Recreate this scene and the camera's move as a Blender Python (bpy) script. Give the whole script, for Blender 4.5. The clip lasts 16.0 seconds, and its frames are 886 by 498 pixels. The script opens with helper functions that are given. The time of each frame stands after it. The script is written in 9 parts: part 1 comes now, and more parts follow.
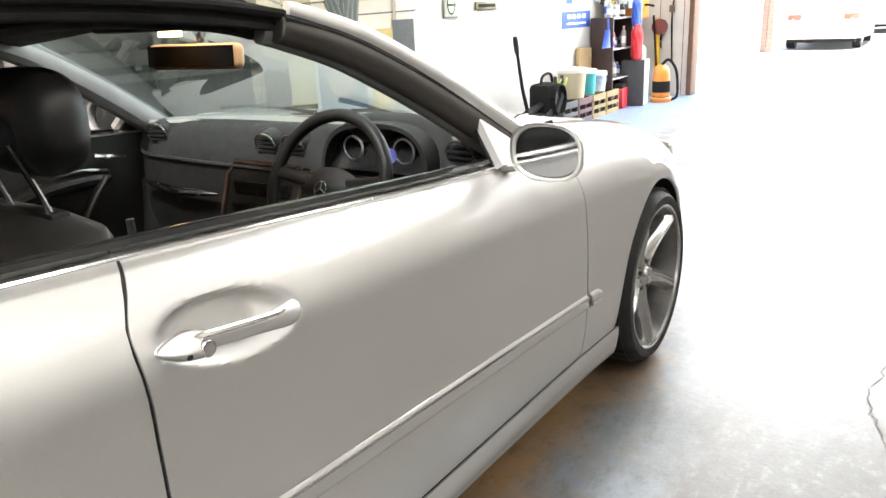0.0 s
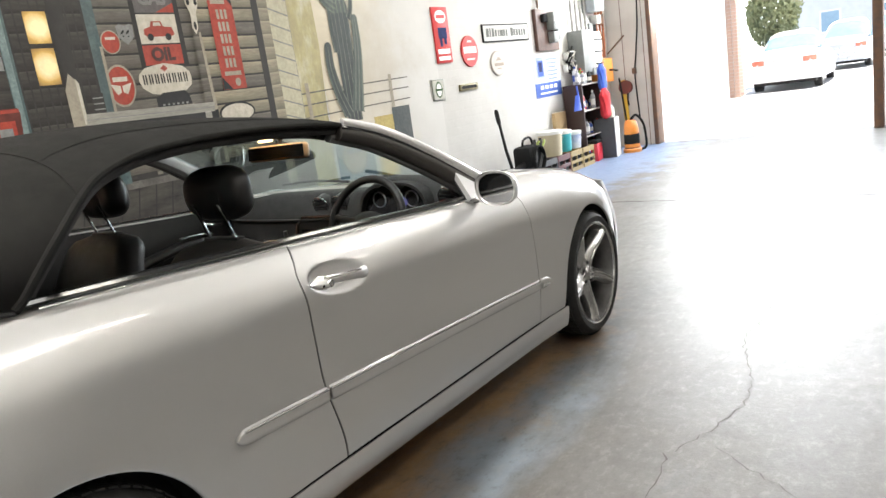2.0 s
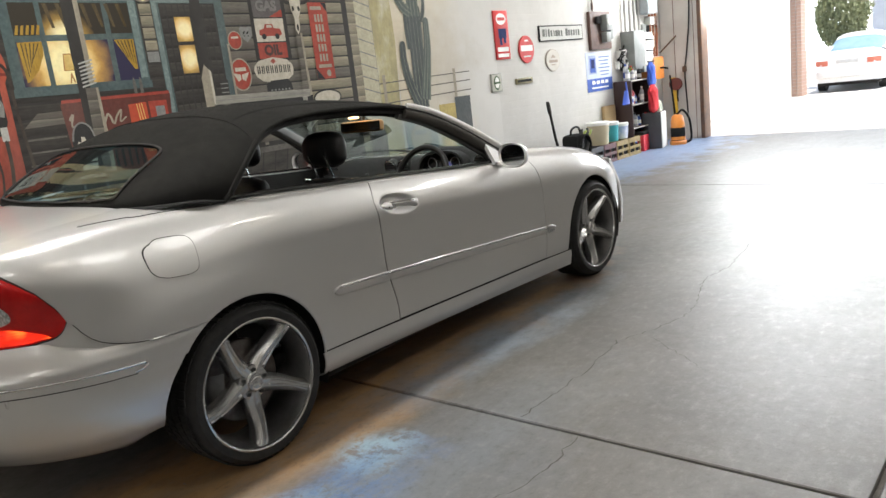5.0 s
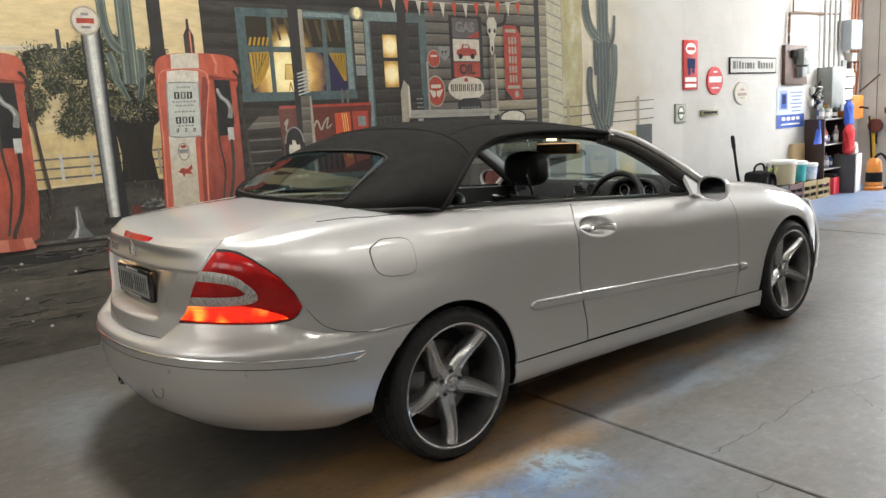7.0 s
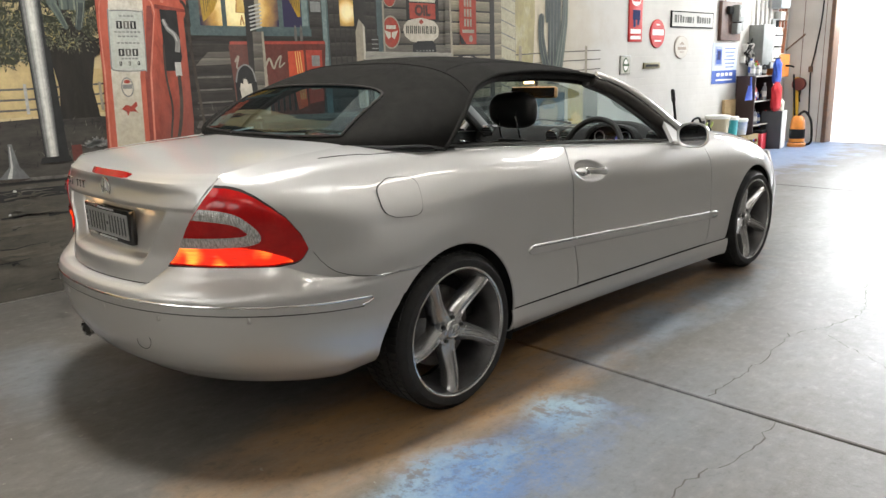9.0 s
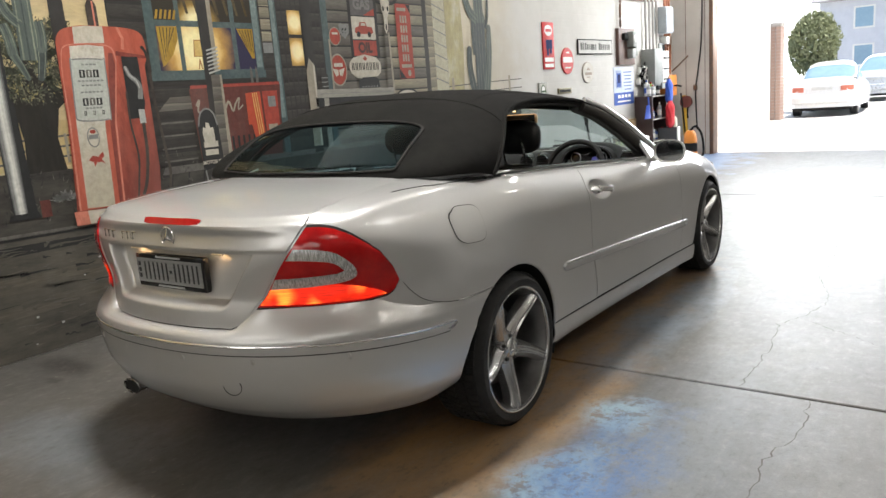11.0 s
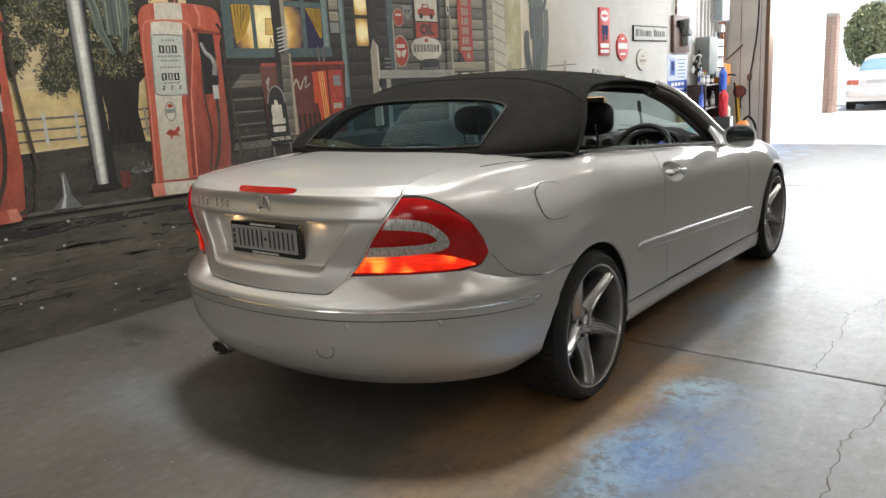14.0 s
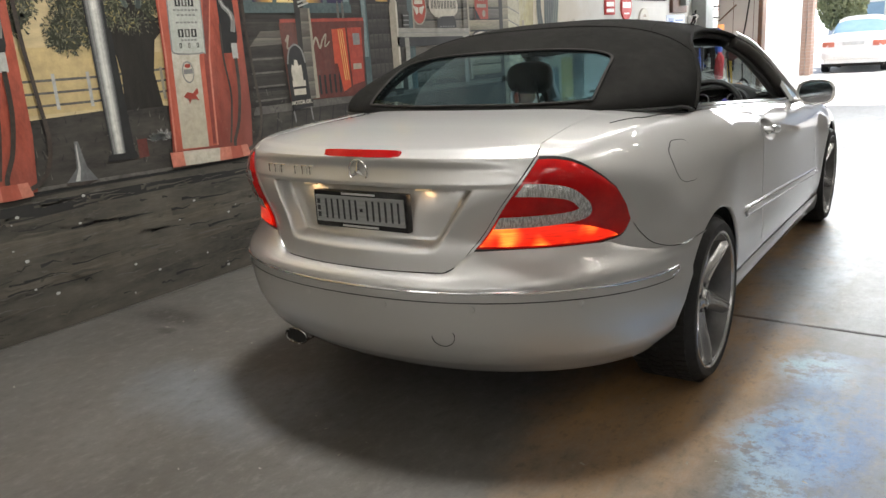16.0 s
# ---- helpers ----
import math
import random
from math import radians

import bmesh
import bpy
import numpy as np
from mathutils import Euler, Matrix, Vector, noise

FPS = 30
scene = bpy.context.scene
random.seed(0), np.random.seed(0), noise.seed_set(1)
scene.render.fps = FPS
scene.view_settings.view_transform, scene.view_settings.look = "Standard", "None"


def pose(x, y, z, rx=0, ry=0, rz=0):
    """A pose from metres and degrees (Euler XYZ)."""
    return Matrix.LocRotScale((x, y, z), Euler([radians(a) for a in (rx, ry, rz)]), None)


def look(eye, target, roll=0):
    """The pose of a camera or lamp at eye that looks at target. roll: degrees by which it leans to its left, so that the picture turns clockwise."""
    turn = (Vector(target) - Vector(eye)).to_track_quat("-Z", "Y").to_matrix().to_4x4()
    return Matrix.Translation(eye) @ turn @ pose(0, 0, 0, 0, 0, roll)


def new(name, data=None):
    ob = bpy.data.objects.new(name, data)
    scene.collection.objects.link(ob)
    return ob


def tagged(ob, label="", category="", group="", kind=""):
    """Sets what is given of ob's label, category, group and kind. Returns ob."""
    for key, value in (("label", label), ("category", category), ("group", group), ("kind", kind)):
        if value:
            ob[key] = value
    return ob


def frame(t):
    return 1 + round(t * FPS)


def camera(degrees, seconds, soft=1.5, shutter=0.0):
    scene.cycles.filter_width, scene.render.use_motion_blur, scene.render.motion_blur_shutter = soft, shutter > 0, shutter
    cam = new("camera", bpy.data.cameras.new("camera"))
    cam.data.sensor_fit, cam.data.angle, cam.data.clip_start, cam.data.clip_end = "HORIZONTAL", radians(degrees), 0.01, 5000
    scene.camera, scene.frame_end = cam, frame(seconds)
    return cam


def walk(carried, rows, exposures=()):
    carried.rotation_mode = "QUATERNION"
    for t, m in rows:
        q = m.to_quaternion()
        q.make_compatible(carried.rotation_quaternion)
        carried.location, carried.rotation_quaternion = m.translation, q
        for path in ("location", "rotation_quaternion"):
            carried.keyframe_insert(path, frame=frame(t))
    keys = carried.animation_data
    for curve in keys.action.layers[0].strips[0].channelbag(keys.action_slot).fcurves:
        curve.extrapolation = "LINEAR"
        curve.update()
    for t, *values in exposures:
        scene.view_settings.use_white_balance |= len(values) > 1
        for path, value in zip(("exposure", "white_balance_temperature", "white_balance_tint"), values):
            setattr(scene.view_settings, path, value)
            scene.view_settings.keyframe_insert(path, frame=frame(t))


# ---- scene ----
cam = camera(61.4, 16.0)
PATH = [
    (0, (1.613, 0.307, 1.224), (0.512, 1.863, 0.618), -2.7),
    (0.5, (1.738, 0.079, 1.27), (0.652, 1.647, 0.67), -4.1),
    (1, (1.93, -0.117, 1.298), (0.808, 1.471, 0.83), -3.4),
    (1.5, (2.109, -0.327, 1.309), (0.931, 1.22, 0.841), -5.1),
    (2, (2.298, -0.606, 1.317), (1.157, 0.981, 0.892), -8.2),
    (2.5, (2.448, -0.801, 1.347), (1.301, 0.777, 0.906), -7.1),
    (3, (2.668, -1.002, 1.343), (1.392, 0.481, 0.924), -7.3),
    (3.2, (2.73, -1.071, 1.356), (1.415, 0.377, 0.938), -7.1),
    (5.3, (3.177, -1.558, 1.319), (1.894, -0.085, 0.893), -6.8),
    (5.5, (3.162, -1.596, 1.322), (1.839, -0.161, 0.885), -7.2),
    (6, (3.118, -1.679, 1.331), (1.669, -0.354, 0.954), -5.8),
    (6.5, (3.073, -1.724, 1.332), (1.513, -0.524, 0.978), -5.6),
    (7, (3.074, -1.73, 1.344), (1.514, -0.526, 1.006), -3.3),
    (7.5, (3.076, -1.717, 1.331), (1.597, -0.419, 0.972), -1.8),
    (8, (3.018, -1.773, 1.323), (1.538, -0.469, 0.989), -1.8),
    (8.5, (2.95, -1.838, 1.276), (1.499, -0.534, 0.834), -0.1),
    (9, (2.761, -1.906, 1.288), (1.365, -0.553, 0.82), -1.7),
    (9.5, (2.649, -1.999, 1.304), (1.224, -0.661, 0.878), -2.0),
    (10, (2.554, -2.172, 1.325), (1.197, -0.76, 0.92), -4.7),
    (10.2, (2.518, -2.231, 1.327), (1.207, -0.776, 0.924), -5.0),
    (12.3, (2.126, -2.668, 1.315), (1.017, -1.057, 0.898), -4.3),
    (12.5, (2.143, -2.69, 1.318), (1.02, -1.095, 0.876), -4.2),
    (13, (2.199, -2.676, 1.328), (1.021, -1.108, 0.937), -1.7),
    (13.5, (2.245, -2.637, 1.304), (1.092, -1.061, 0.875), -4.5),
    (14, (2.228, -2.602, 1.302), (0.989, -1.092, 0.872), -3.4),
    (14.5, (2.134, -2.651, 1.271), (0.826, -1.224, 0.77), -3.0),
    (15, (1.964, -2.736, 1.287), (0.823, -1.165, 0.806), -3.2),
    (15.5, (1.834, -2.741, 1.27), (0.703, -1.176, 0.75), -1.4),
    (16, (1.601, -2.659, 1.261), (0.455, -1.103, 0.747), -3.9),
]
walk(cam, [(t, look(eye, target, roll)) for t, eye, target, roll in PATH],
     exposures=((0.0, 1.90), (0.5, 1.62), (1.0, 1.46), (3.0, 1.18), (5.5, 0.82), (9.0, 0.98), (12.5, 0.60), (16.0, 0.76)))

# ---- world, sun, lamps ----
world = bpy.data.worlds.new("sky")
scene.world = world
world.use_nodes = True
wn = world.node_tree.nodes
wl = world.node_tree.links
sky = wn.new("ShaderNodeTexSky")
sky.sky_type = "NISHITA"
sky.sun_disc = False
sky.dust_density = 1.0
sky.sun_elevation = radians(73)
sky.sun_rotation = radians(88)
wl.new(sky.outputs[0], wn["Background"].inputs[0])
wn["Background"].inputs[1].default_value = 0.15

sun = new("sun", bpy.data.lights.new("sun", "SUN"))
sun.data.energy = 5.0
sun.data.angle = radians(0.6)
sun.data.color = (1.0, 0.95, 0.88)
sun.matrix_world = look((3.6, 0.15, 12.0), (0.0, 0.0, 0.0))


def area(name, eye, target, sx, sy, watts, colour=(1, 1, 1)):
    d = bpy.data.lights.new(name, "AREA")
    d.shape, d.size, d.size_y, d.energy, d.color = "RECTANGLE", sx, sy, watts, colour
    ob = new(name, d)
    ob.matrix_world = look(eye, target)
    return ob


# daylight of the roller door's opening, and the unseen tubes under the roof
area("door_daylight", (-0.05, 10.75, 2.60), (-0.05, 3.0, 0.2), 2.7, 1.7, 145, (0.95, 0.98, 1.0))
area("bay_daylight", (1.79, 10.75, 2.60), (1.8, 3.0, 0.2), 0.58, 1.7, 14, (0.95, 0.98, 1.0))

# ---- materials ----
def nodes_of(name):
    m = bpy.data.materials.new(name)
    m.use_nodes = True
    nt = m.node_tree
    return m, nt, nt.nodes["Principled BSDF"]


def noise_node(nt, scale, detail=4.0, rough=0.55, stretch=(1, 1, 1)):
    tc = nt.nodes.new("ShaderNodeTexCoord")
    mp = nt.nodes.new("ShaderNodeMapping")
    mp.inputs["Scale"].default_value = stretch
    n = nt.nodes.new("ShaderNodeTexNoise")
    n.inputs["Scale"].default_value = scale
    n.inputs["Detail"].default_value = detail
    n.inputs["Roughness"].default_value = rough
    nt.links.new(tc.outputs["Object"], mp.inputs["Vector"])
    nt.links.new(mp.outputs[0], n.inputs["Vector"])
    return n.outputs[0]


def ramp(nt, fac, lo, hi, a=0.0, b=1.0):
    r = nt.nodes.new("ShaderNodeMapRange")
    r.inputs["From Min"].default_value, r.inputs["From Max"].default_value = lo, hi
    r.inputs["To Min"].default_value, r.inputs["To Max"].default_value = a, b
    nt.links.new(fac, r.inputs["Value"])
    return r.outputs[0]


def mix(nt, fac, a, b):
    """A colour between a and b, each a socket or a colour."""
    n = nt.nodes.new("ShaderNodeMix")
    n.data_type = "RGBA"
    for k, v in ((6, a), (7, b)):
        if isinstance(v, tuple):
            n.inputs[k].default_value = (*v, 1)
        else:
            nt.links.new(v, n.inputs[k])
    if isinstance(fac, float):
        n.inputs[0].default_value = fac
    else:
        nt.links.new(fac, n.inputs[0])
    return n.outputs[2]


def calc(nt, op, a, b=0.0):
    n = nt.nodes.new("ShaderNodeMath")
    n.operation = op
    for k, v in ((0, a), (1, b)):
        if isinstance(v, (int, float)):
            n.inputs[k].default_value = v
        else:
            nt.links.new(v, n.inputs[k])
    return n.outputs[0]


def bumped(nt, bsdf, height, strength, distance=0.01):
    b = nt.nodes.new("ShaderNodeBump")
    b.inputs["Strength"].default_value = strength
    b.inputs["Distance"].default_value = distance
    nt.links.new(height, b.inputs["Height"])
    nt.links.new(b.outputs[0], bsdf.inputs["Normal"])


def mat(name, c1, c2=None, scale=6.0, rough=0.5, metal=0.0, bump=0.0, bscale=120.0, coat=0.0, stretch=(1, 1, 1), lo=0.35, hi=0.65, spec=0.5):
    """A surface whose colour drifts from c1 to c2 over stains and grain, with a fine relief."""
    m, nt, b = nodes_of(name)
    c2 = c2 or tuple(v * 0.8 for v in c1)
    big = ramp(nt, noise_node(nt, scale, 5.0, 0.6, stretch), lo, hi)
    fine = ramp(nt, noise_node(nt, scale * 9, 3.0, 0.6, stretch), 0.3, 0.7, 0.0, 0.35)
    nt.links.new(mix(nt, fine, mix(nt, big, c1, c2), c2), b.inputs["Base Color"])
    nt.links.new(ramp(nt, noise_node(nt, scale * 3), 0.3, 0.7, max(rough - 0.07, 0.02), min(rough + 0.07, 1)), b.inputs["Roughness"])
    b.inputs["Metallic"].default_value = metal
    b.inputs["Coat Weight"].default_value = coat
    b.inputs["Coat Roughness"].default_value = 0.04
    b.inputs["Specular IOR Level"].default_value = spec
    if bump:
        bumped(nt, b, noise_node(nt, bscale, 3.0), bump, 0.004)
    return m


def glow(name, colour, strength, base=(0.5, 0.5, 0.5)):
    m, nt, b = nodes_of(name)
    b.inputs["Base Color"].default_value = (*base, 1)
    b.inputs["Emission Color"].default_value = (*colour, 1)
    b.inputs["Emission Strength"].default_value = strength
    return m


def glass(name, tint, rough=0.0, ior=1.45):
    m, nt, b = nodes_of(name)
    b.inputs["Base Color"].default_value = (*tint, 1)
    b.inputs["Roughness"].default_value = rough
    b.inputs["IOR"].default_value = ior
    b.inputs["Transmission Weight"].default_value = 1.0
    return m


def paint_metallic(name):
    m, nt, b = nodes_of(name)
    flake = noise_node(nt, 1400.0, 2.0)
    dust = ramp(nt, noise_node(nt, 5.0, 6.0, 0.65), 0.45, 0.75)
    nt.links.new(mix(nt, ramp(nt, flake, 0.35, 0.65), (0.59, 0.581, 0.567), (0.68, 0.670, 0.655)), b.inputs["Base Color"])
    b.inputs["Metallic"].default_value = 0.62
    b.inputs["Roughness"].default_value = 0.37
    b.inputs["Specular IOR Level"].default_value = 0.0
    b.inputs["Specular Tint"].default_value = (0.25, 0.25, 0.25, 1)
    b.inputs["Coat Weight"].default_value = 1.0
    b.inputs["Coat IOR"].default_value = 1.6
    nt.links.new(ramp(nt, dust, 0.0, 1.0, 0.008, 0.03), b.inputs["Coat Roughness"])
    return m


SILVER = paint_metallic("silver_paint")
BLACK_TRIM = mat("black_trim", (0.012, 0.012, 0.012), (0.02, 0.02, 0.02), rough=0.35)
GLOSS_BLACK = mat("gloss_black", (0.008, 0.008, 0.009), (0.012, 0.012, 0.012), rough=0.12, coat=0.5)
UNDER = mat("underbody_black", (0.008, 0.008, 0.008), (0.016, 0.014, 0.012), rough=0.85)
CHROME = mat("chrome", (0.80, 0.80, 0.80), (0.74, 0.74, 0.74), rough=0.12, metal=1.0)
FABRIC = mat("soft_top_fabric", (0.014, 0.0135, 0.013), (0.020, 0.0193, 0.018), scale=9, rough=0.95, bump=0.6, bscale=900, spec=0.06)
RUBBER = mat("tyre_rubber", (0.011, 0.011, 0.011), (0.019, 0.018, 0.017), scale=14, rough=0.75, bump=0.3, bscale=300)
ALLOY, alloy_nt, alloy_b = nodes_of("grey_alloy")
alloy_nt.links.new(mix(alloy_nt, ramp(alloy_nt, noise_node(alloy_nt, 9.0, 4.0), 0.35, 0.65), (0.56, 0.555, 0.55), (0.50, 0.495, 0.49)), alloy_b.inputs["Base Color"])
alloy_b.inputs["Metallic"].default_value = 0.9
alloy_b.inputs["Roughness"].default_value = 0.24
ALLOY_DARK = mat("alloy_barrel", (0.22, 0.217, 0.213), (0.15, 0.148, 0.145), scale=12, rough=0.4, metal=0.8)
IRON = mat("brake_iron", (0.22, 0.20, 0.19), (0.12, 0.10, 0.09), scale=20, rough=0.5, metal=0.8)
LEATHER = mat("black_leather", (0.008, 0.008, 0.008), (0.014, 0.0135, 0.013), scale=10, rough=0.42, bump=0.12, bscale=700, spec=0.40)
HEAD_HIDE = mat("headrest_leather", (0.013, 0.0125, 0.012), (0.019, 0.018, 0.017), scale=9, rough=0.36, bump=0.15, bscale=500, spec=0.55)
PALE_HIDE = mat("pale_leather", (0.045, 0.042, 0.039), (0.058, 0.054, 0.050), scale=8, rough=0.5, bump=0.15, bscale=600, spec=0.35)
DASH = mat("dash_grey", (0.0105, 0.011, 0.011), (0.015, 0.015, 0.0145), scale=8, rough=0.7, bump=0.4, bscale=600, spec=0.2)
DARK_DASH = mat("dash_black", (0.006, 0.006, 0.006), (0.011, 0.0105, 0.010), scale=8, spec=0.25, rough=0.6, bump=0.3, bscale=500)
PILLAR_GREY = mat("pillar_lining", (0.135, 0.137, 0.134), (0.16, 0.161, 0.157), scale=8, rough=0.8)
WOOD_TRIM = mat("walnut_trim", (0.024, 0.011, 0.007), (0.014, 0.007, 0.005), scale=14, rough=0.2, coat=0.6, stretch=(1, 6, 1))
RED_LENS = mat("red_lens", (0.56, 0.008, 0.008), (0.36, 0.002, 0.004), scale=11, rough=0.16, coat=0.5, spec=0.3)
CLEAR_LENS = mat("clear_lens", (0.82, 0.80, 0.78), (0.36, 0.345, 0.335), scale=95, rough=0.16, metal=0.45, bump=1.0, bscale=190, coat=1.0, stretch=(2.4, 2.4, 0.35), lo=0.40, hi=0.60)
DARK_CHROME = mat("dull_chrome", (0.50, 0.49, 0.47), (0.26, 0.25, 0.24), scale=30, rough=0.25, metal=0.9)

# ---- building tools ----
def curve(xs, ys):
    """A smooth line through a few stations."""
    xs, ys = np.array(xs, float), np.array(ys, float)
    d = np.gradient(ys, xs)

    def at(x):
        x = min(max(x, xs[0]), xs[-1])
        i = min(max(int(np.searchsorted(xs, x)) - 1, 0), len(xs) - 2)
        h = xs[i + 1] - xs[i]
        t = (x - xs[i]) / h
        return float((1 + 2 * t) * (1 - t) ** 2 * ys[i] + t * (1 - t) ** 2 * h * d[i] + t * t * (3 - 2 * t) * ys[i + 1] + t * t * (t - 1) * h * d[i + 1])
    return at


def step(a, b, x):
    t = min(max((x - a) / (b - a), 0.0), 1.0)
    return t * t * (3 - 2 * t)


def grid(bm, fn, nu, nv, ref=None, closed=False):
    """Faces over fn(a, b), a and b from 0 to 1, turned away from ref."""
    rows = [[bm.verts.new(fn(i / nu, j / nv)) for j in range(nv + 1)] for i in range(nu if closed else nu + 1)]
    made = []
    n = len(rows)
    for i in range(nu):
        r, s = rows[i], rows[(i + 1) % n]
        for j in range(nv):
            try:
                made.append(bm.faces.new((r[j], r[j + 1], s[j + 1], s[j])))
            except ValueError:
                pass
    if ref is not None:
        total = 0.0
        for f in made:
            f.normal_update()
            total += f.normal.dot(f.calc_center_median() - Vector(ref)) * f.calc_area()
        if total < 0:
            bmesh.ops.reverse_faces(bm, faces=made)
    return made


def box(bm, x0, x1, y0, y1, z0, z1, bevel=0.0, seg=2, m=None):
    made = bmesh.ops.create_cube(bm, size=1.0)["verts"]
    for v in made:
        v.co = Vector(((x0 + x1) / 2 + v.co.x * (x1 - x0), (y0 + y1) / 2 + v.co.y * (y1 - y0), (z0 + z1) / 2 + v.co.z * (z1 - z0)))
    if bevel:
        es = list({e for v in made for e in v.link_edges})
        made = bmesh.ops.bevel(bm, geom=es, offset=bevel, segments=seg, affect="EDGES", profile=0.5)["verts"]
    if m is not None:
        bmesh.ops.transform(bm, matrix=m, verts=list({v for v in made if v.is_valid}))
    return made


def lathe(bm, profile, n=48, axis="x", centre=(0, 0, 0), close=True):
    """Turns (radius, along) stations round an axis through centre."""
    c = Vector(centre)
    rings = []
    for k in range(n):
        a = 2 * math.pi * k / n
        ring = []
        for r, s in profile:
            if axis == "x":
                p = Vector((s, r * math.cos(a), r * math.sin(a)))
            elif axis == "y":
                p = Vector((r * math.sin(a), s, r * math.cos(a)))
            else:
                p = Vector((r * math.cos(a), r * math.sin(a), s))
            ring.append(bm.verts.new(c + p))
        rings.append(ring)
    for k in range(n):
        p, q = rings[k], rings[(k + 1) % n]
        for j in range(len(profile) - 1):
            bm.faces.new((p[j], q[j], q[j + 1], p[j + 1]))
    bmesh.ops.remove_doubles(bm, verts=[v for r in rings for v in r], dist=1e-5)


def sweep(bm, path, radius, n=8, flat=1.0, closed=False, up=(0, 0, 1), caps=True):
    """A rod along path; radius is a number or a function of 0..1; flat squeezes it across up."""
    pts = [Vector(p) for p in path]
    rings = []
    m = len(pts)
    for i, p in enumerate(pts):
        if closed:
            d = pts[(i + 1) % m] - pts[i - 1]
        else:
            d = pts[min(i + 1, m - 1)] - pts[max(i - 1, 0)]
        d.normalize()
        side = d.cross(Vector(up))
        if side.length < 1e-4:
            side = d.cross(Vector((1, 0, 0)))
        side.normalize()
        top = side.cross(d)
        r = radius(i / max(m - 1, 1)) if callable(radius) else radius
        rings.append([bm.verts.new(p + side * (r * math.cos(2 * math.pi * k / n)) + top * (r * flat * math.sin(2 * math.pi * k / n))) for k in range(n)])
    for i in range(m if closed else m - 1):
        a, b = rings[i], rings[(i + 1) % m]
        for k in range(n):
            bm.faces.new((a[k], a[(k + 1) % n], b[(k + 1) % n], b[k]))
    if caps and not closed:
        bm.faces.new(rings[0][::-1])
        bm.faces.new(rings[-1])
    bmesh.ops.recalc_face_normals(bm, faces=bm.faces[:])


def spline(pts, n=8):
    """Points of a smooth line through pts."""
    out = []
    p = [Vector(q) for q in pts]
    for i in range(len(p) - 1):
        a, b, c, d = p[max(i - 1, 0)], p[i], p[i + 1], p[min(i + 2, len(p) - 1)]
        for k in range(n):
            t = k / n
            out.append(0.5 * ((2 * b) + (c - a) * t + (2 * a - 5 * b + 4 * c - d) * t * t + (3 * b - a - 3 * c + d) * t ** 3))
    out.append(p[-1])
    return out


def mesh_of(name, bm, material, smooth=True):
    me = bpy.data.meshes.new(name)
    bm.to_mesh(me)
    bm.free()
    me.materials.append(material)
    if smooth:
        for p in me.polygons:
            p.use_smooth = True
        me.set_sharp_from_angle(angle=radians(38))
    return me


def part(name, bm, material, parent, label="", smooth=True, thick=0.0, bevel=0.0):
    """Links a bmesh as one mesh object under a thing or a part."""
    ob = new(name, mesh_of(name, bm, material, smooth))
    ob.parent = parent
    if thick:
        s = ob.modifiers.new("thick", "SOLIDIFY")
        s.thickness, s.offset = thick, -1.0
        s = ob.modifiers.new("edges", "EDGE_SPLIT")
        s.split_angle = radians(40)
    if bevel:
        s = ob.modifiers.new("bevel", "BEVEL")
        s.width, s.segments, s.limit_method = bevel, 2, "ANGLE"
    return tagged(ob, label)


def thing(name, label, category, m=None, group="", kind=""):
    ob = new(name)
    ob.empty_display_size = 0.1
    if m is not None:
        ob.matrix_world = m
    return tagged(ob, label, category, group, kind)


def solid(name, bm, material, label, category, m=None, group="", kind="", smooth=True):
    """A thing that is one mesh."""
    ob = new(name, mesh_of(name, bm, material, smooth))
    if m is not None:
        ob.matrix_world = m
    return tagged(ob, label, category, group, kind)


def BM():
    return bmesh.new()

# ---- the workshop ----
WALL_X, FRONT_Y, RIGHT_X, BACK_Y, ROOF_Z = -2.157, 10.6, 6.5, -8.0, 4.6
DOOR_X0, DOOR_X1, DOOR_Z = -1.47, 1.36, 3.5
# bay's far edge is unseen, drawn in to keep its glare off the flank
BAY_X0, BAY_X1 = 1.475, 2.1
PLASTER = mat("white_wall", (0.56, 0.545, 0.51), (0.45, 0.435, 0.40), scale=0.9, rough=0.85, bump=0.35, bscale=60, lo=0.45, hi=0.8)
# painted brickwork shows faintly through the plaster
pl_nt = PLASTER.node_tree
pl_tc = pl_nt.nodes.new("ShaderNodeNewGeometry")
pl_sep = pl_nt.nodes.new("ShaderNodeSeparateXYZ")
pl_cmb = pl_nt.nodes.new("ShaderNodeCombineXYZ")
pl_nt.links.new(pl_tc.outputs["Position"], pl_sep.inputs[0])
pl_nt.links.new(pl_sep.outputs["Y"], pl_cmb.inputs["X"])
pl_nt.links.new(pl_sep.outputs["Z"], pl_cmb.inputs["Y"])
pl_br = pl_nt.nodes.new("ShaderNodeTexBrick")
pl_br.inputs["Scale"].default_value = 1.0
pl_br.inputs["Brick Width"].default_value, pl_br.inputs["Row Height"].default_value, pl_br.inputs["Mortar Size"].default_value = 0.24, 0.086, 0.008
pl_nt.links.new(pl_cmb.outputs[0], pl_br.inputs["Vector"])
bumped(pl_nt, pl_nt.nodes["Principled BSDF"], calc(pl_nt, "SUBTRACT", noise_node(pl_nt, 9.0, 4.0), calc(pl_nt, "MULTIPLY", pl_br.outputs["Fac"], 0.9)), 0.22, 0.008)
GREY_WALL = mat("grey_panel", (0.68, 0.655, 0.61), (0.55, 0.53, 0.49), scale=1.2, rough=0.8, bump=0.3, bscale=40)
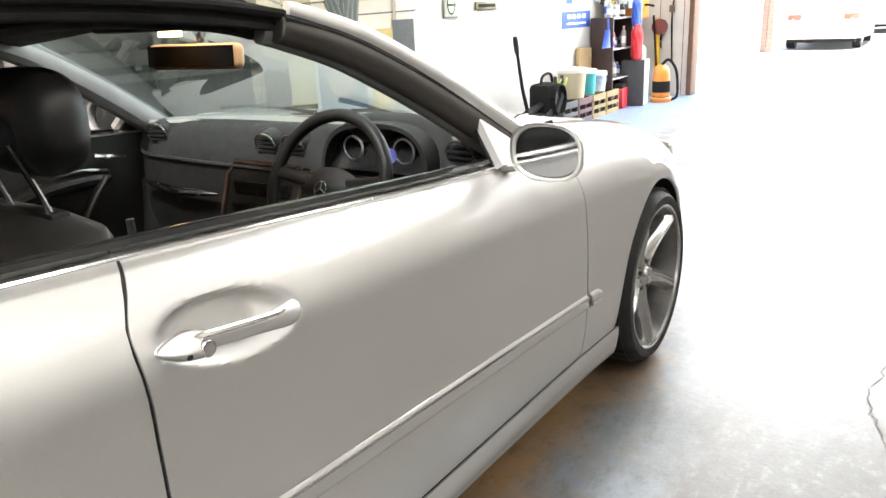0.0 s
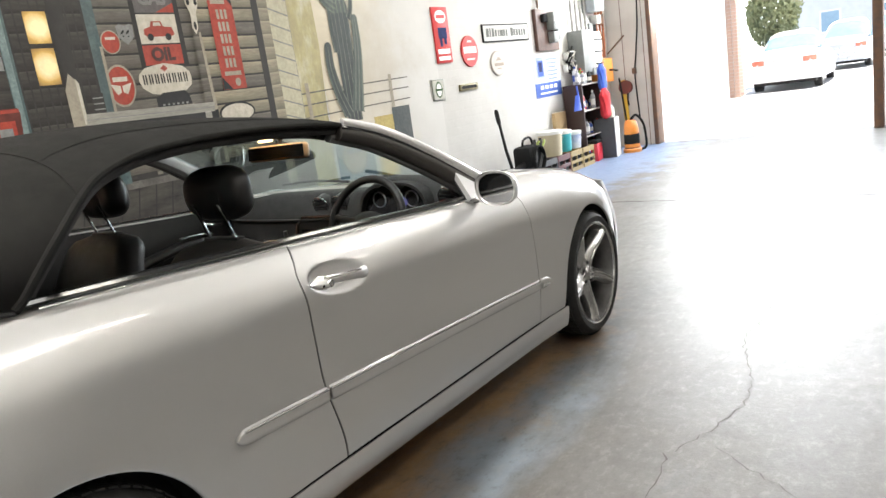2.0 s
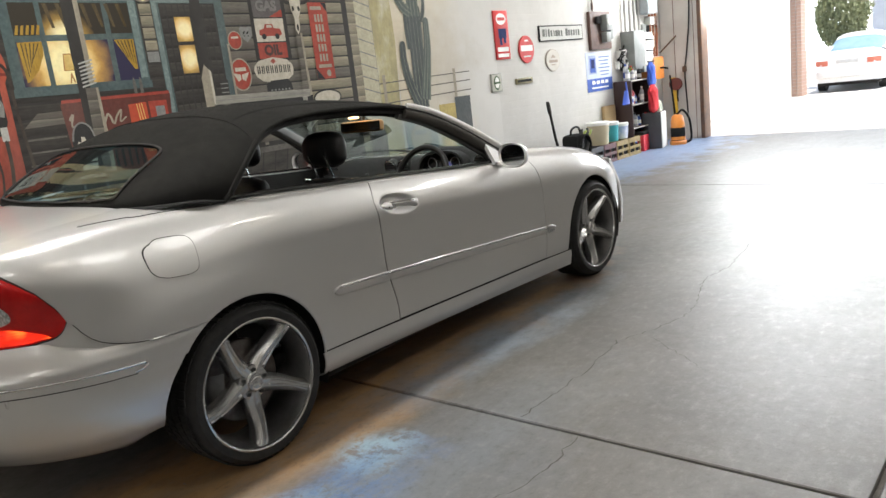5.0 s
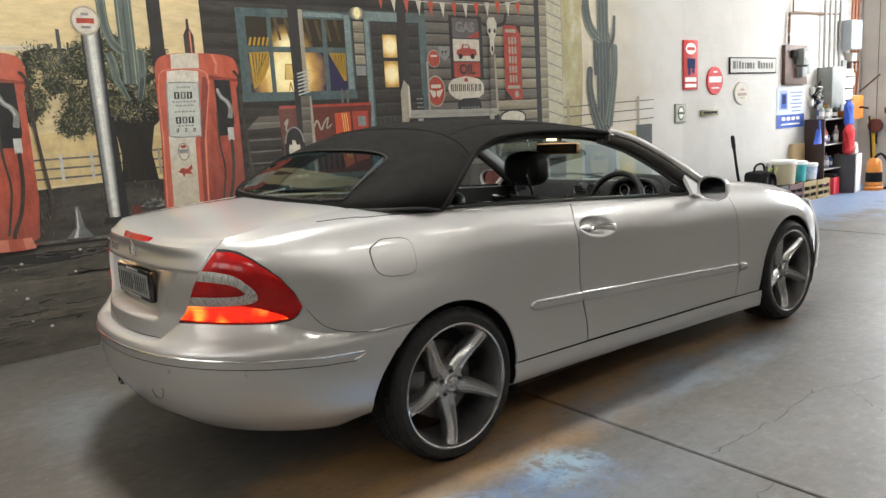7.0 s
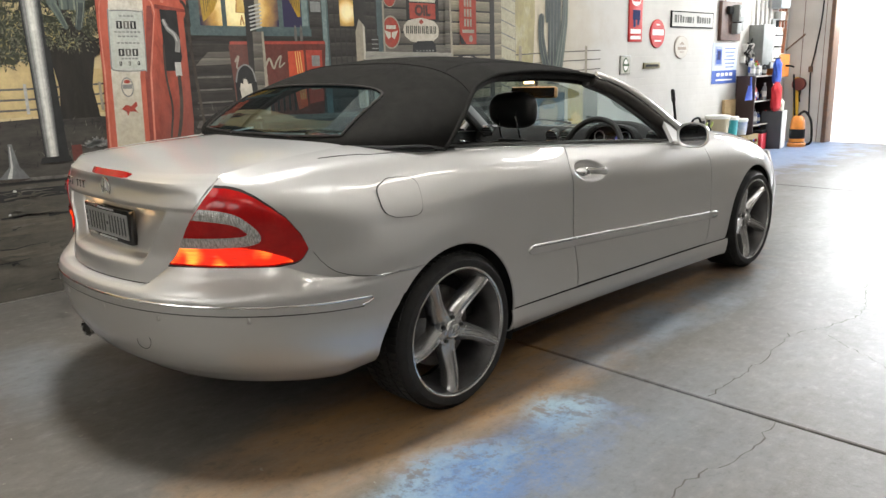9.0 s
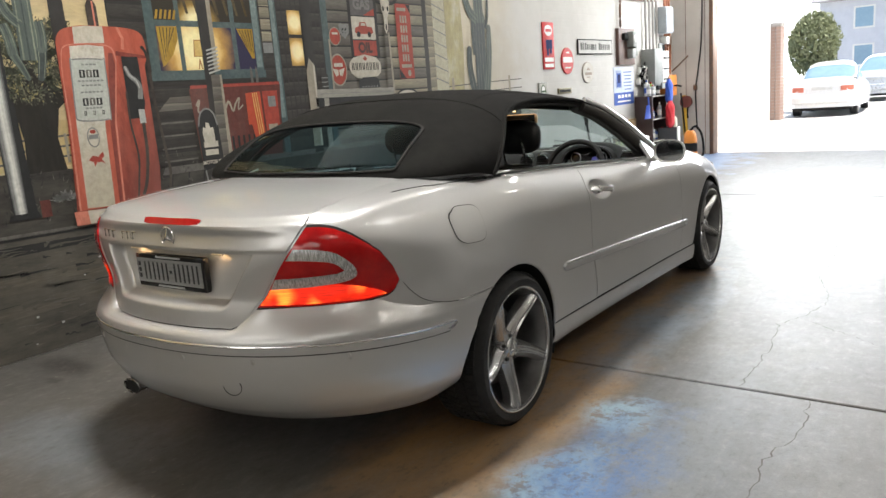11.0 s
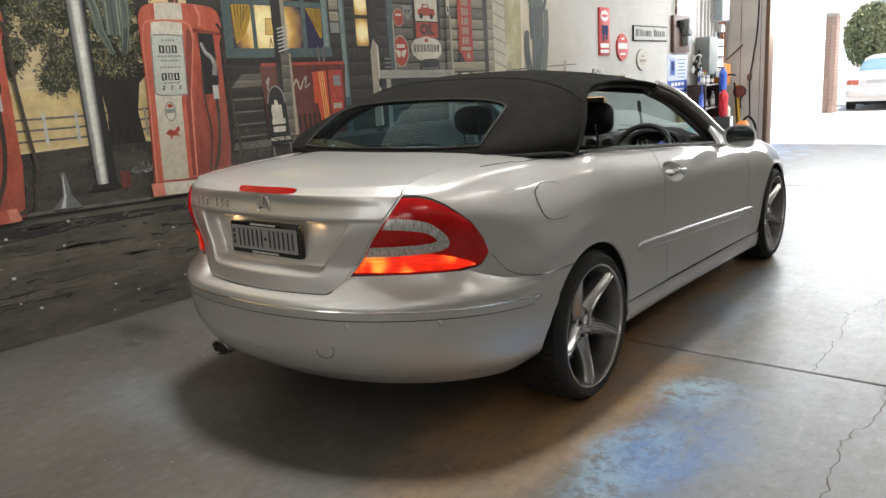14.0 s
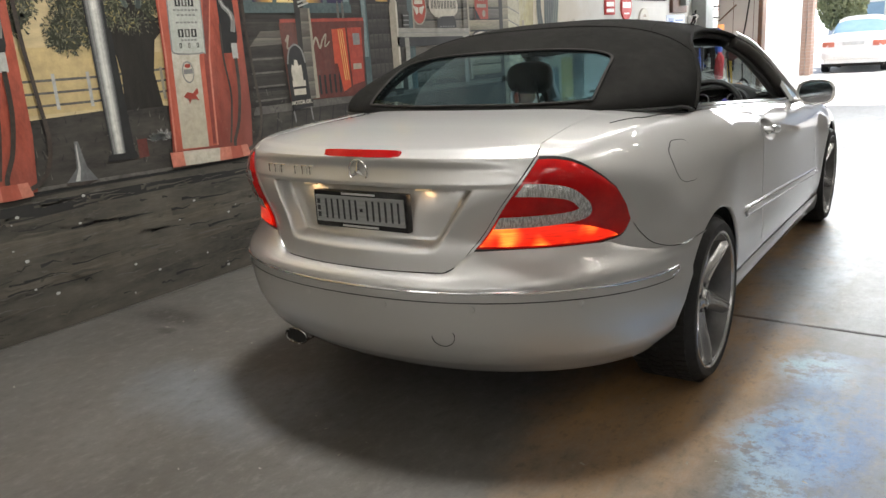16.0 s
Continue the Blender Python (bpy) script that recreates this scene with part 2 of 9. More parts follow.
DIM_WALL = mat("dim_masonry", (0.40, 0.38, 0.355), (0.33, 0.31, 0.285), scale=1.2, rough=0.85, bump=0.3, bscale=40)
STEEL = mat("pale_roof_sheet", (0.72, 0.71, 0.69), (0.62, 0.61, 0.59), scale=2, rough=0.6)
RUST = mat("rusty_steel", (0.10, 0.07, 0.055), (0.17, 0.09, 0.05), scale=12, rough=0.7, bump=0.3)


def slab_box(name, x0, x1, y0, y1, z0, z1, material, label, category="wall"):
    bm = BM()
    box(bm, x0, x1, y0, y1, z0, z1)
    return solid(name, bm, material, label, category, kind="structure", smooth=False)


slab_box("wall_west", WALL_X - 0.25, WALL_X, BACK_Y - 0.25, FRONT_Y, 0, ROOF_Z, PLASTER, "long white painted masonry wall with a faded end of the mural")
bm = BM()
box(bm, WALL_X - 0.25, DOOR_X0, FRONT_Y, FRONT_Y + 0.2, 0, ROOF_Z)
box(bm, BAY_X1, RIGHT_X + 0.25, FRONT_Y, FRONT_Y + 0.2, 0, ROOF_Z)
box(bm, DOOR_X0, BAY_X1, FRONT_Y, FRONT_Y + 0.2, DOOR_Z, ROOF_Z)
solid("wall_north", bm, GREY_WALL, "grey panelled front wall around the open vehicle door", "wall", kind="structure", smooth=False)
east = slab_box("wall_east", RIGHT_X, RIGHT_X + 0.25, BACK_Y - 0.25, FRONT_Y, 0, ROOF_Z, GREY_WALL, "unseen workshop wall, pale above an added dark reflection band")
# unseen dark band, added so the car's flank reflects dark below pale
bm = BM()
box(bm, RIGHT_X - 0.02, RIGHT_X - 0.001, BACK_Y, FRONT_Y - 0.001, 0.001, 2.7)
part("reflection_band", bm, mat("reflection_dark", (0.10, 0.10, 0.10), (0.14, 0.135, 0.13), scale=2, rough=0.7), east, smooth=False)
slab_box("wall_south", WALL_X - 0.25, RIGHT_X + 0.25, BACK_Y - 0.25, BACK_Y, 0, ROOF_Z, DIM_WALL, "plain brown-grey workshop wall")
# roof with glowing sheets let into it, all unseen: x0, x1, y0, y1, watts
# first set by the car's shadow, third by a flank reflection, the rest fill
ADDED_ROOFLIGHTS = ((-0.05, 0.45, -0.75, 0.0, 130), (-1.4, -0.1, 4.6, 7.0, 17), (1.6, 3.0, 6.5, 7.1, 27), (-1.4, -0.1, -6.6, -4.2, 5), (3.6, 5.4, -6.6, -4.2, 5), (4.3, 5.4, 0.6, 2.2, 15))
bm = BM()
xs = sorted({WALL_X - 0.3, RIGHT_X + 0.3} | {v for r in ADDED_ROOFLIGHTS for v in r[:2]})
ys = sorted({BACK_Y - 0.3, FRONT_Y + 0.2} | {v for r in ADDED_ROOFLIGHTS for v in r[2:4]})
for y0, y1 in zip(ys, ys[1:]):
    for x0, x1 in zip(xs, xs[1:]):
        if not any(r[0] <= x0 and x1 <= r[1] and r[2] <= y0 and y1 <= r[3] for r in ADDED_ROOFLIGHTS):
            box(bm, x0, x1, y0, y1, ROOF_Z, ROOF_Z + 0.1)
solid("ceiling", bm, STEEL, "grey steel roof sheeting", "ceiling", kind="structure", smooth=False)
SHEET = glow("glowing_sheet", (1.0, 0.97, 0.90), 0.6, (0.8, 0.8, 0.78))
for x0, x1, y0, y1, watts in ADDED_ROOFLIGHTS:
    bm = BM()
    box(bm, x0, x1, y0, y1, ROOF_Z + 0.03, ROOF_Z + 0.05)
    solid("rooflight", bm, SHEET, "unseen glowing roof sheet, added to light the room", "rooflight", kind="structure", smooth=False)
    area("unseen_roof_lamp", ((x0 + x1) / 2, (y0 + y1) / 2, ROOF_Z + 0.01), ((x0 + x1) / 2, (y0 + y1) / 2 - 0.001, 0), x1 - x0, y1 - y0, watts, (1.0, 0.985, 0.95))
# high windows in the back wall, unseen, added to light the car's rear
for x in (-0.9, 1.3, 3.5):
    w_ = thing("fill_window_1" if x < 0 else ("fill_window_2" if x < 2 else "fill_window_3"), "unseen high window, added to light the car's rear", "window", pose(x, BACK_Y, 2.2), kind="structure")
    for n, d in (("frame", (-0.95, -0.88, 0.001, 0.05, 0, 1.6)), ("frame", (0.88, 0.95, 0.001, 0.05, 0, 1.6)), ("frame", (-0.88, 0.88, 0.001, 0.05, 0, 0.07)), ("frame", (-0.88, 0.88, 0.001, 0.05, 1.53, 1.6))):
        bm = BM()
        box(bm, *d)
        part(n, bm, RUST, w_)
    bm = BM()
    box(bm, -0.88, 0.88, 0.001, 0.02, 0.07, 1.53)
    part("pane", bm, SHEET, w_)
    area("window_fill", (x, BACK_Y + 0.06, 3.0), (x, 0, 1.6), 1.7, 1.4, 10, (1.0, 0.99, 0.97))

# door frame
frame_ob = thing("door_1", "rust-brown steel frame and post of two open vehicle doors", "door frame", kind="structure")
for n, x0, x1, z0, z1 in (("jamb", DOOR_X0 - 0.05, DOOR_X0 + 0.015, 0, DOOR_Z), ("post", DOOR_X1, BAY_X0, 0, DOOR_Z), ("jamb", BAY_X1 - 0.015, BAY_X1 + 0.05, 0, DOOR_Z), ("head", DOOR_X0 + 0.015, BAY_X1 - 0.015, DOOR_Z + 0.001, DOOR_Z + 0.08)):
    bm = BM()
    box(bm, x0, x1, FRONT_Y - 0.045, FRONT_Y + 0.21, z0, z1, 0.004)
    part(n, bm, RUST, frame_ob)

# fluorescent battens, unseen and placed by guess; western ones aimed to brighten the mural
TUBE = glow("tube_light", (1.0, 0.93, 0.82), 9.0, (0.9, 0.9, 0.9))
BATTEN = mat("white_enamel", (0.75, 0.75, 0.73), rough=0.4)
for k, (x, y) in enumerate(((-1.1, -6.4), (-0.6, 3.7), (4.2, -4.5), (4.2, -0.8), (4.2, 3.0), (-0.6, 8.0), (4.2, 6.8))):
    bat = thing("added_batten", "unseen fluorescent batten lamp, added under the roof", "lamp", pose(x, y, ROOF_Z - 0.35), group="batten lights")
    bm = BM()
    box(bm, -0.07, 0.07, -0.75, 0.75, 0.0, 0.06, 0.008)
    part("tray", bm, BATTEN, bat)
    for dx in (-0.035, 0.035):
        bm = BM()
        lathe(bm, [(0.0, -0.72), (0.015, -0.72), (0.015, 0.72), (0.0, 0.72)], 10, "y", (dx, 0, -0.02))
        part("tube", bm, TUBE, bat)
    for dy in (-0.6, 0.6):
        bm = BM()
        sweep(bm, [(0, dy, 0.06), (0, dy, 0.35)], 0.006, 6)
        part("hanger", bm, STEEL, bat)
    area("batten_fill", (x, y, ROOF_Z - 0.41), (WALL_X + 0.1 if x < 0 else x, y, 1.7), 0.16, 1.45, (3 if y < 0 else 8) if x < 0 else 3, (1.0, 0.97, 0.92))

# ---- floor ----
def blob(nt, pos, cx, cy, rx, ry, edge, rough):
    """1 inside an uneven patch round (cx, cy), falling to 0 outside."""
    mp = nt.nodes.new("ShaderNodeMapping")
    mp.inputs["Location"].default_value = (-cx / rx, -cy / ry, 0)
    mp.inputs["Scale"].default_value = (1 / rx, 1 / ry, 0)
    nt.links.new(pos, mp.inputs["Vector"])
    ln = nt.nodes.new("ShaderNodeVectorMath")
    ln.operation = "LENGTH"
    nt.links.new(mp.outputs[0], ln.inputs[0])
    d = calc(nt, "ADD", ln.outputs["Value"], rough)
    return ramp(nt, d, 1.0 + edge, 1.0 - edge)


def concrete(name):
    m, nt, b = nodes_of(name)
    tc = nt.nodes.new("ShaderNodeNewGeometry")
    pos = tc.outputs["Position"]

    def wn_(scale, detail=5.0, rough=0.6, stretch=(1, 1, 1)):
        mp = nt.nodes.new("ShaderNodeMapping")
        mp.inputs["Scale"].default_value = stretch
        nt.links.new(pos, mp.inputs["Vector"])
        n = nt.nodes.new("ShaderNodeTexNoise")
        n.inputs["Scale"].default_value, n.inputs["Detail"].default_value, n.inputs["Roughness"].default_value = scale, detail, rough
        nt.links.new(mp.outputs[0], n.inputs["Vector"])
        return n.outputs[0]
    big, mid, fine = wn_(0.7), wn_(3.2, 6.0, 0.65), wn_(38.0, 4.0, 0.7)
    brush = wn_(5.0, 6.0, 0.7, (1.0, 0.35, 1))
    col = mix(nt, ramp(nt, big, 0.35, 0.65), (0.082, 0.077, 0.070), (0.142, 0.135, 0.124))
    col = mix(nt, ramp(nt, mid, 0.45, 0.75, 0, 0.7), col, (0.10, 0.089, 0.074))
    wob = ramp(nt, mid, 0.25, 0.75, -0.45, 0.45)
    speck = wn_(14.0, 6.0, 0.75)
    wob2 = ramp(nt, brush, 0.3, 0.7, -0.45, 0.45)
    wob3 = calc(nt, "ADD", ramp(nt, speck, 0.3, 0.7, -0.3, 0.3), ramp(nt, mid, 0.3, 0.7, -0.4, 0.4))
    brown = calc(nt, "MULTIPLY", blob(nt, pos, 0.72, 0.14, 0.36, 1.06, 0.30, ramp(nt, mid, 0.25, 0.75, -0.22, 0.22)), ramp(nt, brush, 0.32, 0.62, 0.35, 1.0))
    strip_ = calc(nt, "MULTIPLY", blob(nt, pos, 0.40, 1.9, 0.42, 1.3, 0.3, wob), ramp(nt, brush, 0.3, 0.6, 0.3, 0.9))
    col = mix(nt, calc(nt, "MAXIMUM", brown, strip_), col, (0.35, 0.205, 0.088))
    haze = calc(nt, "MULTIPLY", blob(nt, pos, 0.92, 1.35, 0.17, 0.95, 0.45, wob2), ramp(nt, mid, 0.35, 0.65, 0.25, 0.85))
    haze = calc(nt, "MAXIMUM", haze, calc(nt, "MULTIPLY", blob(nt, pos, -0.72, -1.0, 0.42, 0.22, 0.5, wob2), 0.35))
    haze = calc(nt, "MAXIMUM", haze, calc(nt, "MULTIPLY", blob(nt, pos, 1.50, 0.0, 0.30, 0.9, 0.6, wob2), 0.35))
    col = mix(nt, haze, col, (0.20, 0.235, 0.28))
    pale = calc(nt, "MAXIMUM", blob(nt, pos, 1.17, 0.24, 0.15, 0.17, 0.35, wob3), blob(nt, pos, 1.20, -0.40, 0.15, 0.36, 0.3, wob3))
    pale = calc(nt, "MULTIPLY", pale, ramp(nt, speck, 0.42, 0.53, 0.05, 0.95))
    col = mix(nt, pale, col, (0.25, 0.35, 0.43))
    deep = calc(nt, "MULTIPLY", blob(nt, pos, 1.29, -0.22, 0.18, 0.46, 0.5, wob3), ramp(nt, calc(nt, "ADD", calc(nt, "MULTIPLY", brush, 0.5), calc(nt, "MULTIPLY", speck, 0.5)), 0.42, 0.55, 0.05, 0.85))
    deep = calc(nt, "MULTIPLY", deep, ramp(nt, fine, 0.3, 0.5, 0.55, 1.0))
    col = mix(nt, deep, col, (0.075, 0.165, 0.36))
    corner = calc(nt, "MULTIPLY", blob(nt, pos, -2.0, 8.5, 1.25, 3.3, 0.2, wob), ramp(nt, mid, 0.3, 0.7, 0.75, 1.0))
    col = mix(nt, corner, col, (0.18, 0.25, 0.385))
    oil = calc(nt, "MULTIPLY", calc(nt, "MAXIMUM", blob(nt, pos, -1.80, -0.50, 0.24, 0.085, 0.5, wob), blob(nt, pos, -1.62, -0.66, 0.06, 0.035, 0.5, wob)), ramp(nt, fine, 0.3, 0.6, 0.5, 0.9))
    col = mix(nt, oil, col, (0.035, 0.030, 0.026))
    scuff = wn_(22.0, 7.0, 0.8, (1.0, 0.55, 1))
    col = mix(nt, ramp(nt, scuff, 0.52, 0.70, 0.0, 0.42), col, (0.26, 0.25, 0.235))
    col = mix(nt, ramp(nt, scuff, 0.47, 0.32, 0.0, 0.60), col, (0.06, 0.054, 0.047))
    grit = ramp(nt, fine, 0.62, 0.75, 0.0, 0.5)
    col = mix(nt, grit, col, (0.09, 0.08, 0.068))
    nt.links.new(col, b.inputs["Base Color"])
    nt.links.new(ramp(nt, calc(nt, "ADD", calc(nt, "MULTIPLY", brush, 0.35), calc(nt, "MULTIPLY", speck, 0.65)), 0.3, 0.7, 0.38, 0.54), b.inputs["Roughness"])
    b.inputs["Specular IOR Level"].default_value = 0.5
    bumped(nt, b, calc(nt, "ADD", fine, calc(nt, "MULTIPLY", mid, 2.0)), 0.20, 0.004)
    return m


CONCRETE = concrete("polished_concrete")
JOINT = mat("joint_grit", (0.06, 0.055, 0.05), (0.10, 0.09, 0.08), scale=30, rough=0.9)
bm = BM()
box(bm, WALL_X - 0.25, RIGHT_X + 0.25, BACK_Y - 0.25, FRONT_Y + 0.2, -0.2, -0.012)
floor = solid("floor", bm, JOINT, "worn grey concrete floor with blue paint traces and cracks", "floor", kind="structure", smooth=False)
cuts = (BACK_Y, -4.7, 0.705, 6.11, FRONT_Y + 0.2)
for y0, y1 in zip(cuts, cuts[1:]):
    for x0, x1 in ((WALL_X, 2.75), (2.77, RIGHT_X)):
        bm = BM()
        box(bm, x0, x1, y0 + 0.009, y1 - 0.009, -0.05, 0.0, 0.004, 1)
        part("slab", bm, CONCRETE, floor, smooth=False)


def crack(points, seed, width=0.005):
    """A ragged hairline along points."""
    rnd = random.Random(seed)
    pts = []
    for (ax, ay), (bx, by) in zip(points, points[1:]):
        n = max(int(math.hypot(bx - ax, by - ay) / 0.035), 2)
        for k in range(n):
            t = k / n
            pts.append((ax + (bx - ax) * t + rnd.uniform(-0.012, 0.012), ay + (by - ay) * t + rnd.uniform(-0.010, 0.010)))
    pts.append(points[-1])
    b2 = BM()
    row = []
    for i, (x, y) in enumerate(pts):
        w = width * rnd.uniform(0.25, 1.0)
        row.append((b2.verts.new((x - w / 2, y - w * 0.2, 0.0012)), b2.verts.new((x + w / 2, y + w * 0.2, 0.0012))))
    for p, q in zip(row, row[1:]):
        b2.faces.new((p[0], p[1], q[1], q[0]))
    bmesh.ops.recalc_face_normals(b2, faces=b2.faces[:])
    part("crack", b2, JOINT, floor, smooth=False)


crack([(1.44, 4.9), (1.43, 3.9), (1.52, 3.1), (1.48, 2.77), (1.62, 2.3), (1.63, 2.08), (1.57, 1.85), (1.48, 1.64), (1.52, 1.3), (1.53, 1.03), (1.52, 0.73)], 3, 0.0065)
crack([(1.80, 0.68), (1.83, 0.40), (1.76, 0.10), (1.79, -0.25), (1.70, -0.8), (1.74, -1.3)], 5, 0.0065)
crack([(1.62, 1.75), (1.98, 1.46), (2.24, 1.55), (2.74, 1.63)], 7, 0.005)

# chips of paper and grit scattered behind the car
rnd = random.Random(21)
bm = BM()
for _ in range(46):
    x, y, a, r = rnd.uniform(-1.9, 1.9), rnd.uniform(-2.0, -0.2), rnd.uniform(0, 3.1), rnd.uniform(0.002, 0.007)
    c, s_ = math.cos(a), math.sin(a)
    vs = [bm.verts.new((x + u * r * c - v * r * s_, y + u * r * s_ + v * r * c, 0.002 + 0.0015 * w)) for u, v, w in ((-1.6, -0.5, 0), (1.4, -0.6, 1), (1.7, 0.5, 0), (-1.2, 0.7, 1))]
    bm.faces.new(vs)
chips = part("grit_chip", bm, mat("pale_chip", (0.45, 0.44, 0.40), (0.20, 0.18, 0.15), rough=0.8), floor, smooth=False)
chips["kind"] = "stuff"

# ---- outside the door ----
BRIGHT = mat("drive_concrete", (0.55, 0.53, 0.50), (0.48, 0.46, 0.43), scale=1.5, rough=0.85, bump=0.2, bscale=30)
bm = BM()
box(bm, -400, 400, FRONT_Y + 0.2, 900, -0.3, -0.006)
box(bm, -400, 400, -600, BACK_Y - 0.26, -0.3, -0.006)
box(bm, -400, WALL_X - 0.26, BACK_Y - 0.26, FRONT_Y + 0.2, -0.3, -0.006)
box(bm, RIGHT_X + 0.26, 400, BACK_Y - 0.26, FRONT_Y + 0.2, -0.3, -0.006)
solid("ground", bm, BRIGHT, "sunlit pale concrete lane", "ground", kind="structure", smooth=False)

# ---- the silver convertible ----
# Its own axes: y ahead, x to its right, the ground under the rear axle at zero.
car = thing("car", "silver two-door convertible, black fabric roof up, side windows down", "car", pose(-0.015, -0.005, 0, 0, 0, 1.1))
MID = (0, 1.2, 0.55)
HUB = 0.31
BASE = 2.715
belt = curve([-1.0, -0.85, -0.5, 0.0, 0.72, 1.7, 2.2, 2.8, 3.2, 3.55], [0.95, 0.955, 0.985, 0.99, 0.945, 0.872, 0.845, 0.775, 0.69, 0.58])
girth = curve([-0.3, 0.0, 0.42, 1.3, 2.2, 2.7, 3.05, 3.3, 3.55], [0.872, 0.886, 0.874, 0.868, 0.872, 0.884, 0.85, 0.74, 0.45])
section = curve([0.0, 0.13, 0.3, 0.48, 0.7, 0.85, 0.94, 1.0], [0.955, 0.982, 0.998, 1.0, 0.993, 0.972, 0.935, 0.895])
back = curve([0.2, 0.55, 0.64, 0.75, 0.9, 0.955, 1.0], [0.95, 0.995, 0.988, 0.962, 0.905, 0.880, 0.84])
YC = -0.28
LOW = 0.19


def width(y, z):
    h = (z - LOW) / (belt(y) - LOW)
    return girth(y) * section(min(max(h, 0.0), 1.0)) + 0.012 * step(0.2, 0.8, y) * step(2.7, 1.3, y) * math.exp(-((h - 0.84) / 0.14) ** 2) - 0.045 * step(0.35, -0.25, y) * step(0.5, 0.95, h)


def corner(z):
    return 2.05 + 1.35 * step(0.70, 0.95, z)


def skin(u, z, off=0.0, depth=None):
    """The body's outer surface: along the flank for u above YC, round the tail for the unit of u below it."""
    if u >= YC:
        return Vector((width(u, z) + off, u, z))
    n = corner(z)
    th = min(max((YC - u) * math.pi / 2, 0.0), math.pi / 2)
    d = (depth if depth is not None else back(z)) + YC + off
    w = width(YC, z) + off
    return Vector((w * math.cos(th) ** (2 / n), YC - d * math.sin(th) ** (2 / n), z))


def tail_u(x, z):
    """The u at which the tail stands at x."""
    n = corner(z)
    c = min(max(x / width(YC, z), 0.0), 1.0) ** (n / 2)
    return YC - math.acos(c) / (math.pi / 2)


def flip(p, side):
    return Vector((p[0] * side, p[1], p[2]))


SIDES = ((1, "right"), (-1, "left"))
deck = curve([-0.90, -0.80, -0.6, -0.22], [0.962, 0.985, 1.012, 1.04])


def lid_seam(t):
    """The lid's edge from the lamp's top corner, 0, to the roof's foot, 1."""
    e = skin(tail_u(lid_half(0.955), 0.955), 0.955)
    p = e.lerp(Vector((0.535, -0.235, 0)), t)
    z = deck(p.y) - 0.016 * (0.5 + 0.5 * t)
    k = step(0.0, 0.06, t)
    p.z = 0.955 * (1 - k) + z * k
    return p


lid_half = curve([0.60, 0.63, 0.69, 0.80, 0.94, 1.0], [0.28, 0.35, 0.405, 0.482, 0.570, 0.59])
ARCH = 0.348


def arch_z(y, c):
    d = abs(y - c)
    return HUB + math.sqrt(max(ARCH * ARCH - d * d, 0.0)) if d < ARCH else 0.0


def sill_z(y):
    return 0.315 - 0.034 * (y - 0.39)


def door_rear(z):
    return 0.758 + 0.045 * step(0.85, 0.95, z) + 0.056 * step(0.6, 0.3, z)


def door_front(z):
    return 2.11 - 0.05 * step(0.80, 0.95, z)


def spaced(a, lo, hi, knots):
    """Stations from lo to hi, crowded at the knots."""
    ks = [lo] + [k for k in knots if lo < k < hi] + [hi]
    f = a * (len(ks) - 1)
    i = min(int(f), len(ks) - 2)
    t = f - i
    t = (1 - math.cos(math.pi * t)) / 2
    return ks[i] + (ks[i + 1] - ks[i]) * t


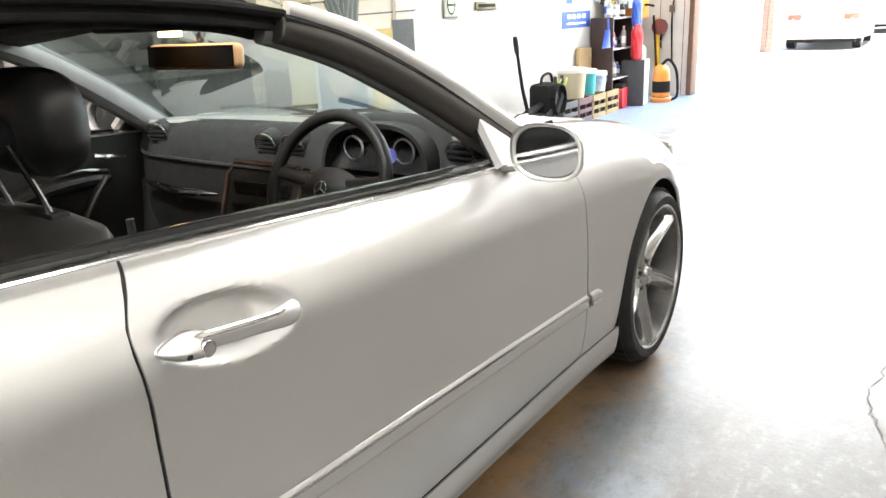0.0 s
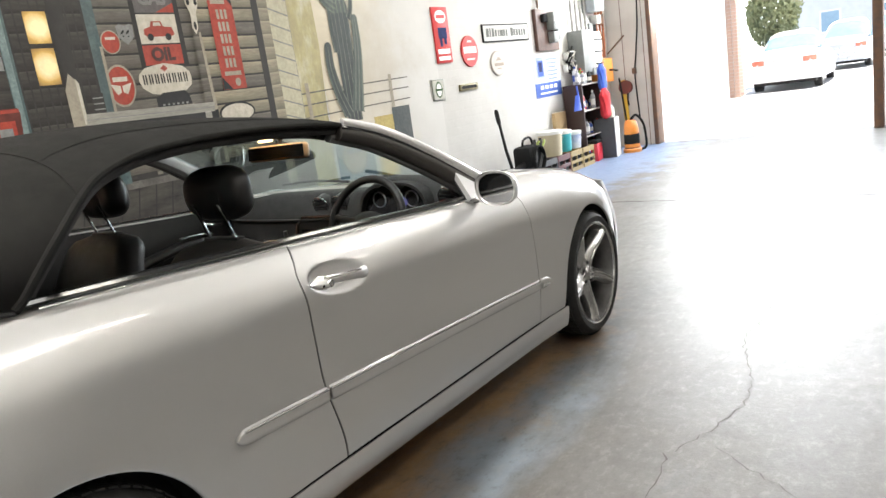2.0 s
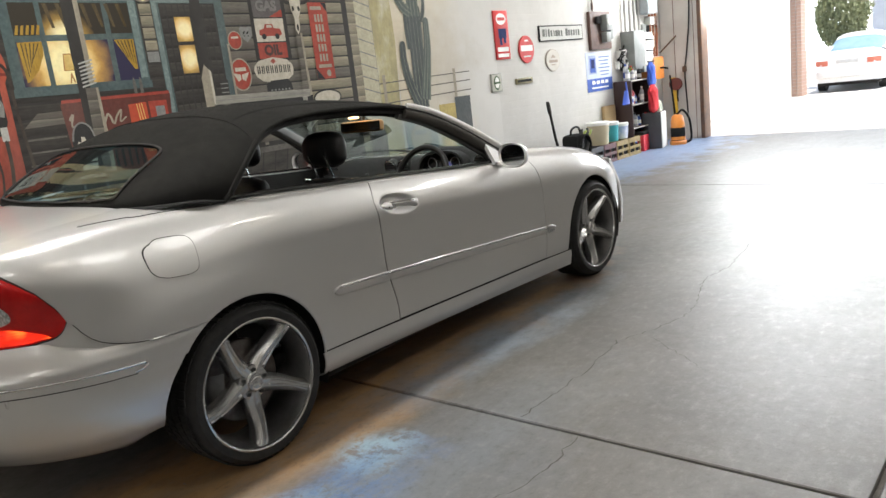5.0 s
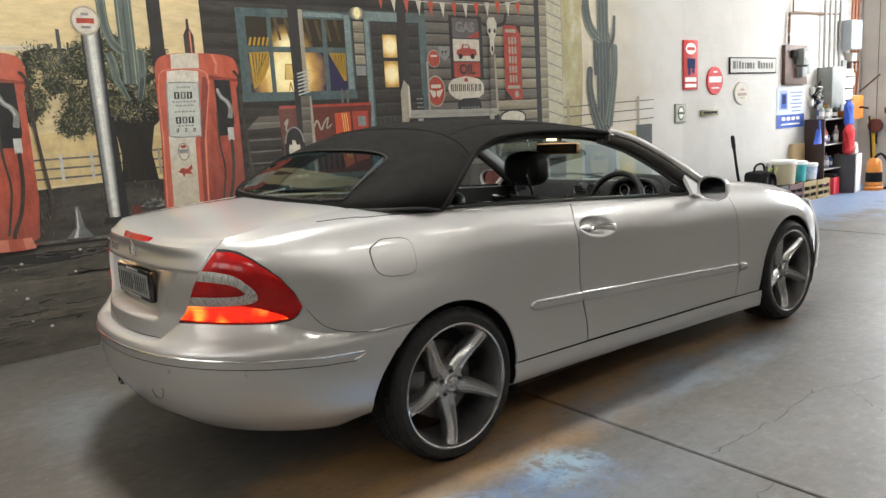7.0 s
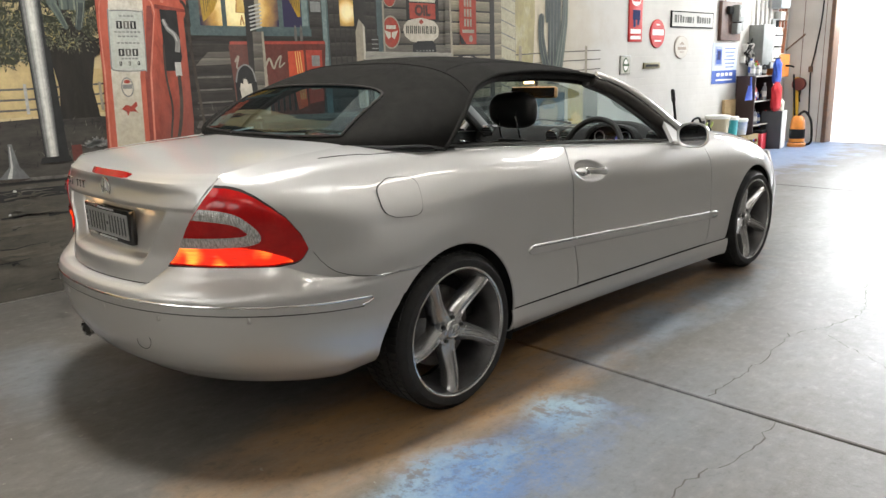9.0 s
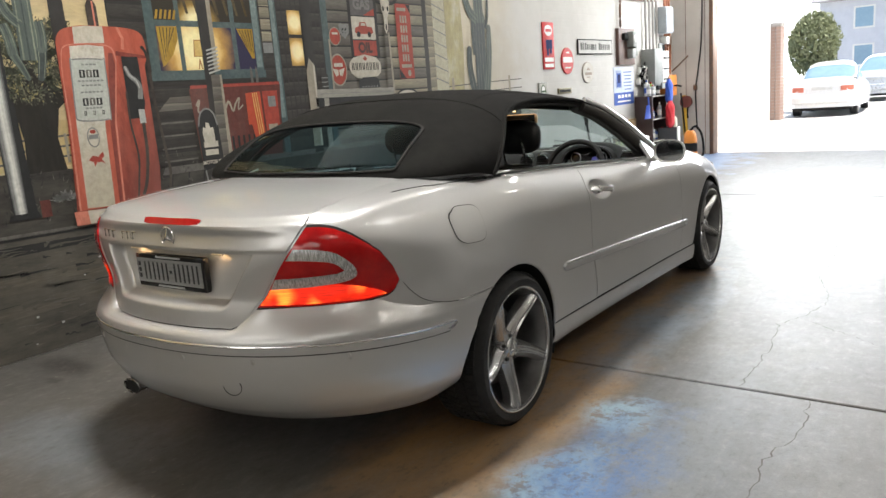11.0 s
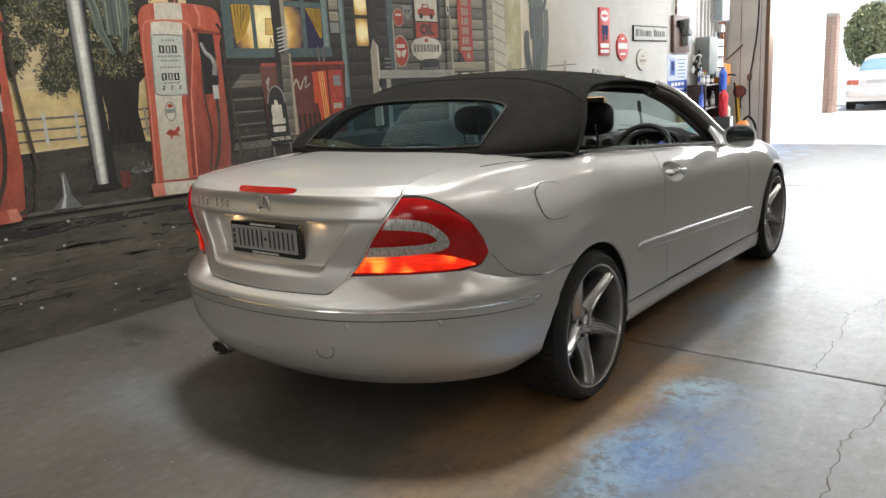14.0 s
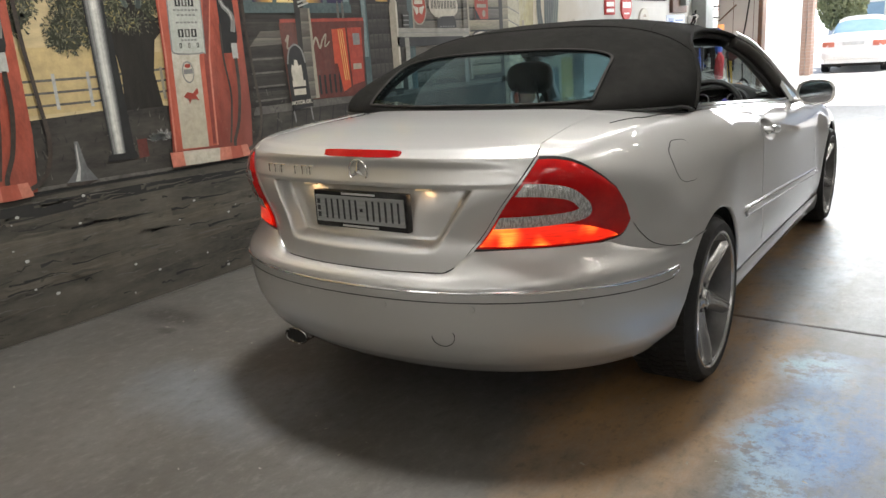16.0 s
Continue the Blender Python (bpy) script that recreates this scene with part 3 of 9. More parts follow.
for side, where in SIDES:
    # rear quarter, rolled over the shoulder to the boot lid's seam
    def quarter(a, b, side=side):
        # a: 0 at the lid's seam, 1 at the door
        ya = spaced(min(max((a - 0.38) / 0.62, 0), 1), YC, 0.758, (-ARCH + 0.001, 0.0, ARCH - 0.001)) if a >= 0.38 else None
        vv = min(b / 0.75, 1.0)
        if ya is not None:
            z0 = max(arch_z(ya, 0.0), sill_z(ya) if ya > 0 else 0.612)
            bt = belt(ya)
            z = z0 + (bt - z0) * vv
            yy = ya + (door_rear(z) - 0.006 - 0.758) * step(0.4, 0.758, ya)
            p = skin(yy, z)
            edge = skin(yy, bt)
            if b > 0.75:
                t = (b - 0.75) / 0.25
                k = step(0.20, -0.25, ya)
                inner = Vector((edge.x - 0.022, yy, bt + 0.004)).lerp(Vector((lid_seam(1.0).x + 0.005, ya, lid_seam(1.0).z)), k)
                p = edge.lerp(inner, t)
                p.z += 0.006 * k * math.sin(math.pi * t * 0.9)
            return flip(p, side)
        k = 1 - a / 0.38
        z0, bt = 0.612 + 0.04 * k, belt(YC + (-0.85 - YC) * k)
        z = z0 + (bt - z0) * vv
        u = YC + (tail_u(lid_half(z) + 0.004, z) - YC) * k
        p = skin(u, z)
        if b > 0.75:
            t = (b - 0.75) / 0.25
            inner = lid_seam(0.92 * (1 - k)) + Vector((0.005, 0, 0))
            p = p.lerp(inner, t)
            p.z += 0.006 * math.sin(math.pi * t * 0.9) * (1 - k)
        return flip(p, side)

    bm = BM()
    grid(bm, quarter, 84, 30, MID)
    qp = part("rear_quarter", bm, SILVER, car, thick=0.012)
    # edge of the roof cover's panel, rounded at its front end
    bm = BM()
    gap_b = curve([0.30, 0.36, 0.40, 0.50, 0.60, 0.62], [0.86, 0.84, 0.812, 0.795, 0.776, 0.780])
    sweep(bm, [quarter(0.30 + 0.32 * k / 30, gap_b(0.30 + 0.32 * k / 30)) for k in range(31)] + [quarter(0.628, 0.80), quarter(0.633, 0.84), quarter(0.637, 0.93)], 0.0022, 5)
    part("panel_gap", bm, UNDER, qp)
    # fuel flap on the right flank
    if side == 1:
        bm = BM()

        def flap(a, b, off=0.0026, g=0.0):
            s, t = a * 2 - 1, b * 2 - 1
            s, t = s * math.sqrt(1 - 0.30 * t ** 4), t * math.sqrt(1 - 0.30 * s ** 4)
            z = 0.857 + t * (0.066 + g) - s * 0.006
            y = -0.214 + s * (0.079 + g) + t * 0.007
            if y < YC:
                y = YC - math.asin(((YC - y) / 0.62) ** 1.125) * 2 / math.pi
            return skin(y, z, off)
        grid(bm, flap, 32, 24, MID)
        part("fuel_flap", bm, SILVER, qp, "flush rounded square fuel flap")
        bm = BM()
        grid(bm, lambda a, b: flap(a, b, 0.0012, 0.0022), 32, 24, MID)
        part("flap_gap", bm, BLACK_TRIM, qp)

    # door
    def door(a, b, side=side):
        v = min(b / 0.9, 1.0)
        y = 0.77 + (2.10 - 0.77) * a
        z = sill_z(y) + (belt(y) - sill_z(y)) * v
        y = door_rear(z) + (door_front(z) - door_rear(z)) * a
        z = sill_z(y) + 0.004 + (belt(y) - sill_z(y) - 0.004) * v
        p = skin(y, z)
        if b > 0.9:
            t = (b - 0.9) / 0.1
            p += Vector((-0.05 * t, 0, 0.012 * math.sin(t * 1.6)))
        # hollow behind the handle
        r = ((y - 0.905) / 0.122) ** 2 + ((z - 0.826 + 0.12 * (y - 0.9)) / 0.046) ** 2
        if r < 1.12:
            p.x -= 0.036 * step(1.12, 0.25, r)
        return flip(p, side)

    bm = BM()
    grid(bm, door, 190, 130, MID)
    door_part = part("door", bm, SILVER, car, thick=0.02)
    # handle: a bar bridging the hollow
    bm = BM()
    path = spline([skin(0.812, 0.834, 0.014), skin(0.840, 0.833, 0.024), skin(0.890, 0.828, 0.029), skin(0.965, 0.818, 0.026), skin(1.020, 0.810, 0.004)], 8)
    sweep(bm, [flip(p, side) for p in path], lambda t: (0.0125 + 0.006 * step(0.6, 0.9, t)) * math.sqrt(min(1, (t + 0.004) / 0.08, (1.004 - t) / 0.10)), 14, 0.72, up=(1, 0, 0))
    handle = part("handle", bm, SILVER, door_part, "silver pull handle with chrome top")
    bm = BM()
    sweep(bm, [flip(p + Vector((0.004, 0, 0.0095)), side) for p in path[4:]], lambda t: 0.0048 * math.sqrt(min(1, (t + 0.004) / 0.08, (1.004 - t) / 0.06)), 8, up=(1, 0, 0))
    part("chrome_bar", bm, CHROME, handle, "chrome strip")

    def boat(a, b):
        q = 2 * math.pi * a
        e = math.cos(q)
        dy = (0.050 if e < 0 else 0.030) * e * b
        dz = 0.0175 * math.sin(q) * (1 - 0.35 * max(-e, 0) ** 2) * b
        return flip(skin(0.826 + dy, 0.829 - 0.12 * dy + dz, 0.004 + 0.031 * (1 - b ** 2.6) ** 0.6), side)
    bm = BM()
    grid(bm, boat, 40, 14, (side * 0.7, 0.826, 0.83), True)
    part("lock_plate", bm, SILVER, handle, "pointed silver plate round the lock")
    bm = BM()
    sweep(bm, [boat(k / 40, 0.985) for k in range(40)], 0.0022, 6, closed=True)
    part("plate_rim", bm, CHROME, handle, "chrome rim")
    if side == 1:
        bm = BM()
        c = skin(0.833, 0.827, 0.0352)
        lathe(bm, [(0.0, 0.0004), (0.0085, 0.0004), (0.0092, -0.0014), (0.0100, -0.0014), (0.0108, 0.0006), (0.0116, -0.0005), (0.0116, -0.008)], 28, "x", c)
        part("key_lock", bm, CHROME, handle, "round chrome key lock")
        bm = BM()
        c = skin(0.806, 0.826, 0.0325)
        box(bm, c.x - 0.01, c.x, 0.8025, 0.8095, 0.8225, 0.8295, 0.001, 1)
        part("sensor", bm, BLACK_TRIM, handle)

    # rubbing strip: door length and the short piece behind it
    def strip(y0, y1, round0, round1):
        def f(a, b):
            y = y0 + (y1 - y0) * a
            zc = 0.517 - 0.068 * (y - 0.8)
            e = min(1.0, math.sqrt(max(1 - (1 - min((y - y0) / 0.05, 1)) ** 2, 0)) if round0 else 1.0, math.sqrt(max(1 - (1 - min((y1 - y) / 0.05, 1)) ** 2, 0)) if round1 else 1.0)
            t = b * 2 - 1
            z = zc + 0.003 + 0.023 * t * max(e, 0.05)
            p = skin(y, z, 0.008 * max(1 - t ** 4, 0) + 0.001)
            return flip(p, side)
        b2 = BM()
        grid(b2, f, 60, 10, MID)
        return b2
    part("rubbing_strip", strip(0.772, 2.102, False, False), SILVER, door_part)
    part("rubbing_strip", strip(0.424, 0.760, True, False), SILVER, qp)
    for y0, y1, holder in ((0.772, 2.102, door_part), (0.45, 0.760, qp)):
        bm = BM()
        sweep(bm, [flip(skin(y0 + (y1 - y0) * k / 30, 0.536 - 0.068 * (y0 + (y1 - y0) * k / 30 - 0.8), 0.010), side) for k in range(31)], 0.0035, 6)
        part("chrome_line", bm, CHROME, holder, "thin chrome line")

    # front wing with its wheel arch
    def wing(a, b, side=side):
        y = spaced(a, 2.06, 3.32, (BASE - ARCH + 0.001, BASE, BASE + ARCH - 0.001))
        z0 = max(arch_z(y, BASE), sill_z(y) if y < BASE else 0.35)
        v = min(b / 0.82, 1.0)
        z = z0 + (belt(y) - z0) * v
        yy = y + (door_front(z) + 0.005 - 2.06) * step(2.3, 2.06, y)
        p = skin(yy, z)
        if b > 0.82:
            t = (b - 0.82) / 0.18
            p += Vector((-0.14 * t, 0, 0.055 * math.sin(t * 1.5)))
        return flip(p, side)
    bm = BM()
    grid(bm, wing, 84, 26, MID)
    fw = part("front_wing", bm, SILVER, car, thick=0.012)
    part("rubbing_strip", strip(2.124, 2.21, False, True), SILVER, fw)
    bm = BM()
    for k in range(3):
        y = 2.135 + k * 0.02
        box(bm, skin(y, 0.42).x + 0.009, skin(y, 0.42).x + 0.0135, y - 0.008, y + 0.008, 0.418 - 0.0014 * k, 0.428 - 0.0014 * k)
    if side == -1:
        bmesh.ops.transform(bm, matrix=Matrix.Diagonal((-1, 1, 1, 1)), verts=bm.verts[:])
        bmesh.ops.reverse_faces(bm, faces=bm.faces[:])
    part("badge", bm, CHROME, fw, "small chrome lettering bars")

    # sill skirt
    def sill(a, b, side=side):
        y = 0.33 + (2.40 - 0.33) * a
        z1 = sill_z(y) - 0.006
        z = z1 - 0.125 * b
        out = 0.012 * math.sin(math.pi * min(b * 1.25, 1)) + 0.002
        p = skin(y, max(z, LOW), out)
        p.z = z
        if b > 0.8:
            p.x -= 0.10 * (b - 0.8) / 0.2
        return flip(p, side)
    bm = BM()
    grid(bm, sill, 40, 12, MID)
    part("sill", bm, SILVER, car, thick=0.006)

    # arch lips and liners
    for c in (0.0, BASE):
        bm = BM()
        pts = []
        for k in range(33):
            a = math.pi * k / 32
            y, z = c + ARCH * math.cos(a), HUB + ARCH * math.sin(a)
            if y < YC:
                continue
            pts.append(flip(skin(max(y, YC), max(z, 0.3), -0.007), side))
        sweep(bm, pts, 0.006, 8)
        part("arch_lip", bm, SILVER, car)
        bm = BM()
        grid(bm, lambda a, b: Vector((side * (0.50 + 0.355 * b), c + 0.36 * math.cos(math.pi * (a * 1.10 - 0.12)), HUB + 0.36 * math.sin(math.pi * (a * 1.10 - 0.12)))), 32, 3)
        grid(bm, lambda a, b: Vector((side * 0.50, c + 0.36 * math.cos(2 * math.pi * a) * b, HUB + max(0.36 * math.sin(2 * math.pi * a), -0.05) * b)), 24, 2)
        part("wheel_well", bm, UNDER, car)

    # dark jambs behind the door's gaps
    for f in (door_rear, door_front):
        bm = BM()
        grid(bm, lambda a, b: flip(skin(f(0.26 + 0.68 * a) + 0.05 * (b - 0.5), 0.26 + 0.68 * a, -0.0035), side), 16, 2, MID)
        part("jamb", bm, UNDER, car)
    # beltline: black seal and bright strip
    bm = BM()
    sweep(bm, [flip(skin(y, belt(y), -0.020) + Vector((0, 0, 0.016)), side) for y in np.linspace(0.03, 1.80, 40)], 0.013, 8, 0.8)
    part("belt_seal", bm, GLOSS_BLACK, car)
    bm = BM()
    sweep(bm, [flip(skin(y, belt(y), 0.004) + Vector((0, 0, 0.005)), side) for y in np.linspace(0.10, 1.80, 40)], 0.0033, 6)
    part("belt_strip", bm, CHROME, car, "bright strip along the beltline")

# rear bumper
bump_z = [0.245, 0.25, 0.275, 0.33, 0.42, 0.50, 0.56, 0.585, 0.603, 0.613, 0.615, 0.612]
bump_d = [0.76, 0.84, 0.905, 0.970, 1.018, 1.036, 1.040, 1.038, 1.032, 1.018, 1.0, 0.94]
side_zs = [0.245, 0.25, 0.275, 0.33, 0.42, 0.50, 0.56, 0.585, 0.606, 0.636, 0.668, 0.684]
side_ds = [0.76, 0.84, 0.905, 0.970, 1.018, 1.036, 1.040, 1.038, 1.028, 1.006, 0.988, 0.976]
side_ws = [-0.13, -0.07, -0.038, -0.012, 0.006, 0.009, 0.010, 0.010, 0.008, 0.005, 0.003, 0.002]
bump_w = [-0.13, -0.07, -0.038, -0.012, 0.006, 0.009, 0.010, 0.010, 0.004, -0.008, -0.02, -0.05]


def bumper(a, b):
    s = a * 2 - 1
    f = b * (len(bump_z) - 1)
    i = min(int(f), len(bump_z) - 2)
    t = f - i
    k = abs(s)
    u = -0.352 * k + (YC - 1.0) * (1 - k)
    outer = step(0.24, 0.34, k) * (1 - step(-0.68, -0.36, u))
    z, d, off = ((p[i] + (p[i + 1] - p[i]) * t) * (1 - outer) + (q[i] + (q[i + 1] - q[i]) * t) * outer
                 for p, q in ((bump_z, side_zs), (bump_d, side_ds), (bump_w, side_ws)))
    front = -math.sqrt(max(ARCH * ARCH - (max(z, HUB) - HUB) ** 2, 0.0)) - 0.004
    k = abs(s)
    u = -0.352 * k + (YC - 1.0) * (1 - k)
    if k > 0.85:
        u = (-0.352 + (front + 0.352) * (k - 0.85) / 0.15) * k + (YC - 1.0) * (1 - k)
    flush = step(-0.68, -0.36, u)
    if z > 0.5:
        off = off * (1 - flush) + (0.0005 - 0.004 * step(0.590, 0.608, z)) * flush
    lift = 0.025 * step(-0.5, -0.34, u) * step(0.33, 0.24, z)
    if u >= YC:
        p = skin(u, max(z, LOW), off)
    else:
        th = min((YC - u) * math.pi / 2, math.pi / 2)
        n = 2.25 - 0.17 * step(0.59, 0.67, z)
        w = width(YC, z) + off
        p = Vector((w * math.cos(th) ** (2 / n), YC - (d + YC) * math.sin(th) ** (2 / n), z))
    p.z += lift
    return flip(p, 1 if s >= 0 else -1)


bm = BM()
grid(bm, bumper, 96, 33, MID)
rear_bumper = part("rear_bumper", bm, SILVER, car, thick=0.01)


def bump_at(a, z):
    """The bumper's face at a, 0 to 1 across it."""
    lo, hi = 0.0, 1.0
    for _ in range(24):
        m = (lo + hi) / 2
        if bumper(a, m).z < z:
            lo = m
        else:
            hi = m
        if m > 0.78:
            hi = min(hi, 0.8)
    return bumper(a, lo)


bm = BM()
tip = [(0.964, 0.5535), (0.9665, 0.547), (0.9655, 0.5405), (0.9625, 0.535), (0.957, 0.5305)]
band = [bump_at(1 - a, z) for a, z in tip[::-1]] + [bump_at(0.04 + 0.92 * k / 90, 0.576 - 0.028 * abs(0.92 * k / 45 - 0.92) ** 3) for k in range(91)] + [bump_at(a, z) for a, z in tip]
sweep(bm, [p + Vector((math.copysign(0.0006, p.x), -0.001, 0)) for p in band], 0.0046, 8)
part("chrome_strip", bm, CHROME, rear_bumper, "chrome strip round the bumper")
bm = BM()
sweep(bm, [bump_at(0.04 + 0.92 * k / 90, 0.545 - 0.028 * abs(0.92 * k / 45 - 0.92) ** 3) for k in range(91)], 0.0018, 5)
part("seam", bm, BLACK_TRIM, rear_bumper)
for side, where in SIDES:
    bm = BM()
    sweep(bm, [flip(skin(p.x, p.y, 0.0018), side) for p in spline([(-0.555, 0.725, 0), (-0.535, 0.690, 0), (-0.49, 0.650, 0), (-0.40, 0.622, 0), (-0.28, 0.614, 0), (-0.17, 0.613, 0)], 8)], lambda t: 0.0009 + 0.0009 * t, 6)
    part("panel_gap", bm, UNDER, rear_bumper)
for a in (0.36, 0.45, 0.55, 0.66, 0.20, 0.80):
    bm = BM()
    c = bump_at(a, 0.525)
    lathe(bm, [(0.0, -0.0025), (0.010, -0.002), (0.0125, 0.004)], 16, "y", c)
    part("parking_sensor", bm, SILVER, rear_bumper)
bm = BM()
c = bump_at(0.62, 0.43)
sweep(bm, [c + Vector((0.036 * math.cos(2 * math.pi * k / 24), 0.008 * math.cos(2 * math.pi * k / 24) - 0.0005, 0.030 * math.sin(2 * math.pi * k / 24))) for k in range(24)], 0.0013, 5, closed=True)
part("tow_cover", bm, BLACK_TRIM, rear_bumper)

# boot lid: top deck, lip, tail face with the hollow for the plate


def lid(a, b):
    s = a * 2 - 1
    if b < 0.55:
        z = 0.618 + (0.955 - 0.618) * (b / 0.55)
        h = lid_half(z)
        u0 = tail_u(h, z)
        p = skin(u0 + (YC - 1.0 - u0) * (1 - abs(s)), z)
        x = p.x
        inside = step(0.676, 0.704, z) * step(0.864, 0.858, z)
        edge = 0.285 + 0.105 * (z - 0.69) / 0.165
        p.y += 0.050 * inside * step(edge + 0.022, edge - 0.022, x)
        p.y += 0.004 * step(0.876, 0.868, z)
        p.y -= 0.020 * step(0.915, 0.955, z) * (1 - (x / 0.62) ** 2)
        return flip(p, 1 if s >= 0 else -1)
    t = (b - 0.55) / 0.45
    e = skin(tail_u(lid_half(0.955), 0.955) + (YC - 1.0 - tail_u(lid_half(0.955), 0.955)) * (1 - abs(s)), 0.955)
    e.y -= 0.020 * (1 - (e.x / 0.62) ** 2)
    f = Vector((abs(s) * 0.535, -0.235, 0))
    p = e.lerp(f, t)
    p.z = deck(p.y) - 0.016 * (abs(s)) ** 4 * (0.5 + 0.5 * t)
    k = step(0.0, 0.06, t)
    p.z = 0.955 * (1 - k) + p.z * k
    return flip(p, 1 if s >= 0 else -1)


bm = BM()
grid(bm, lid, 120, 110, MID)
boot_lid = part("boot_lid", bm, SILVER, car, thick=0.012)
# dark channel under the lid's seams
bm = BM()
pts = [skin(tail_u(lid_half(z) + 0.002, z), z, -0.013) for z in np.linspace(0.62, 0.93, 16)] + [lid_seam(0.05 + 0.95 * t) + Vector((0.002, 0, -0.012)) for t in np.linspace(0, 1, 12)]
for side in (1, -1):
    sweep(bm, [flip(p, side) for p in pts], 0.007, 6)
sweep(bm, [flip(skin(tail_u(abs(x), 0.612), 0.612, -0.020), 1 if x >= 0 else -1) for x in np.linspace(-0.33, 0.33, 25)], 0.014, 6)
part("lid_channel", bm, UNDER, car)
# third brake lamp along the lip
bm = BM()
grid(bm, lambda a, b: Vector((-0.155 + 0.31 * a, -0.906 + 0.012 * (abs(a - 0.5) * 2) ** 2 + 0.012 * b, 0.954 + 0.022 * b - 0.004 * (abs(a - 0.5) * 2) ** 6)), 30, 4, MID)
part("brake_lamp", bm, RED_LENS, boot_lid, "slim red high-level brake lamp", thick=0.012)
# round emblem
bm = BM()
c = Vector((0.0, -0.904, 0.908))
sweep(bm, [c + Vector((0.037 * math.cos(2 * math.pi * k / 32), -0.004, 0.037 * math.sin(2 * math.pi * k / 32))) for k in range(32)], 0.0035, 6, closed=True)
for k in range(3):
    a = math.pi / 2 + k * 2 * math.pi / 3
    sweep(bm, [c + Vector((0, -0.006, 0)), c + Vector((0.036 * math.cos(a), -0.004, 0.036 * math.sin(a)))], lambda t: 0.007 * (1 - t) + 0.0015, 6)
part("emblem", bm, CHROME, boot_lid, "round chrome emblem")
for k, w in enumerate((0.026, 0.026, 0.026, 0, 0.026, 0.026, 0.026)):
    if w:
        bm = BM()
        x = -0.40 + k * 0.036 - 0.02
        y = -(-skin(tail_u(abs(x), 0.905), 0.905).y) - 0.004
        sweep(bm, [Vector((x - 0.011, y - 0.002, 0.890)), Vector((x - 0.011, y - 0.002, 0.918)), Vector((x + 0.011, y - 0.002, 0.918)), Vector((x + 0.011, y - 0.002, 0.890))][: (4 if k % 2 else 3)], 0.0028, 6)
        part("badge_bar", bm, CHROME, boot_lid)
# plate in its black frame, characters as bars
bm = BM()
box(bm, -0.193, 0.193, -0.926 + 0.015, -0.885, 0.722, 0.845, 0.004)
plate = part("number_plate", bm, GLOSS_BLACK, boot_lid, "white plate in a black frame")
plate.location.y = -0.010
bm = BM()
box(bm, -0.183, 0.183, -0.914, -0.911, 0.740, 0.828)
part("plate_face", bm, mat("plate_white", (0.36, 0.365, 0.36), (0.27, 0.275, 0.27), scale=30, rough=0.5, stretch=(0.1, 1, 8)), plate)
INK = mat("plate_ink", (0.02, 0.02, 0.025), rough=0.5)
for x in (-0.125, -0.074, -0.023, 0.048, 0.098, 0.149):
    for dx in (-0.0125, 0.0125):
        bm = BM()
        box(bm, x + dx - 0.0034, x + dx + 0.0034, -0.9155, -0.914, 0.752, 0.817)
        part("character_bar", bm, INK, plate)
for x0, x1, z0, z1 in ((0.006, 0.017, 0.780, 0.790), (-0.176, -0.164, 0.755, 0.771), (-0.176, -0.164, 0.777, 0.793), (-0.176, -0.164, 0.799, 0.815)):
    bm = BM()
    box(bm, x0, x1, -0.9155, -0.914, z0, z1)
    part("character_bar", bm, INK, plate)
bm = BM()
PRINT = mat("frame_print", (0.6, 0.6, 0.6), rough=0.5)
box(bm, -0.07, 0.07, -0.9125, -0.911, 0.8325, 0.839)
part("frame_bar", bm, PRINT, plate)
bm = BM()
box(bm, -0.075, 0.075, -0.9125, -0.911, 0.727, 0.7335)
part("frame_bar", bm, PRINT, plate)

# two warm plate lamps under the lid's brow
PLATE_GLOW = glow("plate_lamp_glow", (1.0, 0.62, 0.28), 0.12, (0.9, 0.85, 0.7))
for x in (-0.235, 0.235):
    bm = BM()
    box(bm, x - 0.028, x + 0.028, -0.893, -0.880, 0.8525, 0.8575, 0.001, 1)
    part("plate_lamp", bm, PLATE_GLOW, boot_lid, "small warm plate lamp")
    pl_ob = new("plate_lamp_light", bpy.data.lights.new("plate_lamp_light", "AREA"))
    pl_ob.data.size, pl_ob.data.energy, pl_ob.data.color = 0.04, 0.011, (1.0, 0.60, 0.28)
    pl_ob.matrix_world = car.matrix_world @ look((x, -0.890, 0.850), (x * 0.9, -0.872, 0.74))

# tail lamps
LIT, lit_nt, lit_b = nodes_of("lit_lens")
lit_b.inputs["Base Color"].default_value = (0.55, 0.02, 0.01, 1)
lit_b.inputs["Roughness"].default_value = 0.15
lit_b.inputs["Coat Weight"].default_value = 1.0
spots = ramp(lit_nt, noise_node(lit_nt, 15.0, 1.0, 0.4, (1, 1, 0.7)), 0.50, 0.78)
ribs = ramp(lit_nt, noise_node(lit_nt, 90.0, 2.0, 0.5, (0.2, 0.2, 2.5)), 0.3, 0.7, 0.45, 1.0)
lit_nt.links.new(mix(lit_nt, spots, (1.0, 0.022, 0.004), (1.0, 0.27, 0.03)), lit_b.inputs["Emission Color"])
lit_nt.links.new(calc(lit_nt, "MULTIPLY", ramp(lit_nt, spots, 0.0, 1.0, 0.70, 2.6), ribs), lit_b.inputs["Emission Strength"])
lamp_hi = curve([0, 0.25, 0.5, 0.75, 0.9, 0.97, 1.0], [0.946, 0.943, 0.930, 0.898, 0.861, 0.828, 0.786])
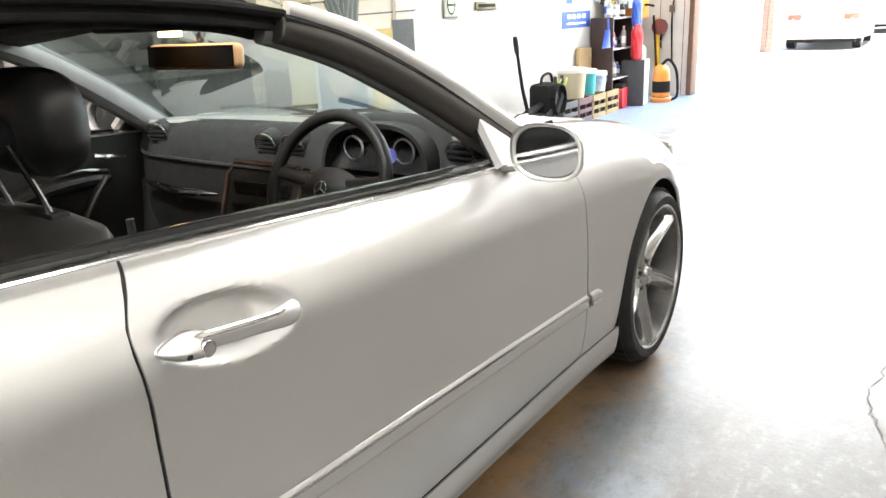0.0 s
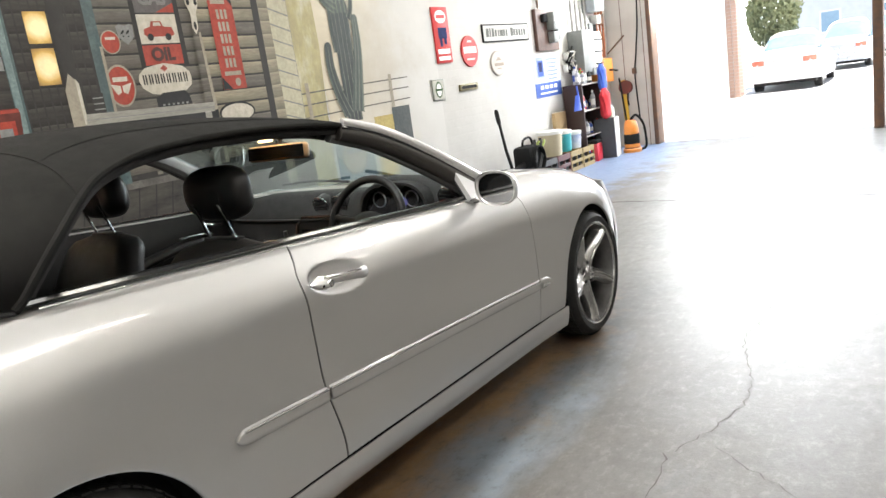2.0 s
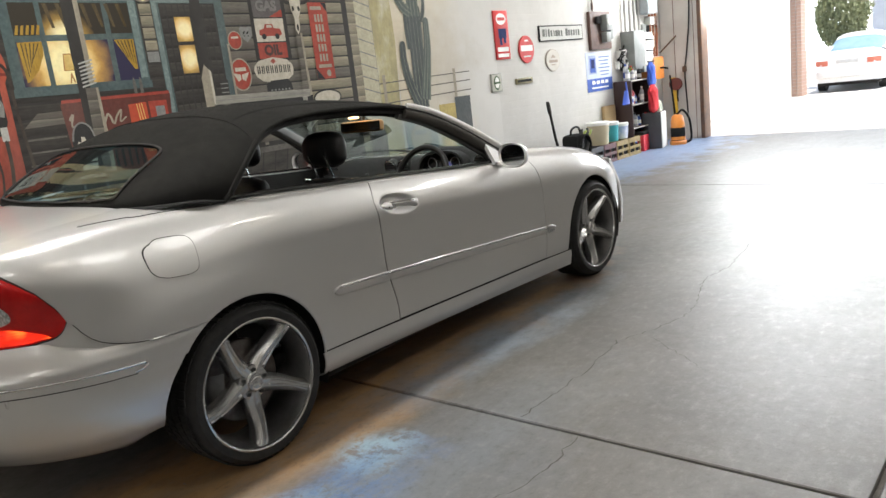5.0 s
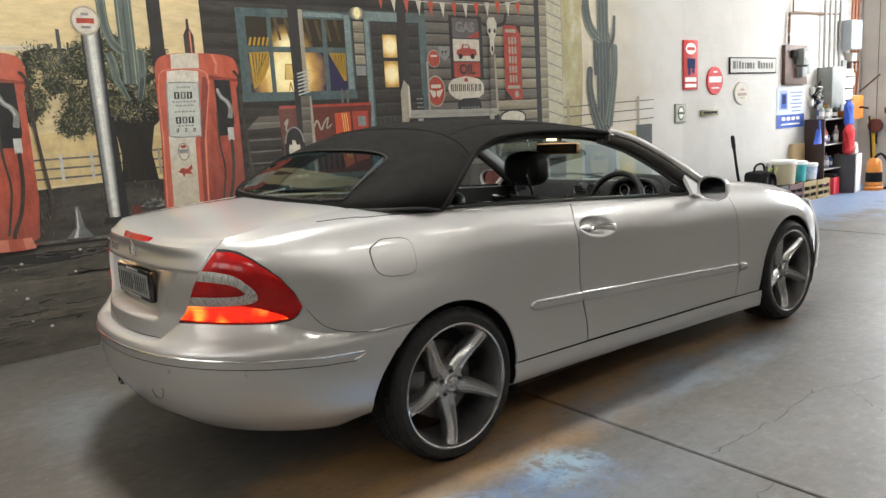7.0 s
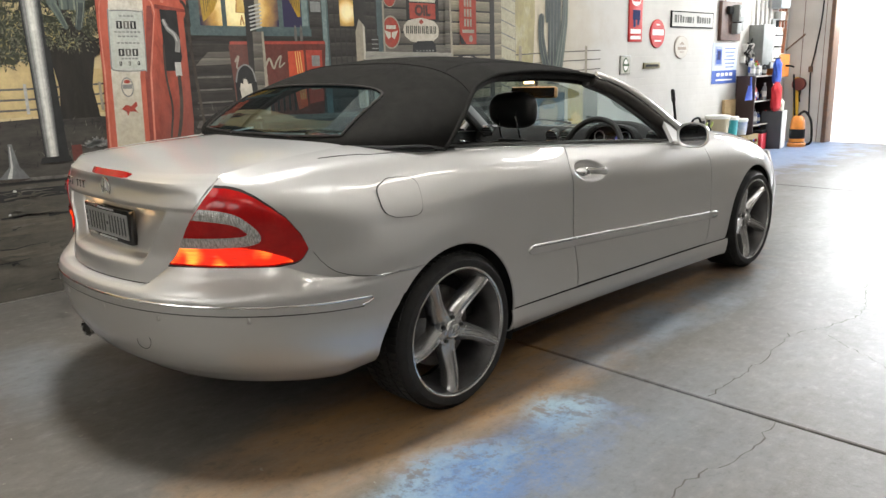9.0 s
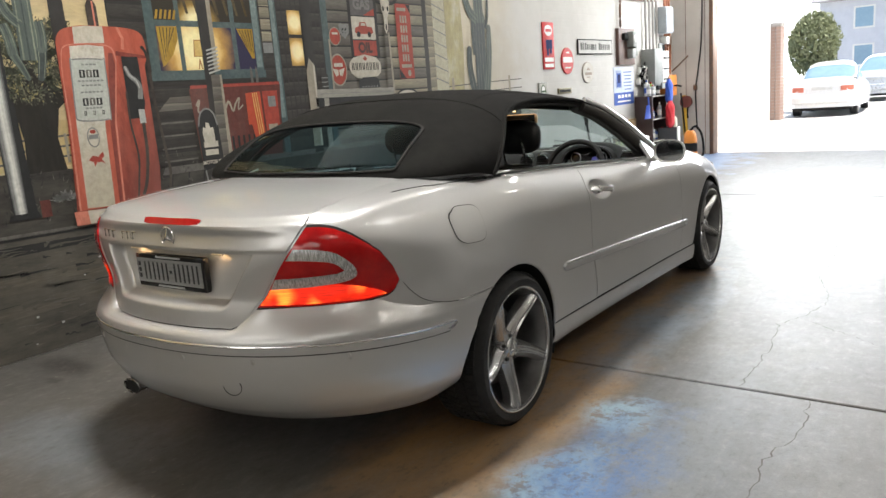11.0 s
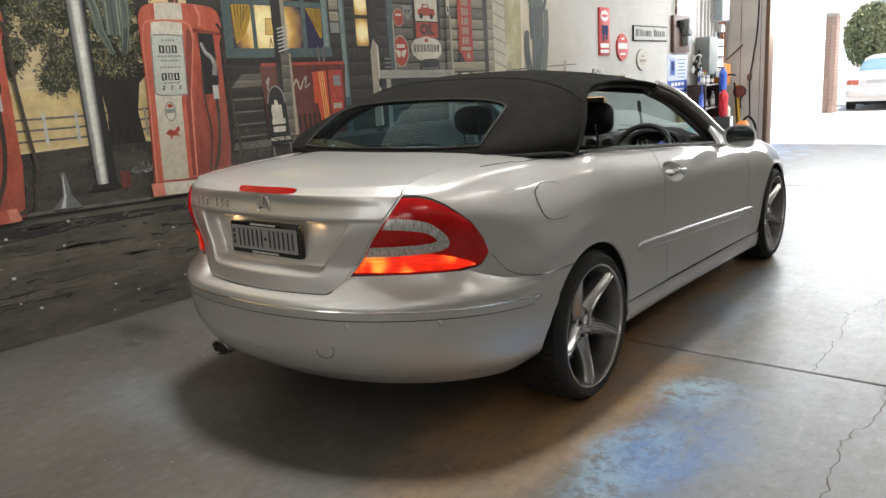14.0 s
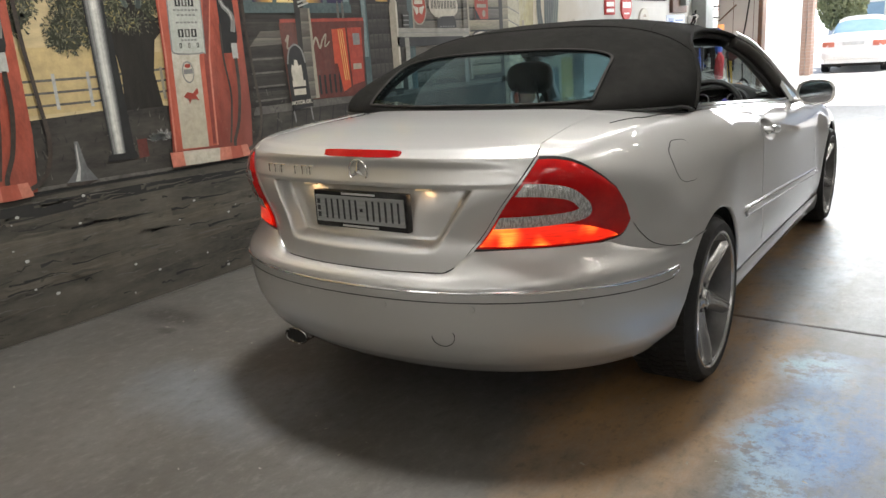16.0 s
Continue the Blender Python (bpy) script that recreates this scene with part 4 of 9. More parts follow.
lamp_lo = curve([0, 0.5, 0.8, 0.93, 1.0], [0.690, 0.687, 0.692, 0.707, 0.740])


def lamp_pt(s, t, off):
    z = lamp_lo(s) + (lamp_hi(s) - lamp_lo(s)) * t
    u0 = tail_u(lid_half(z) + 0.012, z)
    return skin(u0 + (YC - 0.284 - u0) * s, z, off)


for side, where in SIDES:
    bm = BM()
    grid(bm, lambda a, b: flip(lamp_pt(a, b, 0.004 + 0.005 * math.sqrt(max(1 - (2 * b - 1) ** 2, 0)) * min(1, a * 8, (1 - a) * 8)), side), 40, 20, MID)
    lamp = part("tail_lamp", bm, RED_LENS, car, "red teardrop tail lamp, lit along its foot", thick=0.01)
    bm = BM()
    grid(bm, lambda a, b: flip(lamp_pt(a * 1.004 - 0.002, b * 1.04 - 0.02, 0.0018) + Vector((0, 0, (b - 0.5) * 0.006)), side), 40, 6, MID)
    part("seal", bm, BLACK_TRIM, lamp)
    # clear band: two arms that meet in a blunt point
    line = spline([(0.04, 0.680, 0), (0.45, 0.675, 0), (0.88, 0.655, 0), (1.10, 0.60, 0), (1.26, 0.475, 0), (1.12, 0.385, 0), (0.88, 0.345, 0), (0.45, 0.315, 0), (0.02, 0.300, 0)], 8)

    def shoe(a, b):
        f = a * (len(line) - 1)
        i = min(int(f), len(line) - 2)
        p = line[i].lerp(line[i + 1], f - i)
        d = line[min(i + 2, len(line) - 1)] - line[max(i - 1, 0)]
        n = Vector((-d.y, d.x, 0)).normalized()
        w = 0.070 + 0.022 * math.exp(-((a - 0.5) / 0.11) ** 2)
        p = p + n * (w * (b * 2 - 1))
        return flip(lamp_pt(max(p.x, 0.02) / 2, p.y, 0.0125 + 0.0015 * (1 - (b * 2 - 1) ** 2)), side)
    bm = BM()
    grid(bm, shoe, 96, 6, MID)
    part("clear_band", bm, CLEAR_LENS, lamp, "clear ribbed band")
    bm = BM()
    grid(bm, lambda a, b: flip(lamp_pt(0.01 + 0.86 * a, 0.03 + 0.255 * (1 - a ** 5) ** 0.8 * b, 0.0105), side), 40, 6, MID)
    part("lit_foot", bm, LIT, lamp, "glowing orange-red foot")

# exhaust
bm = BM()
grid(bm, lambda a, b: Vector((-0.355 + (0.053 - 0.006 * b) * math.cos(2 * math.pi * a), -0.925 + 0.22 * b, 0.297 + (0.029 - 0.004 * b) * math.sin(2 * math.pi * a))), 28, 3, (-0.355, -0.8, 0.297), True)
tip = part("exhaust_tip", bm, DARK_CHROME, car, "oval chrome exhaust tip", thick=0.003)
bm = BM()
grid(bm, lambda a, b: Vector((-0.355 + 0.050 * b * math.cos(2 * math.pi * a), -0.921, 0.297 + 0.026 * b * math.sin(2 * math.pi * a))), 24, 2)
part("exhaust_bore", bm, UNDER, tip)
bm = BM()
sweep(bm, [(-0.355 + 0.0525 * math.cos(2 * math.pi * k / 28), -0.926, 0.297 + 0.0285 * math.sin(2 * math.pi * k / 28)) for k in range(28)], 0.003, 6, closed=True)
part("exhaust_rim", bm, DARK_CHROME, tip, "bright rim")

# underbody, bonnet, nose
bm = BM()
box(bm, -0.50, 0.50, -0.60, 3.25, 0.24, 0.40, 0.03)
box(bm, -0.80, 0.80, 0.36, 2.33, 0.165, 0.30, 0.02)
part("underbody", bm, UNDER, car)
bonnet_z = curve([2.0, 2.3, 2.8, 3.2, 3.45], [0.902, 0.893, 0.842, 0.774, 0.69])


def bonnet(a, b):
    s = a * 2 - 1
    y = 2.02 + (3.40 - 2.02) * b
    w = skin(min(y, 3.31), belt(y)).x - 0.135
    if y > 3.0:
        w *= 1 - 0.35 * ((y - 3.0) / 0.4) ** 2
    x = s * w
    edge = belt(y) + 0.052
    z = edge + (bonnet_z(y) - edge) * (1 - s * s) + 0.006
    return Vector((x, y - 0.10 * (abs(s) ** 2) * step(2.3, 2.0, y) * 1.5, z))


bm = BM()
grid(bm, bonnet, 40, 40, MID)
part("bonnet", bm, SILVER, car, thick=0.01)


def nose(a, b):
    s = a * 2 - 1
    th = abs(s) * math.pi / 2
    z = 0.22 + 0.47 * b
    y = 3.28 + (0.22 + 0.03 * math.sin(math.pi * b)) * math.cos(th) ** 0.8
    w = 0.765 + 0.02 * math.sin(math.pi * b)
    return Vector((math.copysign(w * math.sin(th) ** 0.85, s), y - 0.12 * b * b, z))


bm = BM()
grid(bm, nose, 40, 14, MID)
part("front_bumper", bm, SILVER, car, thick=0.01)

# fabric roof
roof_z = curve([-0.285, -0.2, -0.1, 0.05, 0.22, 0.45, 0.8, 1.1, 1.34, 1.41], [1.035, 1.092, 1.155, 1.236, 1.302, 1.342, 1.345, 1.318, 1.281, 1.268])
side_z = curve([-0.3, 0.06, 0.115, 0.205, 0.33, 0.477, 0.668, 0.97, 1.266, 1.40], [1.0, 0.992, 1.048, 1.124, 1.205, 1.249, 1.266, 1.264, 1.241, 1.221])


def roof_w(y):
    if y > 0.05:
        return 0.765 - 0.05 * step(0.5, 1.40, y)
    k = min((0.05 - y) / 0.335, 1.0)
    return 0.765 * (1 - k ** 3.0) ** (1 / 2.2) + 0.0005


def roof(y, f, off=0.0):
    """f from 0 on the ridge to 1 at the lower edge."""
    zb = 0.992 + 0.03 * step(0.12, -0.08, y)
    zt = max(roof_z(y), zb + 0.004)
    w = roof_w(y)
    ze = max(side_z(y), zb) if y > 0.055 else zb
    c_end = min(max((ze - zb) / (zt - zb), 0.0), 1.0)
    m = 2.75 + 0.80 * step(0.7, 1.38, y)
    f_end = math.acos(c_end ** (m / 2))
    q = f * f_end
    sx, cz = math.sin(q) ** (2 / m), math.cos(q) ** (2 / m)
    return Vector(((w + off) * sx, y, zb + (zt - zb + off) * cz))


# the lamp-lit cabin is seen through the rear pane: a round-cornered opening in the fabric
PANE_X, PANE_Y0, PANE_Y1 = 0.485, -0.266, 0.045


def pane_foot(x):
    """The y at which the pane stops above the roof's curved foot."""
    return 0.066 - 0.335 * (1 - min(abs(x) / 0.765, 1.0) ** 2.2) ** (1 / 3.0)


def in_pane(x, y, grow=0.0):
    cy, hy = (PANE_Y0 + PANE_Y1) / 2, (PANE_Y1 - PANE_Y0) / 2 + grow
    hx = PANE_X + 0.02 * (PANE_Y1 - y) / 0.3 + grow
    return (abs(x) / hx) ** 8 + (abs(y - cy) / hy) ** 8 < 1 and y > pane_foot(x) - grow


bm = BM()


def roof_pt(a, b):
    s = a * 2 - 1
    y = -0.285 + (1.40 + 0.285) * (b ** 1.25)
    return flip(roof(y, abs(s) ** 0.8), 1 if s >= 0 else -1)


grid(bm, roof_pt, 120, 130, MID)
gone = [f for f in bm.faces if in_pane(f.calc_center_median().x, f.calc_center_median().y)]
bmesh.ops.delete(bm, geom=gone, context="FACES")
soft_top = part("soft_top", bm, FABRIC, car, "black fabric roof, raised", thick=0.012)
# seams in the fabric
bm = BM()
for side in (1, -1):
    sweep(bm, [flip(roof(0.29 + 0.02 * math.sin(math.pi * f), f ** 0.8, 0.001), side) for f in np.linspace(0, 1, 28)], 0.0032, 6)
    sweep(bm, [flip(roof(y, 0.62 + 0.1 * (y - 0.3), 0.0005), side) for y in np.linspace(0.3, 1.32, 30)], 0.0022, 6)
part("seam", bm, FABRIC, soft_top)


def pane_pt(a, b, off):
    """Over the rear pane, a across and b up it."""
    s, t = a * 2 - 1, b * 2 - 1
    y = (PANE_Y0 + PANE_Y1) / 2 + t * (PANE_Y1 - PANE_Y0) / 2
    x = s * (PANE_X + 0.02 * (PANE_Y1 - y) / 0.3)
    y = max(y, pane_foot(x))
    zb = 0.992 + 0.03 * step(0.12, -0.08, y)
    w = roof_w(y)
    m = 2.75
    sx = min((abs(x) / w) ** (m / 2), 0.999)
    z = zb + (roof_z(y) - zb + off) * math.cos(math.asin(sx)) ** (2 / m)
    return Vector((x, y - off * 0.5, z))


def rounded(s, t, p=8):
    k = max((abs(s) ** p + abs(t) ** p) ** (1 / p), 1e-6)
    m = max(abs(s), abs(t))
    return s * m / k, t * m / k


bm = BM()
grid(bm, lambda a, b: pane_pt(*[(v + 1) / 2 for v in rounded((a * 2 - 1) * 1.0, (b * 2 - 1) * 1.0)], 0.003), 40, 24, MID)
REAR_GLASS = glass("tinted_rear_glass", (0.33, 0.52, 0.58), ior=1.22)
pane = part("rear_window", bm, REAR_GLASS, soft_top, "tinted glass rear window", thick=0.004)
pane.visible_shadow = False
bm = BM()
ring = []
for k in range(96):
    a = 2 * math.pi * k / 96
    s, t = math.cos(a), math.sin(a)
    m = (abs(s) ** 8 + abs(t) ** 8) ** (1 / 8)
    ring.append(pane_pt((s / m + 1) / 2, (t / m + 1) / 2, 0.005))
sweep(bm, ring, 0.006, 8, 0.6, closed=True)
part("window_seal", bm, UNDER, soft_top)
# edge binding over the side windows and along the rear foot
for side, where in SIDES:
    bm = BM()
    sweep(bm, [flip(roof(y, 1.0), side) for y in np.linspace(0.06, 1.40, 60)], 0.010, 8)
    part("window_binding", bm, FABRIC, soft_top)
    bm = BM()
    sweep(bm, [flip(roof(y, 1.0) + Vector((-0.02, 0, -0.02)), side) for y in np.linspace(0.10, 1.398, 60)], lambda t: 0.013 - 0.006 * max(t - 0.9, 0) * 10, 8)
    part("roof_rail", bm, UNDER, soft_top)
bm = BM()
foot = [roof(0.06 - 0.344 * k / 40, 1.0) for k in range(41)]
foot = [flip(p, 1) for p in foot] + [flip(p, -1) for p in foot[::-1]]
sweep(bm, [p + Vector((0, 0, -0.004)) for p in foot], 0.006, 8)
part("roof_foot_seal", bm, BLACK_TRIM, soft_top)
# painted deck between the roof's foot and the boot lid
bm = BM()


def cover(a, b):
    s = a * 2 - 1
    k = abs(s)
    outer = Vector((min(k, 0.62) / 0.62 * 0.535, -0.228, 1.034 - 0.016 * min(k / 0.62, 1) ** 4)) if k < 0.62 else Vector((0.535, -0.228, 1.018)).lerp(Vector((0.735, 0.03, 1.006)), (k - 0.62) / 0.38)
    y = 0.24 - 0.50 * min(1, (1 - k) * 1.9) ** 0.6
    inner = Vector((outer.x * 0.9, outer.y + 0.09, 1.028))
    p = outer.lerp(inner, b)
    p.z += 0.002 * b
    return flip(p, 1 if s >= 0 else -1)


grid(bm, cover, 80, 6)
bmesh.ops.recalc_face_normals(bm, faces=bm.faces[:])
part("roof_cover", bm, SILVER, car, thick=0.008)
bm = BM()
sweep(bm, [Vector((x, -0.262 + 0.10 * (abs(x) / 0.6) ** 4, 1.043 - 0.02 * (abs(x) / 0.6) ** 4)) for x in np.linspace(-0.6, 0.6, 30)], 0.004, 6)
part("cover_strip", bm, CHROME, car, "bright strip at the foot of the rear window")

# screen frame
HEAD = [(0.590, 1.325, 1.234), (0.600, 1.385, 1.219), (0.637, 1.51, 1.172), (0.685, 1.70, 1.070), (0.735, 1.91, 0.940), (0.765, 2.02, 0.868)]
for side, where in SIDES:
    bm = BM()
    sweep(bm, [flip(Vector(p) + Vector((0.004, 0.008, 0.008)), side) for p in spline(HEAD, 8)], lambda t: 0.016 + 0.012 * t, 12, 0.62, up=(1, 0, 0.5))
    pil = part("screen_pillar", bm, SILVER, car)
    bm = BM()
    sweep(bm, [flip(Vector(p) + Vector((-0.012, -0.030, -0.022)), side) for p in spline(HEAD, 8)[4:]], lambda t: 0.027 + 0.008 * t, 10, up=(1, 0, 0.5))
    part("pillar_seal", bm, mat("pillar_brown", (0.040, 0.035, 0.030), (0.052, 0.046, 0.040), scale=8, rough=0.55), pil)
    bm = BM()
    sweep(bm, [flip(Vector(p) + Vector((0.006, -0.014, -0.006)), side) for p in spline(HEAD, 8)[2:]], 0.009, 8)
    part("pillar_trim", bm, GLOSS_BLACK, pil)
    bm = BM()
    sweep(bm, [flip(Vector(p) + Vector((-0.050, -0.018, -0.020)), side) for p in spline(HEAD, 8)], lambda t: 0.036 + 0.018 * t, 10, 0.7, up=(1, 0, 0.5))
    part("pillar_lining", bm, PILLAR_GREY, pil, "grey pillar lining")
    # sail panel ahead of the open window
    bm = BM()
    a, b, c = Vector((0.80, 1.955, 0.865)), Vector((0.803, 1.800 - 0.035 * side, 0.880)), Vector((0.730, 1.825 - 0.04 * side, 0.985 - 0.010 * (1 - side)))
    vs = [bm.verts.new(flip(p, side)) for p in (a, b, c)]
    f = bm.faces.new(vs)
    bmesh.ops.recalc_face_normals(bm, faces=[f])
    sail = part("sail_panel", bm, SILVER, car, thick=0.02)
    bm = BM()
    f = bm.faces.new([bm.verts.new(flip(p + Vector((-0.030, 0, 0)), side)) for p in (a, b, c)])
    part("sail_lining", bm, BLACK_TRIM, sail, smooth=False, thick=0.006)
bm = BM()
head = [(0.585, 1.365, 1.206), (0.45, 1.36, 1.232), (0.2, 1.355, 1.246), (0.0, 1.35, 1.250), (-0.2, 1.355, 1.246), (-0.45, 1.36, 1.232), (-0.585, 1.365, 1.206)]
sweep(bm, spline(head, 6), 0.026, 10, 0.5)
part("screen_header", bm, SILVER, car)
bm = BM()
sweep(bm, [p + Vector((0, -0.055, -0.012)) for p in spline(head, 6) if abs(p.x) < 0.54], 0.05, 10, 0.35)
part("header_lining", bm, DARK_DASH, car)
bm = BM()


def screen(a, b):
    s = a * 2 - 1
    k = abs(s)
    top = Vector((0.585 * s, 1.335 - 0.0 * (1 - k * k), 1.236 + 0.044 * (1 - k ** 2)))
    foot_ = Vector((0.745 * s, 1.985 + 0.19 * (1 - k ** 2.2), 0.872 + 0.042 * (1 - k ** 2)))
    p = top.lerp(foot_, b)
    p.z += 0.035 * math.sin(math.pi * b) * (1 - 0.3 * k)
    return p


grid(bm, screen, 24, 20, MID)
ws = part("windscreen", bm, glass("windscreen_glass", (0.54, 0.65, 0.66)), car, "clear windscreen", thick=0.004)
ws.visible_shadow = False
# wipers and cowl
bm = BM()
grid(bm, lambda a, b: Vector(((a * 2 - 1) * 0.74, 1.95 + 0.215 * (1 - abs(a * 2 - 1) ** 2.2) + 0.10 * b, 0.865 + 0.044 * (1 - (a * 2 - 1) ** 2) + 0.004 * b)), 24, 3, MID)
part("cowl", bm, BLACK_TRIM, car, thick=0.01)
for x0, x1 in ((0.42, 0.02), (-0.10, -0.52)):
    bm = BM()
    sweep(bm, spline([(x0, 2.12, 0.925), ((x0 + x1) / 2, 2.10, 0.945), (x1, 2.09, 0.935)], 8), 0.007, 6)
    part("wiper", bm, BLACK_TRIM, car)

# door mirrors
MIRROR = mat("mirror_glass", (0.58, 0.59, 0.61), (0.55, 0.56, 0.58), rough=0.02, metal=1.0)
for side, where in SIDES:
    bm = BM()

    def shell(a, b):
        q = 2 * math.pi * a
        r = math.sin(math.pi * b / 2) if b < 1 else 1.0
        k = math.cos(math.pi * b / 2)
        cx, cz = math.cos(q), math.sin(q)
        e = (abs(cx) ** 2.6 + abs(cz) ** 2.6) ** (-1 / 2.6)
        x = 0.905 + 0.096 * e * cx * r ** 0.8
        z = 0.914 + 0.066 * e * cz * r ** 0.8 + 0.012 * (x - 0.93)
        return flip(Vector((x, (1.772 if side > 0 else 1.872) + 0.085 * k - 0.015 * cx * r, z)), side)
    grid(bm, shell, 36, 12, (side * 0.905, 1.777, 0.914), True)
    mir = part("door_mirror", bm, SILVER, car, "rounded silver door mirror")
    bm = BM()

    def face(a, b, inset=0.84, y=1.780):
        q = 2 * math.pi * a
        cx, cz = math.cos(q), math.sin(q)
        e = (abs(cx) ** 2.6 + abs(cz) ** 2.6) ** (-1 / 2.6) * inset * b
        x = 0.905 + 0.096 * e * cx
        return flip(Vector((x, (y if side > 0 else y + 0.10) - 0.016 * cx * b * inset, 0.914 + 0.066 * e * cz + 0.012 * (x - 0.93))), side)

    def tilted(a, b):
        p = face(a, b)
        p.y = (1.786 if side > 0 else 1.886) - 0.06 * (abs(p.x) - 0.905) + 0.06 * (p.z - 0.914)
        return p
    grid(bm, tilted, 36, 4, (side * 0.905, 2.2, 0.918), True)
    part("mirror_glass", bm, MIRROR, mir, "mirror glass")
    bm = BM()
    grid(bm, lambda a, b: face(a, 0.5 + 0.5 * b, 0.87, 1.7965), 36, 2, (side * 0.905, 2.2, 0.918), True)
    part("mirror_well", bm, BLACK_TRIM, mir)
    bm = BM()
    grid(bm, lambda a, b: face(a, 1.0, 0.865 + 0.145 * b, 1.776 + 0.004 * (2 * b - 1) ** 2), 36, 5, (side * 0.905, 2.2, 0.918), True)
    part("mirror_rim", bm, SILVER, mir)
    bm = BM()
    sweep(bm, [flip(p, side) for p in ((0.77, 1.86 - 0.05 * side, 0.868), (0.81, 1.86 - 0.05 * side, 0.874), (0.85, 1.86 - 0.05 * side, 0.884))], 0.022, 10, 0.7)
    part("mirror_foot", bm, SILVER, mir)

# wheels: one is built, the others share its meshes
TYRE_R, RIM_R = 0.306, 0.252


def wheel(name, y, side):
    w = new(name)
    w.parent = car
    w.matrix_local = pose(side * 0.88, y, HUB) @ (pose(0, 0, 0) if side == 1 else pose(0, 0, 0, 0, 0, 180))
    return w


wheel_meshes = []
bm = BM()
lathe(bm, [(RIM_R - 0.006, -0.005), (RIM_R + 0.012, 0.004), (RIM_R + 0.030, 0.003), (TYRE_R - 0.012, -0.010), (TYRE_R - 0.003, -0.030), (TYRE_R, -0.06), (TYRE_R, -0.19), (TYRE_R - 0.004, -0.222), (TYRE_R - 0.02, -0.238), (RIM_R, -0.245)], 72)
wheel_meshes.append(("tyre", mesh_of("tyre", bm, RUBBER), "low-profile black tyre"))
bm = BM()
for row, (x, half, turn) in enumerate(((-0.046, 0.021, 5), (-0.096, 0.020, 20), (-0.145, 0.020, -20), (-0.194, 0.021, -5))):
    n = 66
    for k in range(n):
        a = 2 * math.pi * (k + 0.5 * (row % 2)) / n
        m = Matrix.Rotation(a, 4, "X") @ pose(x, 0, TYRE_R - 0.0005, 0, 0, turn)
        box(bm, -half, half, -0.0112, 0.0112, 0, 0.0050, m=m)
wheel_meshes.append(("tread", mesh_of("tread", bm, RUBBER, False), "tread blocks"))
bm = BM()
lathe(bm, [(RIM_R + 0.002, -0.004), (RIM_R + 0.002, 0.001), (RIM_R - 0.003, 0.003), (RIM_R - 0.007, 0.0), (RIM_R - 0.010, -0.012)], 72)
wheel_meshes.append(("rim_lip", mesh_of("rim_lip", bm, ALLOY), "polished rim lip"))
bm = BM()
lathe(bm, [(RIM_R - 0.011, -0.008), (RIM_R - 0.024, -0.045), (RIM_R - 0.030, -0.10), (RIM_R - 0.026, -0.19), (RIM_R - 0.008, -0.215)], 72)
wheel_meshes.append(("rim_barrel", mesh_of("rim_barrel", bm, ALLOY_DARK), ""))
bm = BM()
lathe(bm, [(0.0, -0.115), (0.155, -0.115), (0.160, -0.12), (0.160, -0.14), (0.0, -0.14)], 48)
wheel_meshes.append(("brake_disc", mesh_of("brake_disc", bm, IRON), "ventilated brake disc"))
bm = BM()
grid(bm, lambda a, b: Vector((-0.085 - 0.05 * b, (0.105 + 0.065 * math.sin(math.pi * b * 0.5)) * math.cos(0.9 * (a - 0.5) + math.pi), 0.15 * math.sin(0.9 * (a - 0.5) + math.pi))), 12, 6)
wheel_meshes.append(("caliper", mesh_of("caliper", bm, ALLOY_DARK), ""))


def spoke(bm, ang):
    """A broad spoke with two raised ridges beside a hollow, swept a little from the hub's dish out to the rim."""
    stations = []
    for k in range(29):
        t = k / 28
        r = 0.030 + (RIM_R - 0.012 - 0.030) * t
        w = 0.040 - 0.012 * step(0.10, 0.75, t) + 0.004 * step(0.88, 1.0, t)
        x = -0.046 + 0.040 * step(0.05, 1.0, t)
        bend = 0.010 * math.sin(math.pi * t) - 0.003
        hollow = 0.006 * step(0.10, 0.30, t) * (1 - 0.6 * step(0.80, 1.0, t))
        row = []
        for f, d in ((-1.0, -0.060), (-1.0, -0.026), (-0.94, -0.020), (-0.62, -0.008), (-0.40, 0.001), (-0.26, 0.0015), (-0.14, -hollow), (0.14, -hollow), (0.26, 0.0015), (0.40, 0.001), (0.62, -0.008), (0.94, -0.020), (1.0, -0.026), (1.0, -0.060)):
            y, z = r, w * f + bend
            row.append(bm.verts.new((x + d, y * math.cos(ang) - z * math.sin(ang), y * math.sin(ang) + z * math.cos(ang))))
        stations.append(row)
    for p, q in zip(stations, stations[1:]):
        for j in range(13):
            bm.faces.new((p[j], p[j + 1], q[j + 1], q[j]))


for k in range(5):
    bm = BM()
    spoke(bm, radians(-90 + 72 * k - 6))
    bmesh.ops.recalc_face_normals(bm, faces=bm.faces[:])
    if sum(f.normal.x for f in bm.faces) < 0:
        bmesh.ops.reverse_faces(bm, faces=bm.faces[:])
    wheel_meshes.append(("spoke", mesh_of("spoke", bm, ALLOY), ""))
bm = BM()
lathe(bm, [(0.0, -0.030), (0.024, -0.030), (0.031, -0.033), (0.034, -0.040), (0.040, -0.046), (0.066, -0.052), (0.072, -0.066), (0.072, -0.10)], 40)
wheel_meshes.append(("hub", mesh_of("hub", bm, ALLOY), ""))
bm = BM()
sweep(bm, [(-0.029, 0.024 * math.cos(2 * math.pi * k / 24), 0.024 * math.sin(2 * math.pi * k / 24)) for k in range(24)], 0.002, 6, closed=True)
